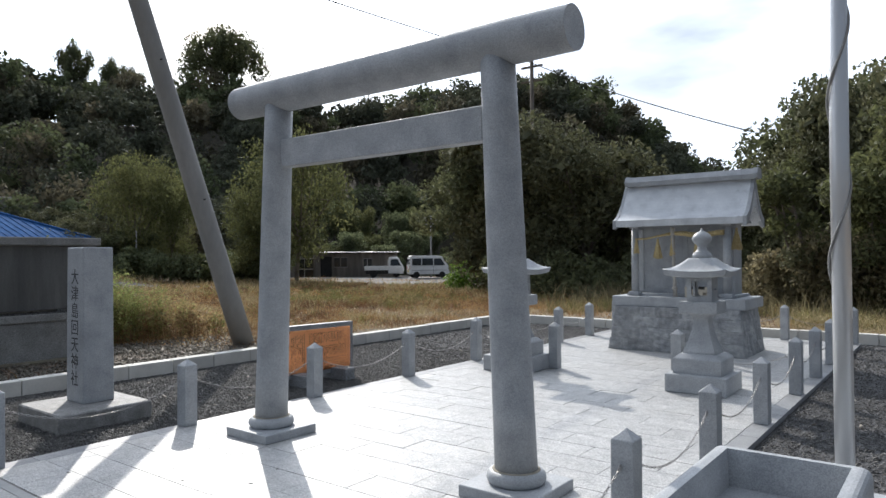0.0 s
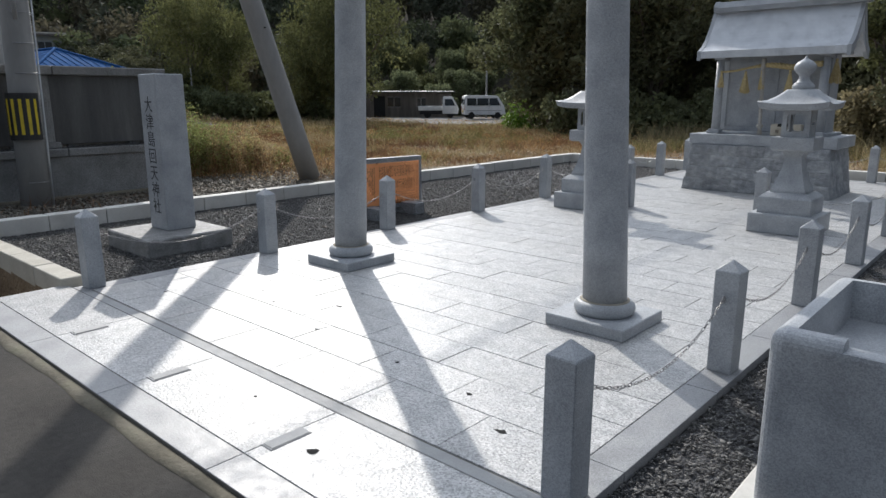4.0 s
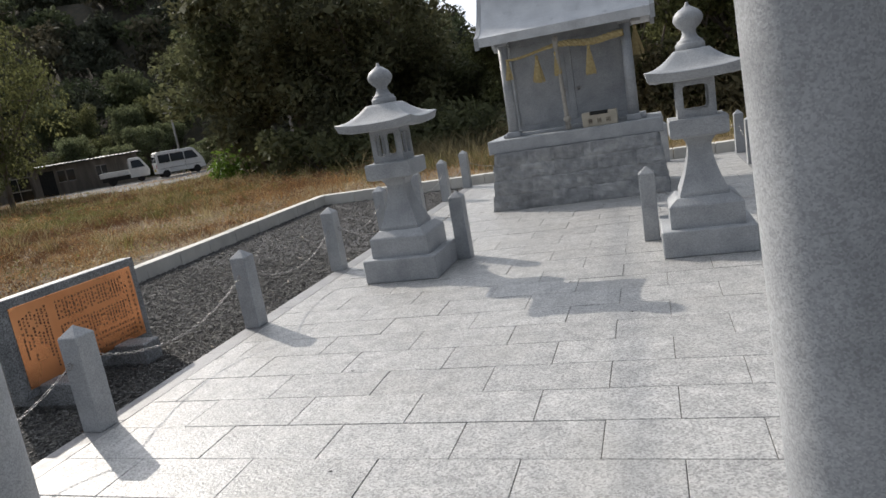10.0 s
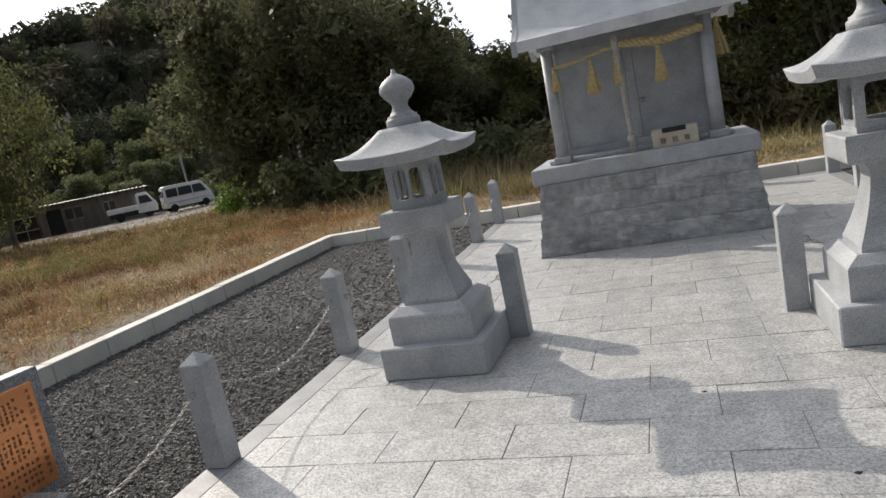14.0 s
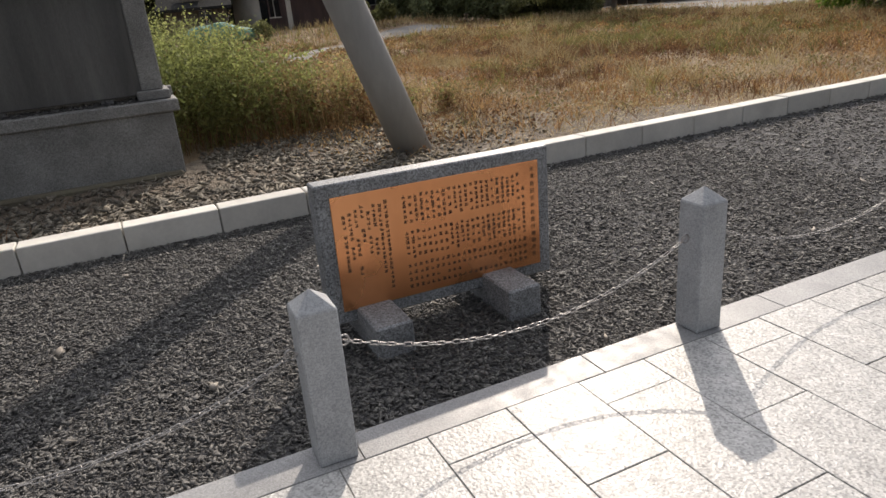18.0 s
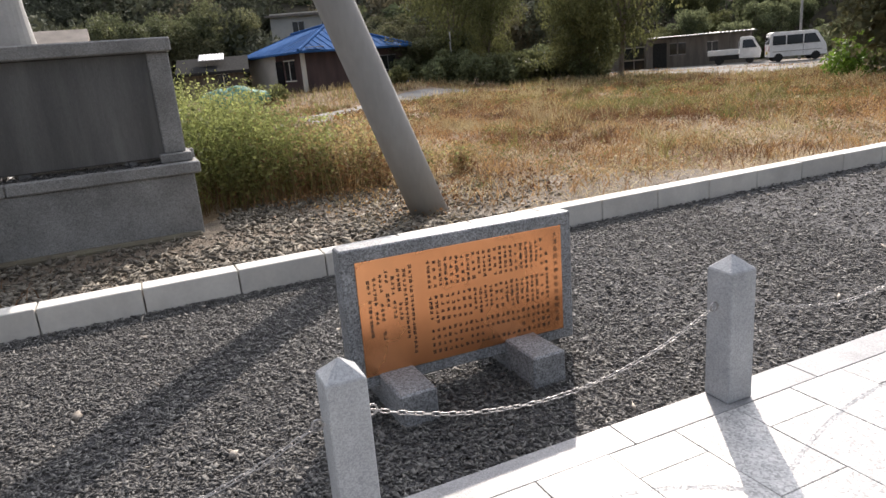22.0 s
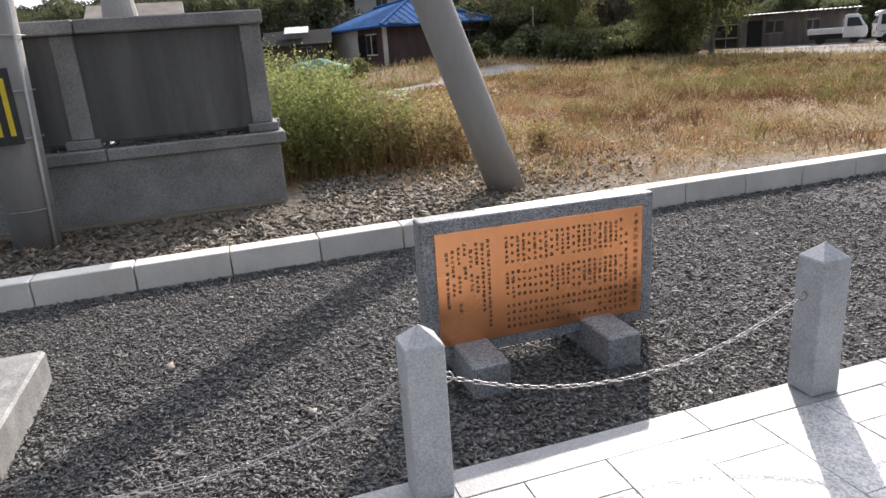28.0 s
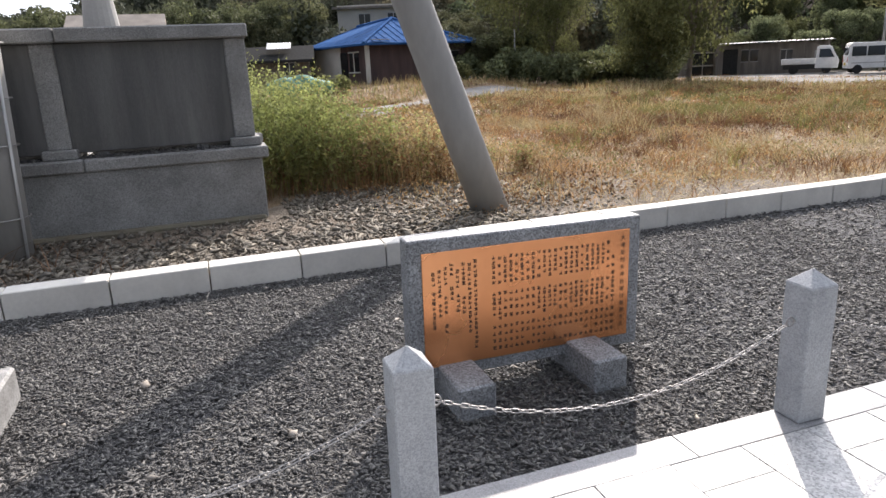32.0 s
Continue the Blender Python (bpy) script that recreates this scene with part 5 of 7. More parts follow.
def straight_pole():
    pole = thing("utility_pole", "grey concrete utility pole with a striped guard plate", "utility pole")
    foot, way = Vector((-9.5, 3.58, -0.1)), Vector((-0.05, 0.03, 1.0))
    part("shaft", tube([foot + way * s for s in np.linspace(0, 9.6, 8)], list(np.linspace(0.175, 0.12, 8)), 32), POLE, pole, smooth=True)
    def curved(a0, a1, z0, z1, r0, r1):
        bm = bmesh.new()
        rows = [[bm.verts.new((r * math.cos(a), r * math.sin(a), z)) for a in np.linspace(radians(a0), radians(a1), 14)] for r, z in ((r0, z0), (r1, z0), (r1, z1), (r0, z1))]
        for a, b in zip(rows, rows[1:]):
            for n in range(13):
                bm.faces.new((a[n], a[n + 1], b[n + 1], b[n]))
        return bm
    sleeve = part("guard_plate", curved(-150, 44, 0.965, 1.52, 0.172, 0.184), BLACK, pole, "black plate with yellow stripes", at=Matrix.Translation(foot), smooth=False)
    for k in range(7):
        part("yellow_stripe", curved(-132 + 26 * k - 5.5, -132 + 26 * k + 5.5, 1.03, 1.45, 0.184, 0.1865), YELLOW, sleeve, "yellow warning stripe")
    conduit = [foot + way * s + Vector((0.12, 0.155, 0)) for s in np.linspace(0.05, 9, 12)]
    pipe = part("conduit", tube(conduit, 0.011, 10), FLAGPOLE_METAL, pole, "pale cable conduit", smooth=True)
    for s in (0.45, 1.0, 1.35, 1.75, 2.1, 2.45, 2.8, 3.15):
        ring = [foot + way * s + Vector((0.19 * math.cos(a), 0.19 * math.sin(a), 0)) for a in np.linspace(-0.6, 2.4, 18)]
        part("band", tube(ring, 0.006, 6), STEEL, pole, "thin steel band")
    part("second_pipe", tube([foot + Vector((0.19, -0.02, z)) for z in (2.35, 2.75, 3.2, 5.0)], 0.026, 10), TIN, pole, smooth=True)


top = leaning_pole()
straight_pole()


def far_pole(x, y, tall, radius, mat=POLE, arms=(0.93, 0.87)):
    pole = thing("distant_pole", "distant grey utility pole among trees", "utility pole", "distant poles")
    z = height(x, y) - 0.1
    part("shaft", tube([(x, y, z), (x, y, z + tall)], [radius, radius * 0.7], 12), mat, pole, smooth=True)
    for s in arms:
        part("crossarm", block(x - 0.6, x + 0.6, y - 0.05, y + 0.05, z + tall * s, z + tall * s + 0.09), mat, pole)
    return Vector((x, y, z + tall * 0.95))


a_top = far_pole(-23.5, 41.0, 6.6, 0.11)
b_top = far_pole(*polar(29.9, 34), 12.1, 0.13, BARK)
far_pole(-3.5 - 54 * math.sin(radians(38.45)), 5.2 + 54 * math.cos(radians(38.45)), 5.5, 0.1)
far_pole(-3.5 - 48 * math.sin(radians(64.6)), 5.2 + 48 * math.cos(radians(64.6)), 3.6, 0.07, POLE, ())


def wire(a, b, sag, thick=0.012):
    made = thing("overhead_wire", "black overhead cable against the sky", "cable", "overhead cables")
    part("strand", tube([Vector(a).lerp(Vector(b), s) - Vector((0, 0, sag * 4 * s * (1 - s))) for s in np.linspace(0, 1, 24)], thick, 6), CABLE, made)


wire(b_top, (*polar(12.7, 24), 5.4), 0.17, 0.02)
wire(b_top, (-9.72, 3.75, 6.25), 0.1, 0.018)


# ---- vehicles ----
def wheel(parent, x, y, r):
    tyre = part("wheel", lathe([(r * 0.62, -0.075), (r * 0.96, -0.075), (r, -0.05), (r, 0.05), (r * 0.96, 0.075), (r * 0.62, 0.075)], 24), RUBBER, parent, at=pose(x, y, r, 90, 0, 0))
    part("rim", lathe([(0.03, -0.06), (r * 0.62, -0.07), (r * 0.62, 0.07), (0.03, 0.06)], 18), STEEL, tyre, "pale steel wheel rim")


def body_from_side(outline, half, inset, mat_bm=None):
    """A car body from a side outline of (x, z), narrower towards the roof."""
    bm = bmesh.new()
    rows = []
    for y in (-1, 1):
        rows.append([bm.verts.new((x, y * (half - inset * max(0.0, (z - 0.95)) / 0.9), z)) for x, z in outline])
    a, b = rows
    for k in range(len(outline)):
        j = (k + 1) % len(outline)
        bm.faces.new((a[k], a[j], b[j], b[k]))
    bm.faces.new(a[::-1])
    bm.faces.new(b)
    bmesh.ops.recalc_face_normals(bm, faces=bm.faces)
    bmesh.ops.bevel(bm, geom=list(bm.edges), offset=0.03, segments=2, affect="EDGES", profile=0.5)
    return bm


def pane_on_side(x0, x1, z0, z1, side, half, inset, slant0=0.0, slant1=0.0):
    bm = bmesh.new()
    pts = []
    for x, z in ((x0, z0), (x1, z0), (x1 + slant1, z1), (x0 + slant0, z1)):
        y = half - inset * max(0.0, z - 0.95) / 0.9 + 0.006
        pts.append(bm.verts.new((x, side * y, z)))
    bm.faces.new(pts if side < 0 else pts[::-1])
    made = bmesh.ops.extrude_face_region(bm, geom=list(bm.faces))
    bmesh.ops.translate(bm, verts=[v for v in made["geom"] if isinstance(v, bmesh.types.BMVert)], vec=(0, -side * 0.01, 0))
    bmesh.ops.recalc_face_normals(bm, faces=bm.faces)
    return bm


def van(m):
    car = thing("white_van", "small boxy white van parked on the dirt yard", "van", at=m)
    outline = [(-1.66, 0.32), (1.62, 0.3), (1.68, 0.62), (1.6, 0.98), (1.12, 1.74), (0.9, 1.83), (-1.45, 1.86), (-1.6, 1.78), (-1.69, 1.0)]
    part("body", body_from_side(outline, 0.735, 0.09), WHITE_PAINT, car)
    for side in (-1, 1):
        for x0, x1, s1 in ((-1.5, -0.72, 0.0), (-0.66, 0.28, 0.0), (0.34, 1.3, -0.32)):
            part("side_window", pane_on_side(x0, x1, 1.05, 1.62, side, 0.735, 0.09, 0.02, s1), GLASS_DARK, car, "dark side window")
        part("door_seam", pane_on_side(0.3, 0.315, 0.4, 1.0, side, 0.737, 0.09), SLOT, car)
        part("side_trim", pane_on_side(-1.5, 1.4, 0.62, 0.66, side, 0.737, 0.09), STEEL, car)
        part("head_lamp", block(1.6, 1.69, side * 0.5 - 0.1, side * 0.5 + 0.1, 0.66, 0.82, 0.01), LAMP_CLEAR, car)
        part("rear_lamp", block(-1.7, -1.62, side * 0.62 - 0.06, side * 0.62 + 0.06, 0.7, 1.0, 0.01), LAMP_RED, car, "red rear lamp")
        for x in (-1.13, 1.05):
            wheel(car, x, side * 0.66, 0.27)
    glass = block(-0.01, 0.01, -0.6, 0.6, -0.33, 0.33)
    part("windscreen", glass, GLASS_DARK, car, "dark windscreen", at=pose(1.375, 0, 1.35, 0, -32.5, 0))
    part("rear_window", block(-0.01, 0.01, -0.56, 0.56, -0.27, 0.27), GLASS_DARK, car, "dark rear window", at=pose(-1.652, 0, 1.4, 0, 6, 0))
    part("bumper", block(1.6, 1.73, -0.7, 0.7, 0.3, 0.5, 0.03), WHITE_PAINT, car)
    part("number_plate", block(-1.725, -1.69, -0.165, 0.165, 0.5, 0.66), YELLOW, car, "yellow number plate")
    return car


def truck(m):
    car = thing("white_truck", "small white flatbed truck parked beside the shed", "truck", at=m)
    cab = [(0.32, 0.35), (1.62, 0.32), (1.68, 0.65), (1.6, 1.0), (1.2, 1.68), (1.05, 1.77), (0.5, 1.78), (0.36, 1.7)]
    part("cab", body_from_side(cab, 0.72, 0.09), WHITE_PAINT, car)
    bed = part("load_bed", block(-1.68, 0.28, -0.71, 0.71, 0.62, 0.7, 0.01), WHITE_PAINT, car)
    for side in (-1, 1):
        part("side_board", block(-1.68, 0.28, side * 0.71 - 0.02, side * 0.71 + 0.02, 0.7, 0.98, 0.008), WHITE_PAINT, bed)
        part("side_window", pane_on_side(0.52, 1.42, 1.02, 1.56, side, 0.72, 0.09, 0.02, -0.3), GLASS_DARK, car, "dark cab window")
        part("head_lamp", block(1.6, 1.69, side * 0.5 - 0.1, side * 0.5 + 0.1, 0.66, 0.82, 0.01), LAMP_CLEAR, car)
        for x in (-0.95, 1.0):
            wheel(car, x, side * 0.63, 0.27)
    part("tail_board", block(-1.7, -1.66, -0.7, 0.7, 0.62, 0.98, 0.008), WHITE_PAINT, bed)
    part("rack", block(0.24, 0.3, -0.68, 0.68, 0.98, 1.5, 0.01), STEEL, bed, "bars behind the cab")
    part("rear_glass", block(0.352, 0.372, -0.5, 0.5, 1.2, 1.55), GLASS_DARK, car, "dark rear cab window")
    part("chassis", block(-1.6, 1.2, -0.4, 0.4, 0.3, 0.62), BLACK, car)
    part("windscreen", block(-0.01, 0.01, -0.58, 0.58, -0.33, 0.33), GLASS_DARK, car, "dark windscreen", at=pose(1.42, 0, 1.32, 0, -30, 0))


van(pose(-3.5 - 51 * math.sin(radians(38.75)), 5.2 + 51 * math.cos(radians(38.75)), -0.36, 0, 0, 52))
truck(pose(-3.5 - 53 * math.sin(radians(42.8)), 5.2 + 53 * math.cos(radians(42.8)), -0.36, 0, 0, 40))


# ---- buildings ----
def corrugated(x0, x1, y0, y1, z0, z1, thick=0.04, ribs=24, bm=None):
    """A sloping sheet with ribs from (y0, z0) to (y1, z1)."""
    bm = bm or bmesh.new()
    xs = np.linspace(x0, x1, ribs * 2 + 1)
    rows = []
    for y, z in ((y0, z0), (y1, z1)):
        for dz in (0, -thick):
            rows.append([bm.verts.new((x, y, z + dz + (0.03 if k % 2 else 0))) for k, x in enumerate(xs)])
    a, b, c, d = rows
    for p, q in ((a, c), (d, b), (b, a), (c, d)):
        for k in range(len(xs) - 1):
            bm.faces.new((p[k], p[k + 1], q[k + 1], q[k]))
    bmesh.ops.recalc_face_normals(bm, faces=bm.faces)
    return bm


def window(parent, x, y, z, w, h, facing=-1, name="window"):
    pane = part(name, block(x - w / 2, x + w / 2, y, y + facing * 0.03, z, z + h), GLASS_DARK, parent, "dark window pane")
    part("frame", block(x - w / 2 - 0.05, x + w / 2 + 0.05, y, y + facing * 0.05, z + h, z + h + 0.06), STEEL, pane)
    part("sill", block(x - w / 2 - 0.05, x + w / 2 + 0.05, y, y + facing * 0.08, z - 0.06, z), STEEL, pane)
    part("mullion", block(x - 0.025, x + 0.025, y, y + facing * 0.045, z, z + h), STEEL, pane)


def blue_house(m):
    """A hipped house with its near corner at the origin: the long front along x, the entrance side along y."""
    house = thing("blue_roofed_house", "low house with bright blue tin roof and dark red walls", "house", at=m)
    w, d, h, r, o = 7.9, 7.4, 2.3, 3.95, 0.55
    part("wall", block(0, w, 0, d, -1.0, h), BOARD, house)
    part("pale_wall", block(-0.03, 0, 3.5, d, -1.0, h - 0.12), PLASTER, house, "pale plaster wall beside the entrance")
    bm = bmesh.new()
    near, far, high = h - 0.08, h - 0.08, r
    corners = [bm.verts.new(p) for p in ((-o, -o, near), (w + o, -o, near), (w + o, d + o, far), (-o, d + o, far))]
    lower = [bm.verts.new((v.co.x, v.co.y, v.co.z - 0.12)) for v in corners]
    front, back = bm.verts.new((w / 2, 3.1, high)), bm.verts.new((w / 2, d + o, high - 0.25))
    for f in ((corners[0], corners[1], front), (corners[1], corners[2], back, front), (corners[2], corners[3], back), (corners[3], corners[0], front, back), lower[::-1]):
        bm.faces.new(f)
    for n in range(4):
        k = (n + 1) % 4
        bm.faces.new((lower[n], lower[k], corners[k], corners[n]))
    bmesh.ops.recalc_face_normals(bm, faces=bm.faces)
    roof = part("roof", bm, BLUE_TIN, house)
    for k in range(16):
        x = -o + (w + 2 * o) * (k + 0.5) / 16
        reach = 1 - abs(x - w / 2) / (w / 2 + o)
        part("roof_rib", tube([(x, -o, near + 0.02), (x, -o + (3.1 + o) * reach, near + 0.02 + (high - near) * reach)], 0.018, 6), BLUE_TIN, roof)
    for k in range(15):
        y = -o + (d + 2 * o) * (k + 0.5) / 15
        reach = min(1.0, (y + o) / (3.1 + o))
        part("roof_rib", tube([(-o, y, near + 0.02), (-o + (w / 2 + o) * reach, y, near + 0.02 + (high - near - 0.25 * max(0.0, (y - 3.1) / (d + o - 3.1))) * reach)], 0.018, 6), BLUE_TIN, roof)
    for x in (-o, w + o):
        part("hip_cap", tube([(w / 2, 3.1, high + 0.03), (x, -o, near + 0.03)], 0.1, 8), BLUE_TIN, roof)
    part("ridge_cap", tube([(w / 2, 3.1, high + 0.03), (w / 2, d + o, high - 0.22)], 0.11, 8), BLUE_TIN, roof)
    # Added pale sheet in place of the sun's white glints at the corner.
    part("loose_sheet", block(0.1, 1.3, -o - 0.05, -0.2, near + 0.2, near + 0.24), TIN, roof, "pale sheet standing in for white glints on the roof", at=pose(0, 0, 0, 2, 0, 0))
    part("white_post", block(-0.12, 0.1, -0.12, 0.1, -1.0, h - 0.1), PLASTER, house, "white corner post")
    part("red_footing", block(-0.25, 0.0, 0.2, 2.4, -1.0, -0.3), BOARD, house, "faded red step at the entrance")
    part("door", block(-0.06, 0, 2.6, 3.5, -1.0, 1.75), GLASS_DARK, house, "dark blue entrance door")
    pane = part("window", block(-0.04, 0, 1.1, 2.3, 0.5, 1.7), GLASS_DARK, house, "dark window pane")
    part("frame", block(-0.08, 0, 1.02, 2.38, 1.7, 1.78), PLASTER, pane)
    part("sill", block(-0.1, 0, 1.02, 2.38, 0.42, 0.5), PLASTER, pane)
    part("mullion", block(-0.07, 0, 1.67, 1.73, 0.5, 1.7), PLASTER, pane)
    window(house, 6.6, 0, 0.7, 1.3, 0.9)
    part("water_tank", block(7.0, 7.8, -0.7, -0.1, -1.0, 0.2, 0.05), BLUE_TIN, house, "blue plastic tank against the wall")


def simple_house(m, name, label, w, d, h, r, wall, roof, windows):
    house = thing(name, label, "house", at=m)
    part("wall", block(-w, w, -d, d, -0.8, h), wall, house)
    gable = [(-d - 0.5, h - 0.15), (0, r), (d + 0.5, h - 0.15), (d + 0.5, h - 0.33), (0, r - 0.2), (-d - 0.5, h - 0.33)]
    part("roof", swept(gable, -w - 0.4, w + 0.4), roof, house)
    part("gable_wall", swept([(-d, h - 0.1), (0, r - 0.19), (d, h - 0.1)], -w + 0.02, w - 0.02), wall, house)
    for x, z, ww, hh in windows:
        window(house, x, -d, z, ww, hh)


def shed(m):
    hut = thing("tin_roofed_shed", "long weathered wooden shed with a bright tin roof", "shed", at=m)
    w, d = 3.7, 1.8
    for k in range(30):
        x = -w + 2 * w * (k + 0.5) / 30
        part("board", block(x - w / 30 + 0.01, x + w / 30 - 0.01, -d - 0.02 + 0.01 * (k % 2), -d + 0.03, -0.3, 2.02), GREY_BOARD, hut)
    part("wall", block(-w, w, -d + 0.04, d, -0.3, 2.1), GREY_BOARD, hut)
    part("roof", corrugated(-w + 0.1, w + 0.3, -d - 0.7, d + 0.3, 2.2, 2.3, 0.05, 26), TIN, hut)
    window(hut, -1.4, -d - 0.03, 0.9, 1.1, 0.8)
    window(hut, 1.0, -d - 0.03, 0.9, 0.8, 0.7)
    # Flat panel on the wall; a doorway's inner shade is its near-black colour.
    part("doorway", block(-3.2, -2.2, -d - 0.05, -d - 0.02, -0.3, 1.8), SLOT, hut, "doorway drawn as a flat near-black panel of shade")
    part("side_wall", block(-w - 2.8, -w, -d + 0.4, d, -0.3, 1.7), GREY_BOARD, hut)
    window(hut, -w - 0.95, -d + 0.37, 0.75, 1.5, 0.85)
    window(hut, -w - 0.95, -d + 0.37, -0.2, 1.5, 0.85)
    for x in (-3.6, -1.4, 0.6, 2.2, 3.6):
        part("eave_post", block(x - 0.05, x + 0.05, -d - 0.6, -d - 0.5, -0.3, 2.15), GREY_BOARD, hut)


blue_house(pose(-46.98, 15.57, 0.62, 0, 0, 106.8))
simple_house(pose(-53.1, 10.9, 0.8, 0, 0, 80), "dark_shed", "small dark weathered shed with a sagging dark roof", 1.9, 1.8, 1.45, 2.25, BARK, SLOT, ((0.6, 0.3, 0.7, 0.8),))
sheeting = thing("corrugated_sheet", "bright white tin sheet lying loose on the shed roof", "sheet")
part("sheet", corrugated(-0.8, 0.8, -0.9, 0.5, 0.0, 0.42, 0.03, 8), LAMP_CLEAR, sheeting)
sheeting.matrix_world = pose(-52.3, 10.75, 2.85, 0, 0, 80)
simple_house(pose(-68.5, 22.0, 0.8, 0, 0, 72), "beige_house", "beige two-storey house with a flat roof in front of dark woods", 3.4, 3.0, 6.0, 6.15, PLASTER, GREY_BOARD, ((-1.0, 4.2, 1.0, 1.0), (1.6, 4.2, 1.0, 1.0)))
simple_house(pose(-23.5, 3.45, -0.1, 0, 0, 90), "grey_roofed_hut", "small pale hut with a grey roof behind the memorial", 0.75, 1.1, 2.5, 3.05, PLASTER, GREY_BOARD, ((0.0, 1.2, 0.7, 0.6),))
shed(pose(-3.5 - 58 * math.sin(radians(45.4)), 5.2 + 58 * math.cos(radians(45.4)), -0.36, 0, 0, 45))
net = thing("green_net_cover", "green netting draped over a low garden heap", "netting")
bm = bmesh.new()
bmesh.ops.create_icosphere(bm, subdivisions=3, radius=1.0, matrix=Matrix.LocRotScale((-41.5, 10.4, 0.5), Euler((0, 0, radians(82))), (1.9, 0.7, 0.6)))
for v in bm.verts:
    v.co += Vector((0, 0, 0.2 * noise.noise(v.co * 1.4)))
part("sheet", bm, NET_GREEN, net)


# ---- plants ----
def leaf_quads(centres, sizes, flat=0.0):
    """Rhombic leaves or leaf tufts, turned at random: corner and face arrays."""
    n = len(centres)
    a = rng.normal(size=(n, 3))
    a[:, 2] *= 1 - flat
    a /= np.linalg.norm(a, axis=1)[:, None]
    b = np.cross(a, rng.normal(size=(n, 3)))
    b /= np.linalg.norm(b, axis=1)[:, None] + 1e-9
    s = sizes[:, None]
    wide = rng.uniform(0.35, 0.6, (n, 1))
    bend = np.cross(a, b) * s * rng.uniform(-0.2, 0.2, (n, 1))
    verts = np.stack([centres - a * s, centres + b * s * wide + bend, centres + a * s, centres - b * s * wide + bend], 1).reshape(-1, 3)
    return verts, np.arange(4 * n).reshape(-1, 4)


def ball_points(n, centre, radius, shell=0.35):
    d = rng.normal(size=(n, 3))
    d /= np.linalg.norm(d, axis=1)[:, None]
    r = (1 - shell * rng.random(n) ** 1.5)[:, None]
    return np.array(centre) + d * r * np.array(radius)


def crown_mesh(name, mat, clumps, leaves, size, core=0.3):
    """A crown from clumps of (x, y, z, radius): outer leaves, and big inner tufts that close it."""
    spots, sizes = [], []
    weights = np.array([c[3] ** 2 for c in clumps])
    for (x, y, z, r), share in zip(clumps, weights / weights.sum()):
        n = max(int(leaves * share), 12)
        spots.append(ball_points(n, (x, y, z), (r, r, r * 0.8), 0.45))
        sizes.append(size * rng.uniform(0.6, 1.35, n))
        k = max(int(n * 0.1), 8)
        spots.append(ball_points(k, (x, y, z), (r * 0.62, r * 0.62, r * 0.5), 0.9))
        sizes.append(np.full(k, r * core * 0.8) * rng.uniform(0.7, 1.2, k))
    verts, faces = leaf_quads(np.concatenate(spots), np.concatenate(sizes))
    return raw(name, verts, faces, mat)


def tree(name, label, mat, tall, spread, trunk, leaves, size, seed, low=0.3, clump_count=26, core=0.3):
    """A tapered trunk that forks into limbs, with clumps of leaves round the limb ends."""
    random.seed(seed)
    made = thing(name, label, "tree")
    bm = bmesh.new()
    fork = tall * random.uniform(0.22, 0.34)
    lean = Vector((random.uniform(-0.25, 0.25), random.uniform(-0.25, 0.25), 0))
    stem = [Vector((0, 0, -0.3)), Vector((0, 0, fork * 0.5)) + lean * 0.4, Vector((0, 0, fork)) + lean]
    tube(stem, [trunk * 1.25, trunk, trunk * 0.85], 9, bm)
    clumps = []
    limbs = 6
    for k in range(limbs):
        a = 2 * math.pi * (k + random.uniform(-0.3, 0.3)) / limbs
        reach, top_z = spread * random.uniform(0.45, 0.85), tall * random.uniform(0.6, 0.92)
        end = Vector((reach * math.cos(a), reach * math.sin(a), top_z))
        mid = stem[-1].lerp(end, 0.5) + Vector((random.uniform(-0.3, 0.3), random.uniform(-0.3, 0.3), 0.25))
        tube([stem[-1], mid, end], [trunk * 0.6, trunk * 0.36, trunk * 0.12], 6, bm)
        for s in (0.55, 0.8):
            p = stem[-1].lerp(end, s)
            q = p + Vector((random.uniform(-1, 1) * spread * 0.3, random.uniform(-1, 1) * spread * 0.3, random.uniform(-0.1, 0.4) * spread * 0.4))
            tube([p, q], [trunk * 0.22, trunk * 0.06], 5, bm)
            clumps.append((*q, spread * random.uniform(0.22, 0.36)))
        clumps.append((*end, spread * random.uniform(0.28, 0.42)))
    while len(clumps) < clump_count:
        a, r, h = random.uniform(0, 2 * math.pi), spread * random.random() ** 0.5, random.uniform(low, 0.9)
        room = math.sqrt(max(0.05, 1 - ((h - 0.55) / 0.55) ** 2))
        clumps.append((r * room * math.cos(a), r * room * math.sin(a), h * tall, spread * random.uniform(0.2, 0.36)))
    clumps.append((lean.x, lean.y, tall * 0.88, spread * 0.36))
    part("trunk", bm, BARK, made)
    part("crown", crown_mesh("crown", mat, clumps, leaves, size, core), None, made)
    return made


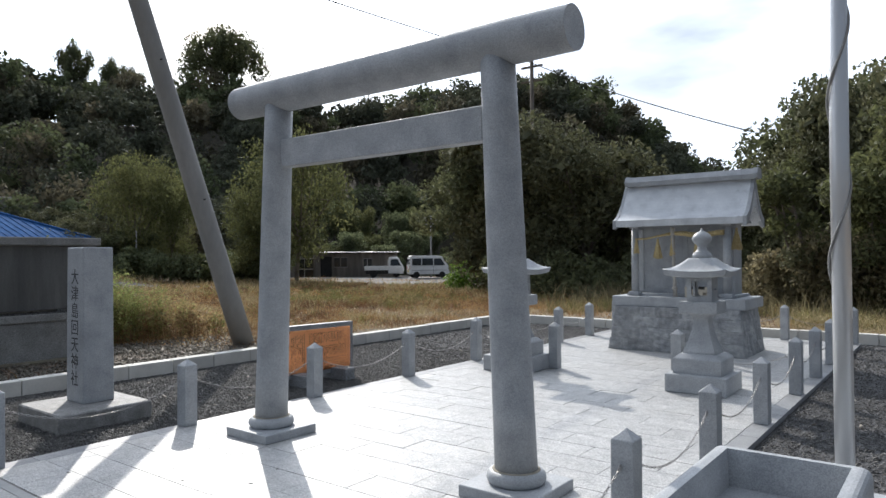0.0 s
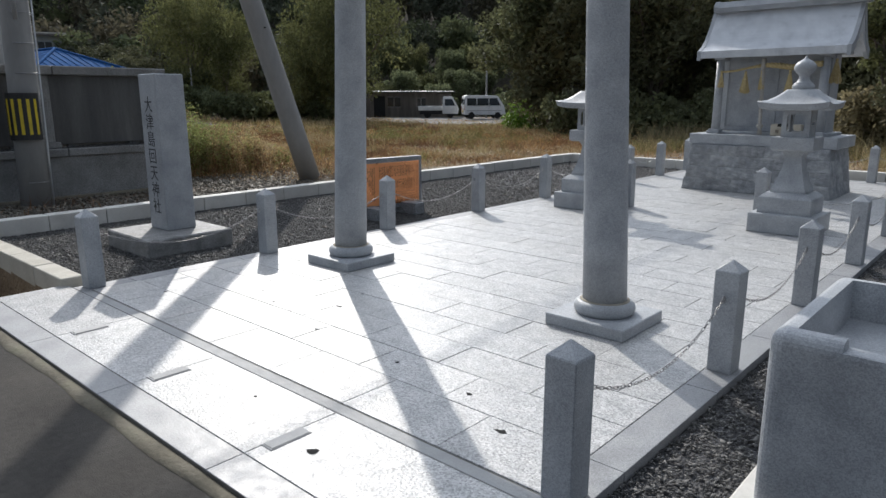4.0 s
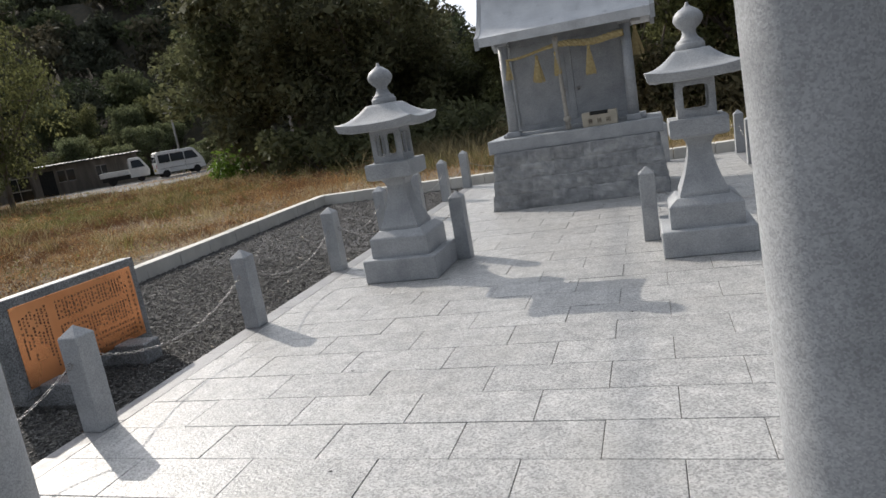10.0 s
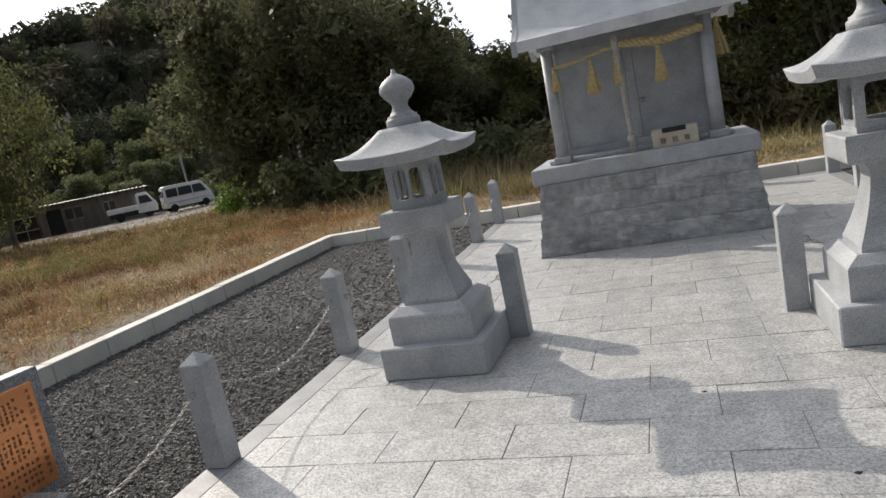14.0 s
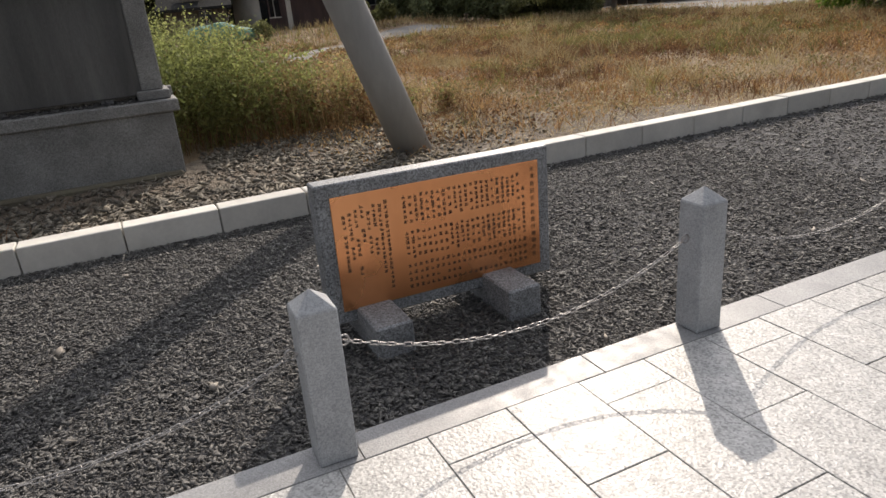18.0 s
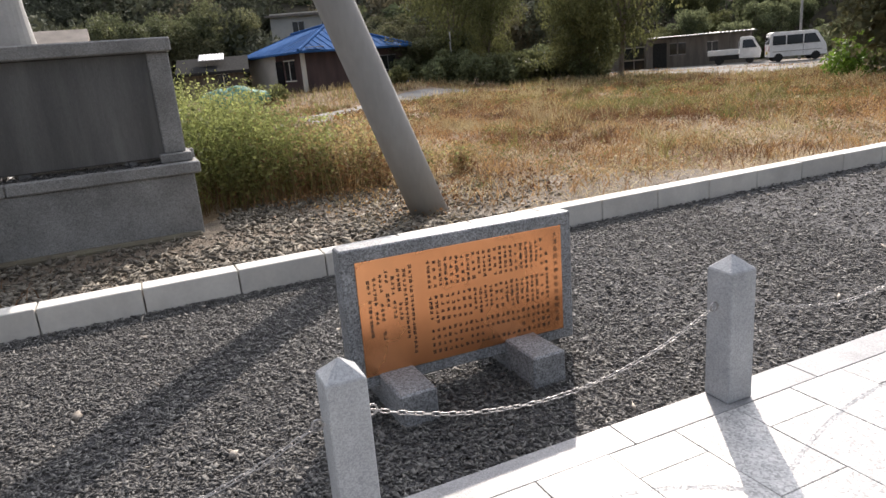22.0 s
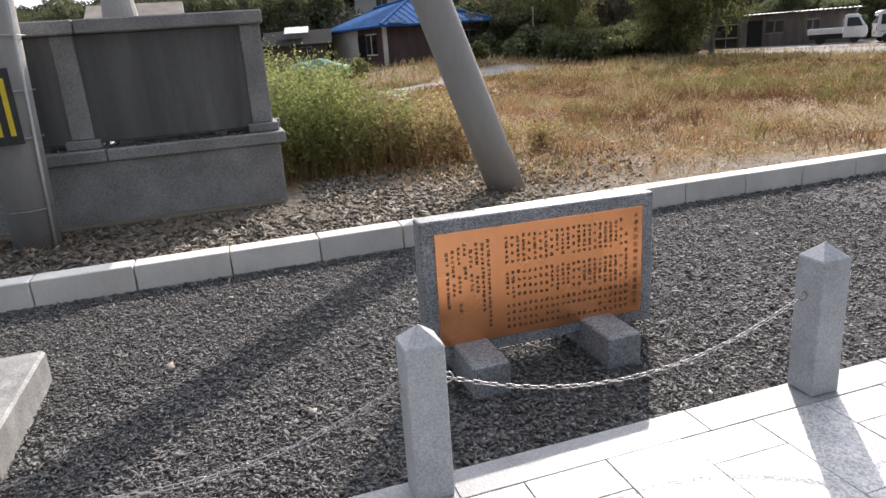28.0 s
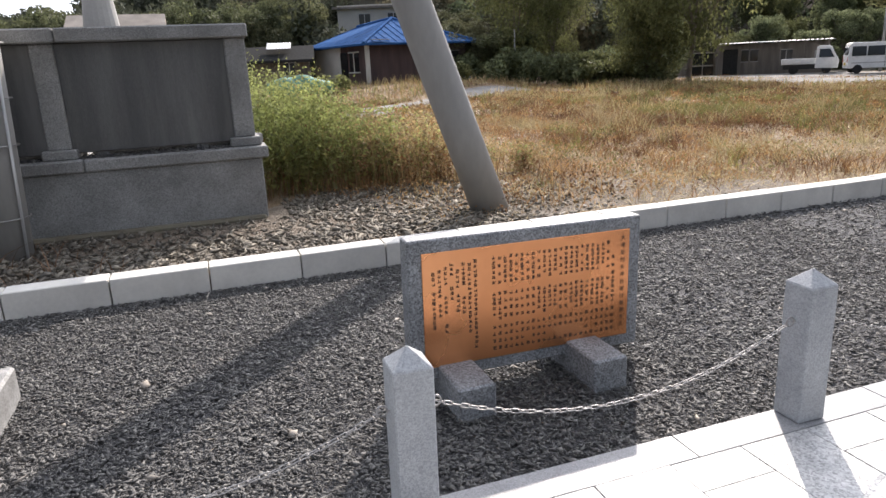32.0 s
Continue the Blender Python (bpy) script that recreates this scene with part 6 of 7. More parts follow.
KINDS = {
    "evergreen": tree("evergreen_tree", "dark dense evergreen tree at the field edge", LEAF_DARK, 7.5, 3.6, 0.2, 10500, 0.125, 1, 0.08, 34),
    "broadleaf": tree("broadleaf_tree", "green broadleaf tree in the thicket", LEAF_MID, 6.5, 2.7, 0.15, 9500, 0.1, 2, 0.3, 30),
    "dull": tree("dull_tree", "dull brownish-green tree with dense crown", LEAF_BROWN, 7.5, 4.0, 0.2, 16000, 0.105, 3, 0.05, 38),
    # For far planting; its haze comes from the leaf colour.
    "pale": tree("pale_green_tree", "green tree at the foot of the hill, haze in its leaf colour", LEAF_HAZED, 6.0, 2.9, 0.13, 7000, 0.14, 9, 0.05, 40),
    "yellowing": tree("yellowing_tree", "yellow-green small tree in dry grass", LEAF_YELLOW, 6.0, 3.1, 0.12, 13500, 0.08, 4, 0.2, 84, 0.13),
}
used = set()


def understory_tree():
    """Crooked bare stems that lean out of the thicket, leafy only at the top."""
    random.seed(17)
    made = thing("understory_tree", "crooked thin-stemmed tree with leaves only at the top", "tree")
    clumps = []
    for k in range(5):
        a = random.uniform(0, 2 * math.pi)
        foot = Vector((0.35 * math.cos(a), 0.35 * math.sin(a), -0.2))
        way = Vector((random.uniform(-0.35, 0.35), random.uniform(-0.35, 0.2), 1))
        line = [foot + way * s * 4.2 + Vector((random.uniform(-0.13, 0.13), random.uniform(-0.13, 0.13), 0)) * min(1.0, 9.0 * float(s)) for s in np.linspace(0, 1, 6)]
        r = random.uniform(0.035, 0.085)
        bm = tube(line, [r * (1.1 - 0.7 * s) for s in np.linspace(0, 1, 6)], 7)
        for n in (2, 3, 4):
            q = line[n] + Vector((random.uniform(-1, 1), random.uniform(-1, 0.6), random.uniform(0.2, 0.9)))
            tube([line[n], line[n].lerp(q, 0.5) + Vector((0, 0, 0.1)), q], [r * 0.45, r * 0.3, r * 0.1], 5, bm)
            clumps.append((*q, random.uniform(0.35, 0.6)))
        clumps.append((*line[-1], random.uniform(0.6, 0.9)))
        part("stem", bm, BARK, made)
    part("crown", crown_mesh("crown", LEAF_MID, clumps, 3600, 0.1), None, made)
    return made


KINDS["understory"] = understory_tree()


def crooked_tree(x, y, way, seed):
    """An old leaning trunk at the rim of the thicket that forks low, one limb reaching out sideways."""
    random.seed(seed)
    made = thing("leaning_tree", "crooked leaning tree with a low fork at the thicket's rim", "tree")
    bend = lambda k: Vector((random.uniform(-k, k), random.uniform(-k, k), 0))
    line = [Vector((0, 0, -0.2)), Vector((0.42 * way, 0.05, 0.8)) + bend(0.05), Vector((1.0 * way, 0.1, 1.8)) + bend(0.06), Vector((1.3 * way, 0.2, 3.0)) + bend(0.1), Vector((1.15 * way, 0.3, 4.4)) + bend(0.15), Vector((1.4 * way, 0.2, 5.6))]
    bm = tube(line, [0.15, 0.12, 0.1, 0.08, 0.055, 0.02], 9)
    limbs = [[line[1].lerp(line[2], 0.6), Vector((1.5 * way, -0.2, 1.95)), Vector((2.2 * way, -0.4, 1.85)), Vector((3.1 * way, -0.5, 2.25)), Vector((3.7 * way, -0.4, 3.2))],
             [line[1], Vector((0.1 * way, 0.0, 1.7)), Vector((-0.2 * way, 0.1, 3.0)), Vector((0.1 * way, 0.1, 4.6))], [line[3], Vector((2.2 * way, 0.0, 3.7)), Vector((2.7 * way, -0.1, 4.6))], [line[2], Vector((0.6 * way, -0.3, 2.9)), Vector((0.3 * way, -0.5, 4.2))]]
    clumps = [(*line[-1], 0.9), (*line[4], 0.8)]
    for limb in limbs:
        tube([p + bend(0.04) * (n > 0) for n, p in enumerate(limb)], list(np.linspace(0.075, 0.02, len(limb))), 7, bm)
        clumps += [(*limb[-1], 0.85), (*(limb[-1] + Vector((0.5, 0.3, 0.4))), 0.7)]
        for k in range(4):
            p = limb[-2].lerp(limb[-1], 0.2 * k)
            q = p + Vector((random.uniform(-0.8, 0.8), random.uniform(-0.6, 0.3), random.uniform(0.1, 0.9)))
            tube([p, q], [0.02, 0.006], 5, bm)
            clumps.append((*q, 0.4))
    part("trunk", bm, BARK, made)
    part("crown", crown_mesh("crown", LEAF_MID, clumps, 4200, 0.085), None, made)
    made.matrix_world = pose(x, y, height(x, y))


crooked_tree(2.0, 20.4, 1, 41)
crooked_tree(0.3, 19.6, -0.45, 42)
crooked_tree(4.6, 19.8, 0.6, 43)


def plant(kind, x, y, scale, turn=0.0, squash=1.0):
    m = pose(x, y, height(x, y), 0, 0, turn) @ Matrix.Diagonal((scale, scale, scale * squash, 1))
    if kind in used:
        copy_thing(KINDS[kind], m)
    else:
        used.add(kind)
        KINDS[kind].matrix_world = m


random.seed(11)
for kind, yaw, far, scale, squash in (
    # the big dark mass beyond the left corner of the plot
    ("dull", 30.5, 29, 0.98, 1.0), ("dull", 25.5, 27, 0.82, 0.98), ("evergreen", 33.6, 31, 0.9, 0.95), ("evergreen", 28, 33, 1.1, 0.95), ("dull", 23.5, 31, 0.8, 0.95), ("evergreen", 20.5, 33, 0.85, 0.85),
    ("evergreen", 17.5, 30, 0.66, 0.85), ("evergreen", 15.4, 28, 0.5, 0.85), ("broadleaf", 14.2, 25, 0.66, 0.88),
    # thicket behind and to the right
    ("dull", 10.2, 24.5, 0.6, 1.15), ("broadleaf", 7.0, 23, 0.95, 1.3), ("evergreen", 8.5, 28, 0.95, 1.2), ("dull", 4.0, 24.5, 0.75, 1.3), ("evergreen", 5, 27, 0.95, 1.3), ("broadleaf", 0.5, 22, 1.05, 1.3), ("evergreen", 1, 27, 1.0, 1.3), ("broadleaf", -2.5, 21.5, 1.0, 1.4),
    ("evergreen", -3, 27, 1.0, 1.25), ("evergreen", 6.5, 24.5, 0.6, 0.9), ("evergreen", 2, 24, 0.6, 0.9), ("evergreen", -2.5, 23.5, 0.6, 0.8), ("evergreen", -7, 23, 0.65, 0.8),
    ("dull", -7, 22.5, 0.75, 1.1), ("evergreen", -4, 25, 0.95, 0.9), ("broadleaf", -12, 19.5, 1.0, 1.2), ("evergreen", -10, 24, 1.0, 1.0), ("broadleaf", -18, 19.5, 1.0, 1.0), ("evergreen", -16, 24, 1.0, 1.0),
    ("broadleaf", -25, 20, 1.1, 1.0), ("evergreen", -23, 25, 1.1, 1.0), ("evergreen", 0, 29, 1.0, 0.95), ("evergreen", 12, 29, 0.75, 0.9),
    # crooked stems at the rim of the thicket
    ("understory", 9.0, 18.8, 0.75, 1.0), ("understory", 4.5, 18.6, 0.85, 1.0), ("understory", -0.5, 18.2, 0.95, 1.0), ("understory", -4.5, 18.0, 0.9, 1.1), ("understory", -8, 17.6, 1.0, 1.0), ("understory", -12, 17.2, 1.05, 1.0),
    ("understory", -16, 17.4, 1.0, 1.1), ("understory", -21, 17.6, 1.1, 1.0), ("understory", -27, 18, 1.1, 1.0),
    # deep shade behind them
    ("evergreen", -9, 27.5, 0.9, 0.9), ("evergreen", -14, 27, 0.9, 0.9), ("evergreen", -19, 27, 0.95, 0.9), ("evergreen", -24, 27, 0.95, 0.9), ("evergreen", -30, 26, 0.95, 0.9), ("evergreen", -36, 25, 0.95, 0.9), ("evergreen", -22, 23, 0.62, 0.7), ("evergreen", -25.5, 22, 0.62, 0.7),
    ("evergreen", -6, 21.5, 0.62, 0.75), ("evergreen", -13, 21.5, 0.66, 0.75), ("evergreen", -19, 21.5, 0.66, 0.75), ("evergreen", -28, 22, 0.7, 0.75), ("evergreen", 10.5, 24.5, 0.6, 0.75),
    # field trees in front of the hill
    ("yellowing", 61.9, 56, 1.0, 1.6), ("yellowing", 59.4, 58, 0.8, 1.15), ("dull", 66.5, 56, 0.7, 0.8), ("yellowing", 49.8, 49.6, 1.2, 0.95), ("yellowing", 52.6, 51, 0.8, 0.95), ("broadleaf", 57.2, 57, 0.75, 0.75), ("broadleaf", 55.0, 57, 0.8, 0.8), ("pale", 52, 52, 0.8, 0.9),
    # Evergreens from yaw 79 to 86 are added to darken the shaded slope.
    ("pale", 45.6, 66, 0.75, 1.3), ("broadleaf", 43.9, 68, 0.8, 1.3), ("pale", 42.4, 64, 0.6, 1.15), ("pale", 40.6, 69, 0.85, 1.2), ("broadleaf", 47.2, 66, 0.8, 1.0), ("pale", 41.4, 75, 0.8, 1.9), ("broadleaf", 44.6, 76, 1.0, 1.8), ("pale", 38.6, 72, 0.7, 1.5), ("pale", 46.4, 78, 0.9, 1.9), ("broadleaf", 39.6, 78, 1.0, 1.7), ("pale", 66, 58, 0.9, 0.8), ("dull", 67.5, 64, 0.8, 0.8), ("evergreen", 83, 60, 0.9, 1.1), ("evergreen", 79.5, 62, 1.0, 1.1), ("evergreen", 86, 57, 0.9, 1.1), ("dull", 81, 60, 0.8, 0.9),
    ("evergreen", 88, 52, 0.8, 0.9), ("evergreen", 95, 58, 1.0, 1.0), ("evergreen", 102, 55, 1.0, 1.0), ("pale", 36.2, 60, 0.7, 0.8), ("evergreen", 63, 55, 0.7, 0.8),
):
    x, y = polar(yaw, far)
    plant(kind, x, y, scale, random.uniform(0, 360), squash)


def bush(label, mat, x, y, radius, tall, leaves, size, seed):
    random.seed(seed)
    made = thing("bush", label, "bush")
    clumps = [(random.uniform(-1, 1) * radius * 0.7, random.uniform(-1, 1) * radius * 0.7, tall * random.uniform(0.2, 0.75), radius * random.uniform(0.25, 0.42)) for k in range(14)]
    part("foliage", crown_mesh("foliage", mat, clumps, leaves, size), None, made)
    for k in range(6):
        part("stem", tube([(0, 0, -0.2), (clumps[k][0] * 0.6, clumps[k][1] * 0.6, tall * 0.4)], [0.03, 0.012], 5), BARK, made)
    made.matrix_world = pose(x, y, height(x, y))


for label, mat, yaw, far, radius, tall, leaves, size, seed in (
    ("bright green bush beside the parked van", LEAF_BRIGHT, 34.6, 32.6, 1.4, 1.5, 2600, 0.09, 5), ("bright green shrub against dark trees", LEAF_BRIGHT, 33.6, 31.5, 1.0, 1.3, 1600, 0.08, 6),
    ("dry brownish shrub below the thicket", DRY_SHRUB, 9.5, 19.2, 1.6, 1.9, 4200, 0.055, 7), ("dry brownish shrub below the thicket", DRY_SHRUB, 5.5, 18.6, 1.6, 2.2, 4800, 0.052, 31), ("dry brownish shrub below the thicket", DRY_SHRUB, 2.4, 18.2, 1.5, 2.0, 4600, 0.05, 8), ("grey-green shrub below the thicket", LEAF_BROWN, 13, 21, 1.6, 1.2, 1800, 0.1, 9),
    ("dry brownish shrub below the thicket", DRY_SHRUB, -2.2, 18.6, 1.4, 0.6, 3600, 0.045, 10), ("low brownish shrub below the thicket", DRY_SHRUB, -14, 17.4, 1.4, 0.9, 1800, 0.07, 32), ("dark shrub below the thicket", LEAF_DARK, 18, 23, 1.8, 1.5, 1800, 0.11, 12), ("dark shrub below the trees", LEAF_DARK, 24, 23.5, 1.9, 1.5, 1800, 0.11, 13),
    ("dark shrub below the trees", LEAF_DARK, 30, 25, 2.0, 1.6, 1800, 0.12, 14), ("green scrub at the foot of the hill, haze in its leaf colour", LEAF_HAZED, 52.5, 56, 2.2, 2.2, 1500, 0.16, 43),
    ("green scrub at the foot of the hill, haze in its leaf colour", LEAF_HAZED, 55, 55, 2.2, 2.6, 1500, 0.16, 44), ("green scrub at the foot of the hill, haze in its leaf colour", LEAF_HAZED, 57.5, 54, 2.2, 2.4, 1500, 0.16, 45), ("green scrub at the foot of the hill, haze in its leaf colour", LEAF_HAZED, 60, 52, 2.2, 2.3, 1500, 0.16, 46),
    ("green scrub at the foot of the hill, haze in its leaf colour", LEAF_HAZED, 62.5, 52, 2.2, 2.2, 1500, 0.16, 47), ("green scrub at the foot of the hill, haze in its leaf colour", LEAF_HAZED, 65, 54, 2.0, 2.0, 1500, 0.16, 48), ("green scrub at the foot of the hill, haze in its leaf colour", LEAF_HAZED, 37.5, 64, 2.0, 2.0, 1500, 0.16, 49),
    ("tall dry shrub at the rim of the thicket", DRY_SHRUB, 11.3, 19.0, 1.1, 1.7, 1700, 0.07, 51), ("tall dry shrub at the rim of the thicket", LEAF_BROWN, 7.4, 18.4, 1.1, 2.3, 3000, 0.055, 52), ("tall dry shrub at the rim of the thicket", LEAF_MID, 3.4, 18.2, 1.1, 2.4, 3000, 0.055, 53),
    ("tall dry shrub at the rim of the thicket", DRY_SHRUB, 0.2, 18.4, 1.0, 0.9, 2600, 0.045, 54), ("low dry shrub at the rim of the thicket", DRY_SHRUB, -6.4, 18.6, 0.9, 0.6, 2400, 0.045, 55), ("low dry shrub at the rim of the thicket", DRY_SHRUB, -9.4, 17.2, 1.0, 1.2, 1600, 0.06, 56),
    ("low dry shrub at the rim of the thicket", DRY_SHRUB, -18, 17.3, 1.0, 1.1, 1600, 0.06, 57), ("low dry shrub at the rim of the thicket", DRY_SHRUB, 15.5, 20.0, 1.1, 1.1, 1500, 0.07, 58),
    ("dark undergrowth below the field trees", LEAF_MID, 60.5, 53, 1.8, 2.2, 2400, 0.11, 61), ("dark undergrowth below the field trees", LEAF_DARK, 58.4, 53, 1.8, 2.4, 2400, 0.11, 62), ("dark undergrowth below the field trees", LEAF_MID, 56.2, 53, 1.9, 2.3, 2400, 0.11, 63),
    ("dark undergrowth below the field trees", LEAF_DARK, 54.0, 52.5, 1.8, 2.0, 2400, 0.11, 64), ("dark undergrowth below the field trees", LEAF_DARK, 51.6, 52.5, 1.8, 1.7, 2200, 0.11, 65), ("dark undergrowth below the field trees", LEAF_MID, 63.2, 52, 1.6, 2.2, 2200, 0.11, 66),
    ("garden shrub in front of the blue-roofed house", LEAF_MID, 74.4, 43.6, 0.9, 1.1, 1800, 0.07, 67), ("tall grey-green shrub in the field", LEAF_MID, 66.5, 46, 1.2, 1.5, 1800, 0.12, 15), ("round garden shrub by the house", LEAF_MID, 75.2, 44, 0.7, 0.9, 1000, 0.09, 16),
):
    x, y = polar(yaw, far)
    bush(label, mat, x, y, radius, tall, leaves, size, seed)


def hillside():
    """The far wooded slope: overlapping crowns of three shades, each shade one mass."""
    random.seed(21)
    shades = {(tone, near): [] for tone in ("dark", "mid", "brown") for near in (True, False)}
    for far in np.arange(64, 150, 5.5):
        yaw = 10.0 + random.random() * 3
        while yaw < 112:
            d = far + random.uniform(-3, 3)
            x, y = polar(yaw, d)
            z = height(x, y)
            r = random.uniform(2.0, 3.8)
            if d < 78 and 36 < yaw < 54 or d < 74 and 70.5 < yaw < 76.5:
                yaw += 1.5
                continue
            tall = random.uniform(3.5, 7.5) * (0.6 + 0.4 * step(14, 34, yaw))
            # Past yaw 74 nearly all dark: the slope's shade is put into leaf colour.
            shade = random.choices(("dark", "mid", "brown"), (0.5, 0.3, 0.2) if yaw < 74 else (0.95, 0.0, 0.05))[0]
            for k in range(5):
                shades[shade, d < 92].append((x + random.uniform(-1, 1) * r * 0.6, y + random.uniform(-1, 1) * r * 0.6, z + tall * random.uniform(0.25, 0.85), r * random.uniform(0.45, 0.75)))
            yaw += math.degrees(r * 1.35 / d)
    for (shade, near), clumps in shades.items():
        mat = {"dark": HILL_DARK_HAZED, "mid": HILL_MID_HAZED, "brown": HILL_BROWN_HAZED}[shade]
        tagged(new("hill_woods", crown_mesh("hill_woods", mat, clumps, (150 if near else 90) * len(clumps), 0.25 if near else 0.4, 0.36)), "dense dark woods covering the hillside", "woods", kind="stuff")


hillside()
for yaw, far, scale, squash in ((55.6, 127, 2.25, 1.2), (66.2, 127, 0.85, 2.5), (63.6, 126, 0.7, 2.4), (62.2, 126, 0.6, 2.4), (27.3, 68, 1.0, 1.0), (24.5, 66, 0.85, 0.9), (21, 70, 0.8, 0.8)):
    x, y = polar(yaw, far)
    plant("evergreen", x, y, scale, yaw * 9, squash)


def blades(name, spots, tall, width, mat, label, category, lean=0.35):
    """Grass: bent tapering blades, two faces each."""
    n = len(spots)
    a = rng.uniform(0, 2 * math.pi, n)
    side = np.stack([np.cos(a), np.sin(a), np.zeros(n)], 1) * width[:, None]
    bend = np.stack([rng.normal(0, lean, n), rng.normal(0, lean, n), np.ones(n)], 1) * tall[:, None]
    mid = spots + bend * 0.5 * np.array([0.6, 0.6, 1.05])
    verts = np.stack([spots - side, spots + side, mid + side * 0.7, mid - side * 0.7, spots + bend], 1).reshape(-1, 3)
    base = 5 * np.arange(n)[:, None]
    faces = np.concatenate([base + [0, 1, 2], base + [0, 2, 3], base + [3, 2, 4]])
    tagged(new(name, raw(name, verts, faces, mat)), label, category, kind="stuff")


def grass_spots(count, x0, x1, y0, y1, keep):
    x, y = rng.uniform(x0, x1, count), rng.uniform(y0, y1, count)
    pts = [(a, b, height(a, b) - 0.01) for a, b in zip(x, y) if keep(a, b)]
    return np.array(pts)


def off_track(x, y):
    lane = 9.6 < y < 27.5 and abs(x - np.interp(y, [p[1] for p in LANE], [p[0] for p in LANE])) < 1.35 * np.interp(y, [p[1] for p in LANE], [p[2] for p in LANE])
    apron = -41 < x < -23 and abs(y - np.interp(x, [-41, -37, -32, -27.5, -23], [36.5, 37, 36.5, 37.5, 40])) < np.interp(x, [-41, -37, -32, -27.5, -23], [0.8, 2.2, 3.6, 4.0, 2.4])
    yard = -49 < x < -22 and abs(y - np.interp(x, [-54, -46, -38, -31, -26], [39, 42.5, 44, 45.5, 47])) < 3.2
    return not (lane or apron or yard)


DRIFTS = ((-17.2, 12.9, 2.2, 0.9, -0.44), (-15.3, 14.0, 1.9, 0.8, -0.44), (-13.3, 13.9, 1.5, 0.7, -0.44), (-12.0, 15.0, 1.7, 0.8, -0.48), (-20.5, 12.0, 2.6, 1.0, -0.32), (-12.4, 9.6, 1.0, 0.8, 0.4), (-13.4, 12.7, 1.2, 0.5, 0.4), (-11.0, 12.2, 1.4, 0.8, 0.22), (-9.8, 13.0, 1.0, 1.2, 0.25), (-14.8, 10.6, 1.5, 0.7, -0.2))
MEADOW = ((-17.0, 17.0, 3.0, 1.3), (-24.0, 20.0, 4.0, 1.8), (-21.0, 22.5, 4.0, 1.5), (-14.5, 18.6, 2.4, 1.2), (-19.5, 15.6, 2.5, 0.8))


def drift(x, y):
    """Rusty (below zero) and straw-coloured (above zero) drifts of the field, with ragged rims."""
    far = noise.noise((x * 0.9, y * 0.9, 71.0)) * 0.55 + noise.noise((x * 2.7, y * 2.7, 72.0)) * 0.3
    return sum(v * max(0.0, 1.3 - ((x - a) / w) ** 2 - ((y - b) / d) ** 2 + far) for a, b, w, d, v in DRIFTS)


def meadow(x, y):
    return any(((x - a) / w) ** 2 + ((y - b) / d) ** 2 < 1 + 0.8 * noise.noise((x * 0.7, y * 0.7, 73.0)) for a, b, w, d in MEADOW)


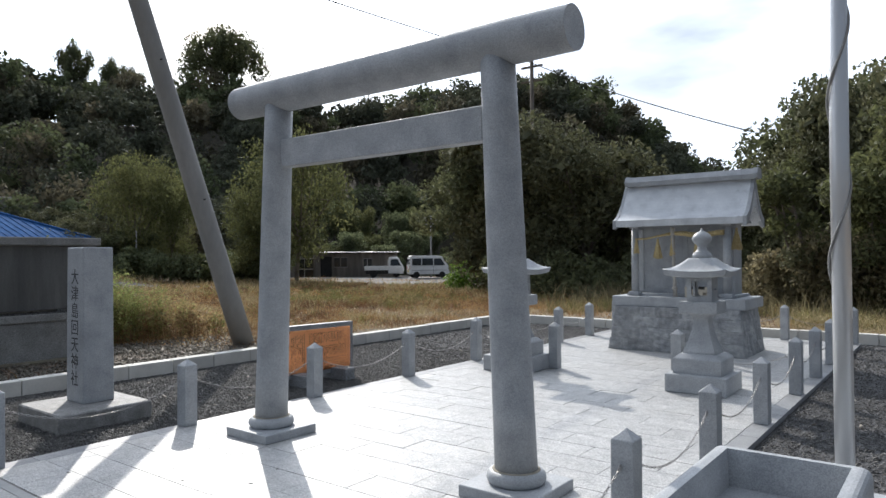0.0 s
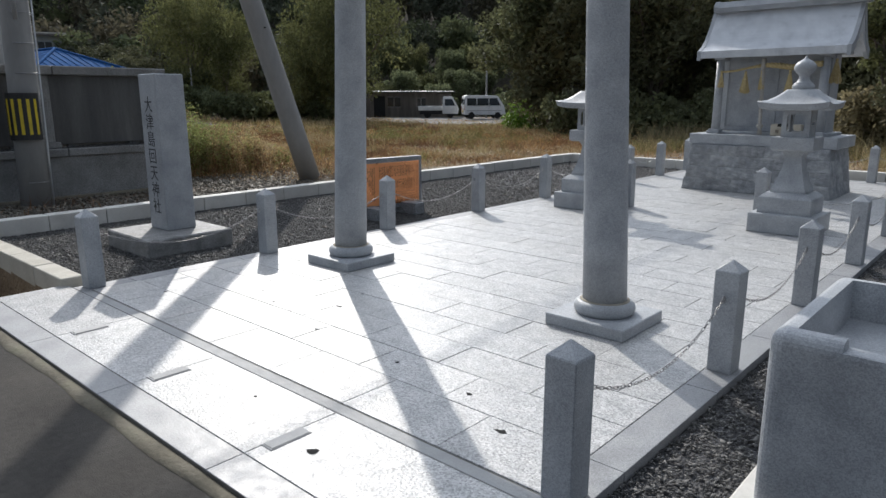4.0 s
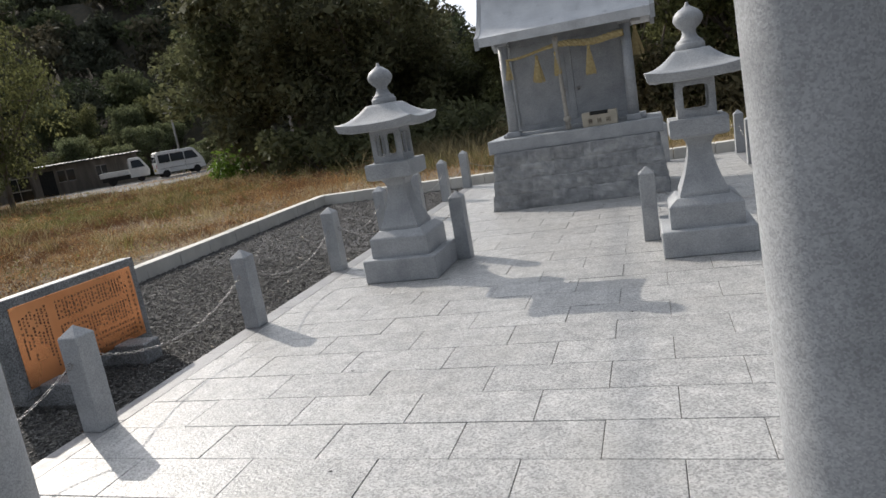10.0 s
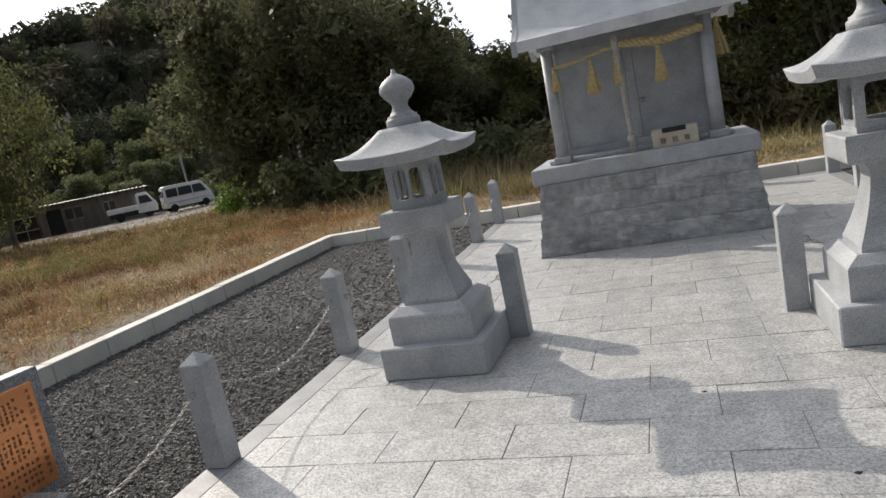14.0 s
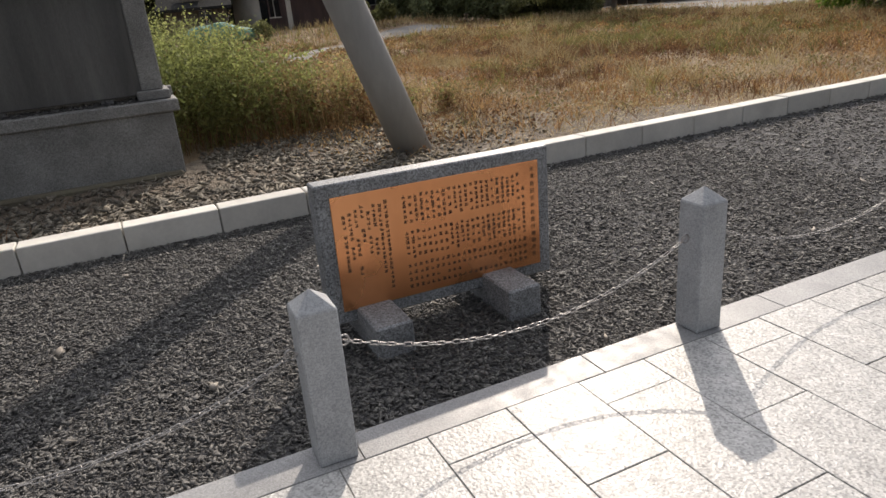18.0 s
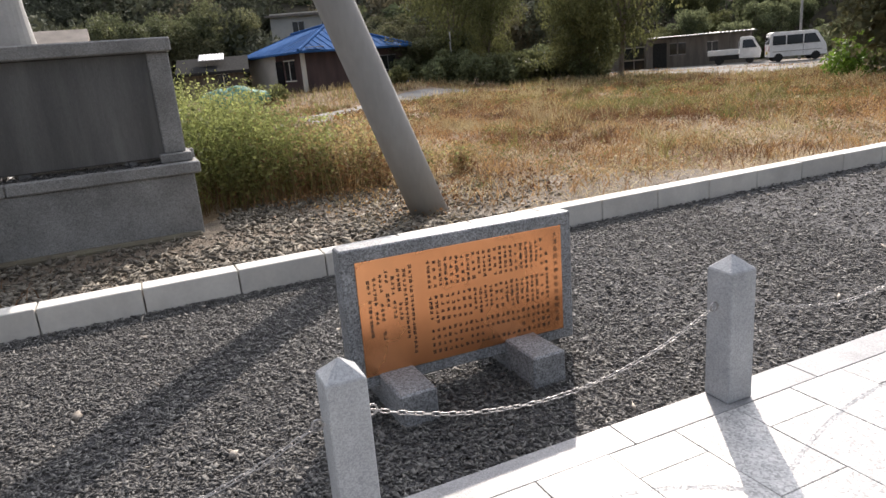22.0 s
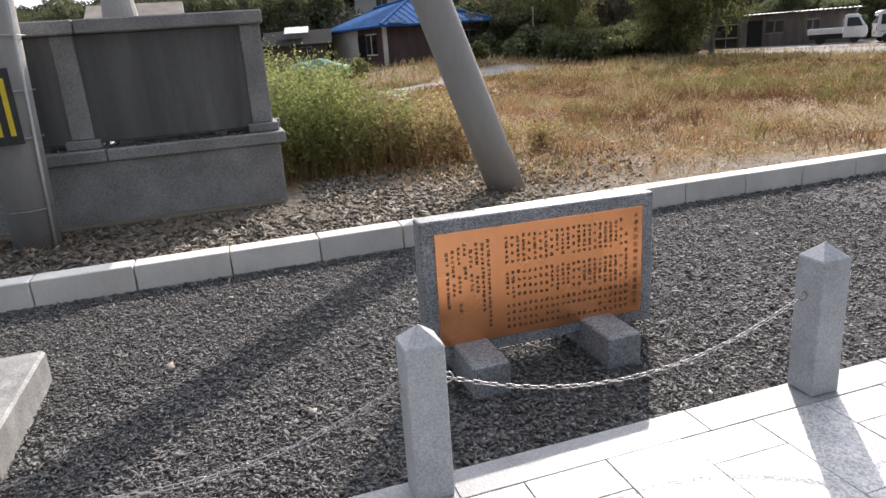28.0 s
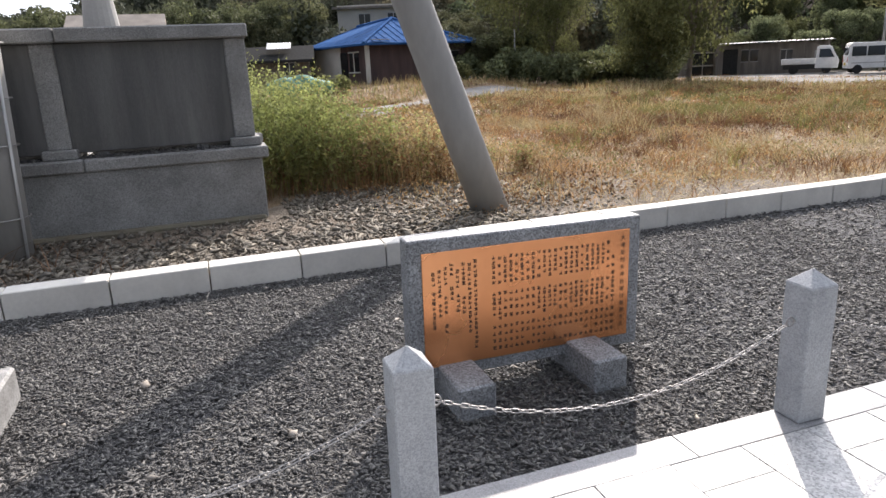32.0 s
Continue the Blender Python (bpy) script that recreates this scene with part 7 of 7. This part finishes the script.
def field_grass():
    patch = lambda x, y: noise.noise((x * 0.22, y * 0.22, 9.0)) + 0.5 * noise.noise((x * 0.8, y * 0.8, 4.0))
    outside = lambda x, y: not (-8.28 < x < 2.2 and y < 14.08) and y > 2.6 and not (-10.8 < x < -9.7 and y < 5.8) and off_track(x, y)
    edge = lambda x, y: min(1.0, max(0.03 if y > 7.6 else 0.006, (-8.33 - x) * step(5.6, 7.4, y) / float(np.interp(y, [8, 10.5], [1.9, 0.7])) - 0.25 * math.sin(y * 1.3))) if y < 14 else 1.0
    near = grass_spots(150000, -21, -8.4, 2.6, 20, lambda x, y: outside(x, y) and rng.random() < edge(x, y) ** 1.2 * (0.55 + 0.95 * patch(x, y)))
    far = grass_spots(64000, -46, -8, 3, 42, lambda x, y: outside(x, y) and math.hypot(x + 3, y - 5) > 13 and rng.random() < 0.6 + 0.5 * patch(x, y))
    for spots, low, high, wide in ((near, 0.04, 0.26, 0.0045), (far, 0.06, 0.34, 0.012)):
        wild = np.array([patch(x + 30, y) for x, y, _ in spots])
        shade = wild * 1.15 + 0.5 * np.array([noise.noise((x * 1.9, y * 1.9, 3.0)) for x, y, _ in spots]) + rng.normal(0, 0.12, len(spots)) + np.array([drift(x, y) for x, y, _ in spots])
        shade = np.where(np.array([meadow(x, y) for x, y, _ in spots]) & (rng.random(len(spots)) < 0.6), -1.0, np.maximum(shade, -0.44) if wide < 0.01 else shade)
        size = rng.uniform(low, high, len(spots)) * (0.62 + 0.95 * np.array([noise.noise((x * 1.7, y * 1.7, 6.0)) for x, y, _ in spots]))
        for mat, pick, label in ((DRY_GRASS, (shade > -0.22) & (shade < 0.3), "rusty dry grass of the field"), (DARK_RUST, (shade > -0.45) & (shade <= -0.22), "dark rusty dry grass of the field"), (STRAW, shade >= 0.3, "pale straw-coloured dry grass"), (OLIVE_GRASS, shade <= -0.45, "olive weeds among dry grass")):
            p = spots[pick]
            blades("field_grass", p, np.maximum(size[pick], 0.03), wide * rng.uniform(0.6, 1.4, len(p)), mat, label, "grass", 0.8)
    # Curled dead leaves and seed heads that roughen the field, in drifts of four tones.
    for count, x0, x1, y0, y1, low, high, reach in ((120000, -19, -8.9, 5.5, 19, 0.008, 0.026, 0.22), (90000, -42, -8.9, 5, 38, 0.02, 0.05, 0.3)):
        spots = grass_spots(count, x0, x1, y0, y1, lambda x, y: outside(x, y) and (reach < 0.25 or x < -17 or y > 17) and rng.random() < edge(x, y) * (0.5 + 0.9 * noise.noise((x * 0.8, y * 0.8, 15.0)) + 0.5 * noise.noise((x * 2.6, y * 2.6, 16.0))))
        tone = np.array([noise.noise((x * 0.28, y * 0.45, 31.0)) + 0.45 * noise.noise((x * 1.6, y * 1.6, 32.0)) + drift(x, y) + 0.5 * meadow(x, y) for x, y, _ in spots]) + rng.normal(0, 0.11, len(spots))
        spots[:, 2] += reach * rng.random(len(spots)) ** 1.3 * np.clip(0.55 + 1.1 * np.array([noise.noise((x * 1.7, y * 1.7, 6.0)) for x, y, _ in spots]), 0.1, 1.2)
        for mat, pick, label in ((DARK_RUST, tone < -0.17, "dark rusty dead leaves in the field"), (DRY_GRASS, (tone >= -0.17) & (tone < 0.1), "rusty dead leaves in the field"), (STRAW, (tone >= 0.1) & (tone < 0.36), "pale dead leaves and seed heads in the field"), (OLIVE_GRASS, tone >= 0.36, "olive leaves of low weeds in the field")):
            p = spots[pick]
            verts, faces = leaf_quads(p, rng.uniform(low, high, len(p)))
            tagged(new("dead_leaves", raw("dead_leaves", verts, faces, mat)), label, "leaves", kind="stuff")
    # Low mounds of matted weeds that stand out of the field.
    mounds = grass_spots(2600, -38, -10.2, 6.5, 34, lambda x, y: outside(x, y) and noise.noise((x * 0.33, y * 0.6, 51.0)) + 0.4 * noise.noise((x * 1.3, y * 1.3, 52.0)) > 0.04)
    tone = np.array([noise.noise((x * 0.25, y * 0.5, 61.0)) + 0.6 * drift(x, y) + 0.4 * meadow(x, y) for x, y, _ in mounds]) + rng.normal(0, 0.12, len(mounds))
    for mat, pick, label in ((DARK_RUST, tone < 0.0, "dark matted mounds of dead weeds"), (DRY_GRASS, (tone >= 0.0) & (tone < 0.2), "rusty matted mounds of dead weeds"), (OLIVE_GRASS, tone >= 0.2, "olive mounds of low weeds")):
        p = np.repeat(mounds[pick], 60, 0)
        size = np.repeat(rng.uniform(0.18, 0.42, pick.sum()), 60)
        d = rng.normal(size=(len(p), 3))
        d /= np.linalg.norm(d, axis=1)[:, None]
        d[:, 2] = np.abs(d[:, 2]) * 0.7
        wide = np.interp(np.hypot(p[:, 0] + 3.5, p[:, 1] - 5.2), [8, 30], [0.018, 0.045])
        verts, faces = leaf_quads(p + d * size[:, None] * rng.uniform(0.7, 1.05, (len(p), 1)), wide * rng.uniform(0.6, 1.3, len(p)))
        tagged(new("weed_mounds", raw("weed_mounds", verts, faces, mat)), label, "weeds", kind="stuff")
    # Tufts of taller weeds: green, straw-coloured and dark rusty ones, in drifts.
    heads = grass_spots(6400, -40, -9.6, 3.2, 36, lambda x, y: outside(x, y) and x < -9.6 - 1.2 * step(9, 7, y) and not (x > -13 and y < 7.6) and noise.noise((x * 0.3, y * 0.3, 12.0)) + 0.6 * noise.noise((x * 1.1, y * 1.1, 13.0)) > 0.06 + 0.2 * rng.random())
    tuft = np.array([noise.noise((x * 0.35, y * 0.35, 21.0)) for x, y, _ in heads]) + rng.normal(0, 0.2, len(heads))
    for mat, pick, tall, label in ((OLIVE_GRASS, tuft < -0.16, 0.36, "olive-green weed tufts in the dry field"), (DARK_RUST, (tuft >= -0.16) & (tuft < 0.12), 0.3, "dark rusty weed tufts in the dry field"), (STRAW, tuft >= 0.12, 0.46, "straw-coloured grass tufts in the dry field")):
        p = heads[pick]
        size = np.repeat(tall * rng.uniform(0.5, 1.25, len(p)), 26)
        p = np.repeat(p, 26, 0) + np.stack([rng.normal(0, 0.075, 26 * len(p)), rng.normal(0, 0.075, 26 * len(p)), np.zeros(26 * len(p))], 1)
        thick = np.interp(np.hypot(p[:, 0] + 3.5, p[:, 1] - 5.2), [6, 30], [0.004, 0.011])
        blades("weed_tufts", p, size * rng.uniform(0.4, 1.0, len(p)), thick * rng.uniform(0.6, 1.4, len(p)), mat, label, "grass", 0.6)
    back = grass_spots(42000, -12, 10, 14.09, 19.5, lambda x, y: rng.random() < (0.42 + 0.75 * noise.noise((x * 0.6, y * 0.9, 1.0))) * float(np.interp(y, [14.4, 16.2, 19], [1.0, 0.7, 0.15])))
    blades("cut_straw", back, rng.uniform(0.03, 0.12, len(back)), rng.uniform(0.004, 0.009, len(back)), STRAW, "heaps of cut straw behind the kerb", "grass", 2.2)
    heap = grass_spots(22000, -2.5, 9, 14.25, 16.4, lambda x, y: rng.random() < 0.55 + 0.9 * noise.noise((x * 0.9, y * 1.3, 6.0)) and x > -2.5 + 0.8 * math.sin(y * 5))
    heap[:, 2] += np.array([max(0.0, 0.22 + 0.3 * noise.noise((x * 0.9, y * 1.3, 6.0))) for x, y, _ in heap]) * np.interp(heap[:, 1], [14.5, 15.2, 16.4], [0.1, 1.0, 0.3]) * rng.random(len(heap))
    blades("straw_heap", heap, rng.uniform(0.05, 0.13, len(heap)), rng.uniform(0.003, 0.006, len(heap)), STRAW, "low heaps of raked straw behind the kerb", "grass", 2.4)
    rust = grass_spots(9000, -12, 10, 14.5, 19, lambda x, y: rng.random() < (0.4 - 0.7 * noise.noise((x * 0.6, y * 0.9, 1.0))) * (1.0 if x < -4 else 0.4))
    blades("dry_weeds", rust, rng.uniform(0.06, 0.28, len(rust)), rng.uniform(0.004, 0.009, len(rust)), DRY_GRASS, "rusty dry weeds behind the kerb", "grass", 0.9)
    rim = grass_spots(1500, -8, 10, 15.3, 18.2, lambda x, y: noise.noise((x * 0.7, y * 0.9, 44.0)) > -0.12)
    for mat, pick, label in ((OLIVE_GRASS, rng.random(len(rim)) < 0.45, "olive weed tufts behind the kerb"), (STRAW, None, "straw-coloured weed tufts behind the kerb")):
        p = rim[pick] if pick is not None else rim[::2]
        size = np.repeat(rng.uniform(0.16, 0.5, len(p)), 22)
        p = np.repeat(p, 22, 0) + np.stack([rng.normal(0, 0.1, 22 * len(p)), rng.normal(0, 0.1, 22 * len(p)), np.zeros(22 * len(p))], 1)
        blades("weed_tufts", p, size * rng.uniform(0.4, 1.0, len(p)), rng.uniform(0.003, 0.007, len(p)), mat, label, "grass", 0.8)
    weeds = grass_spots(14000, -9, 10, 16.5, 22, lambda x, y: rng.random() < 0.2 + 0.12 * (y - 16))
    blades("tall_weeds", weeds, rng.uniform(0.2, 0.8, len(weeds)), rng.uniform(0.006, 0.013, len(weeds)), DRY_SHRUB, "rank weeds at the foot of the thicket", "grass", 0.5)
    litter = grass_spots(42000, -13.5, -8.28, 6.6, 14.0, lambda x, y: rng.random() < (0.55 + 0.8 * noise.noise((x * 0.9, y * 0.9, 3.0))) * float(np.interp(x, [-13.5, -10.5, -8.5], [0.35, 0.9, 0.7])) * float(np.interp(y, [6.6, 8.5], [0.1, 1.0])))
    blades("straw_litter", litter, rng.uniform(0.02, 0.07, len(litter)), rng.uniform(0.003, 0.006, len(litter)), STRAW, "pale broken straw strewn beside the kerb", "grass", 2.6)

    def far_belt(x, y):
        far, yaw = math.hypot(x + 3.5, y - 5.2), math.degrees(math.atan2(-(x + 3.5), y - 5.2))
        return 33 < far < 45 and 36 < yaw < 82 and off_track(x, y) and rng.random() < 0.5 + 0.9 * noise.noise((x * 0.25, y * 0.25, 7.0))
    belt = grass_spots(26000, -47, -20, 9, 40, far_belt)
    tone = np.array([noise.noise((x * 0.4, y * 0.4, 5.0)) for x, y, _ in belt]) + rng.normal(0, 0.2, len(belt))
    for mat, pick, label in ((STRAW, tone > 0.1, "tall straw-coloured weeds across the field"), (RUST_WEED, (tone <= 0.1) & (tone > -0.22), "tall rusty weeds across the field"), (OLIVE_GRASS, tone <= -0.22, "tall olive weeds across the field")):
        p = belt[pick]
        blades("tall_field_weeds", p, rng.uniform(0.15, 0.62, len(p)), rng.uniform(0.01, 0.022, len(p)), mat, label, "grass", 0.3)
    # The rank weeds beside the memorial: green at the wall, rusty towards the pole.
    def rank(x, y):
        front = np.interp(y, [5.3, 5.8, 6.3, 6.8, 7.6, 8.6], [-10.75, -10.85, -10.75, -10.7, -10.6, -10.8])
        depth = np.interp(y, [5.0, 6.2, 7.2, 8.0], [3.2, 2.6, 1.8, 0.2])
        return front - depth < x < front + 0.06 * math.sin(y * 17) and rng.random() < 0.75 + 0.6 * noise.noise((x * 2.5, y * 2.5, 2.0))
    clump = grass_spots(6400, -15, -10.6, 4.9, 9.0, rank)
    rusty = rng.random(len(clump)) < np.interp(clump[:, 1], [5.9, 6.5, 7.0, 7.8], [0.0, 0.1, 0.6, 0.95])
    tall = rng.uniform(0.55, 1.0, len(clump)) * np.interp(clump[:, 1], [5.5, 6.4, 7.2, 8.6], [1.5, 1.3, 0.86, 0.42]) * (1 + 0.4 * np.array([noise.noise((x * 2.2, y * 2.2, 8.0)) for x, y, _ in clump]))
    for pick, mat, tone in ((~rusty, GREEN_GRASS, "yellow-green"), (rusty, RUST_WEED, "rusty")):
        p, h = clump[pick], tall[pick]
        blades("weed_stems", p, h, rng.uniform(0.002, 0.0042, len(p)), OLIVE_GRASS if mat is GREEN_GRASS else RUST_WEED, "thin stems of tall weeds beside the memorial", "weeds", 0.16)
        tips = np.repeat(p, 17, 0) + np.stack([rng.normal(0, 0.045, 17 * len(p)), rng.normal(0, 0.045, 17 * len(p)), (0.3 + 0.72 * rng.random(17 * len(p)) ** 0.75) * np.repeat(h, 17)], 1)
        verts, faces = leaf_quads(tips, rng.uniform(0.008, 0.026, len(tips)))
        tagged(new("weed_leaves", raw("weed_leaves", verts, faces, mat)), tone + " leaves of tall weeds beside the memorial", "weeds", kind="stuff")
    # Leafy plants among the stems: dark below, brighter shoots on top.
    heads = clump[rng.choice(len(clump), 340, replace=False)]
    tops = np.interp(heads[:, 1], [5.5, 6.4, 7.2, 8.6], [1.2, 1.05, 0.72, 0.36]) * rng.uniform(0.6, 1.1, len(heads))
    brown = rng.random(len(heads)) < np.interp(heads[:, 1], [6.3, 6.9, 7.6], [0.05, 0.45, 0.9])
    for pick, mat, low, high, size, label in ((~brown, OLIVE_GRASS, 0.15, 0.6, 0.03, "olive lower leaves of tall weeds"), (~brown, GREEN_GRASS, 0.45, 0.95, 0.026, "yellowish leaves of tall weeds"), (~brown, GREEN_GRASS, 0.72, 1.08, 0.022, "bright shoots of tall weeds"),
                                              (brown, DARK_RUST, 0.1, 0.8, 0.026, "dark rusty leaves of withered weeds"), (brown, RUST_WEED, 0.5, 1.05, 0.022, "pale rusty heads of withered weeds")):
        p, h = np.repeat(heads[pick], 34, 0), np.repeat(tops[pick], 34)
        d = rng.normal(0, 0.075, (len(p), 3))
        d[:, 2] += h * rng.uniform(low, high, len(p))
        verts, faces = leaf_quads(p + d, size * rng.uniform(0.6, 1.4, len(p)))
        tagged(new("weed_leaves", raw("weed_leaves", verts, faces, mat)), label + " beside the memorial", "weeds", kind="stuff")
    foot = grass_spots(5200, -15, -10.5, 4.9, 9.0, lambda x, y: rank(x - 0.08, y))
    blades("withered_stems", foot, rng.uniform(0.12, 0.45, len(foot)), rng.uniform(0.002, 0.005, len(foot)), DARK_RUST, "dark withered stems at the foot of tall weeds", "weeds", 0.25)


field_grass()
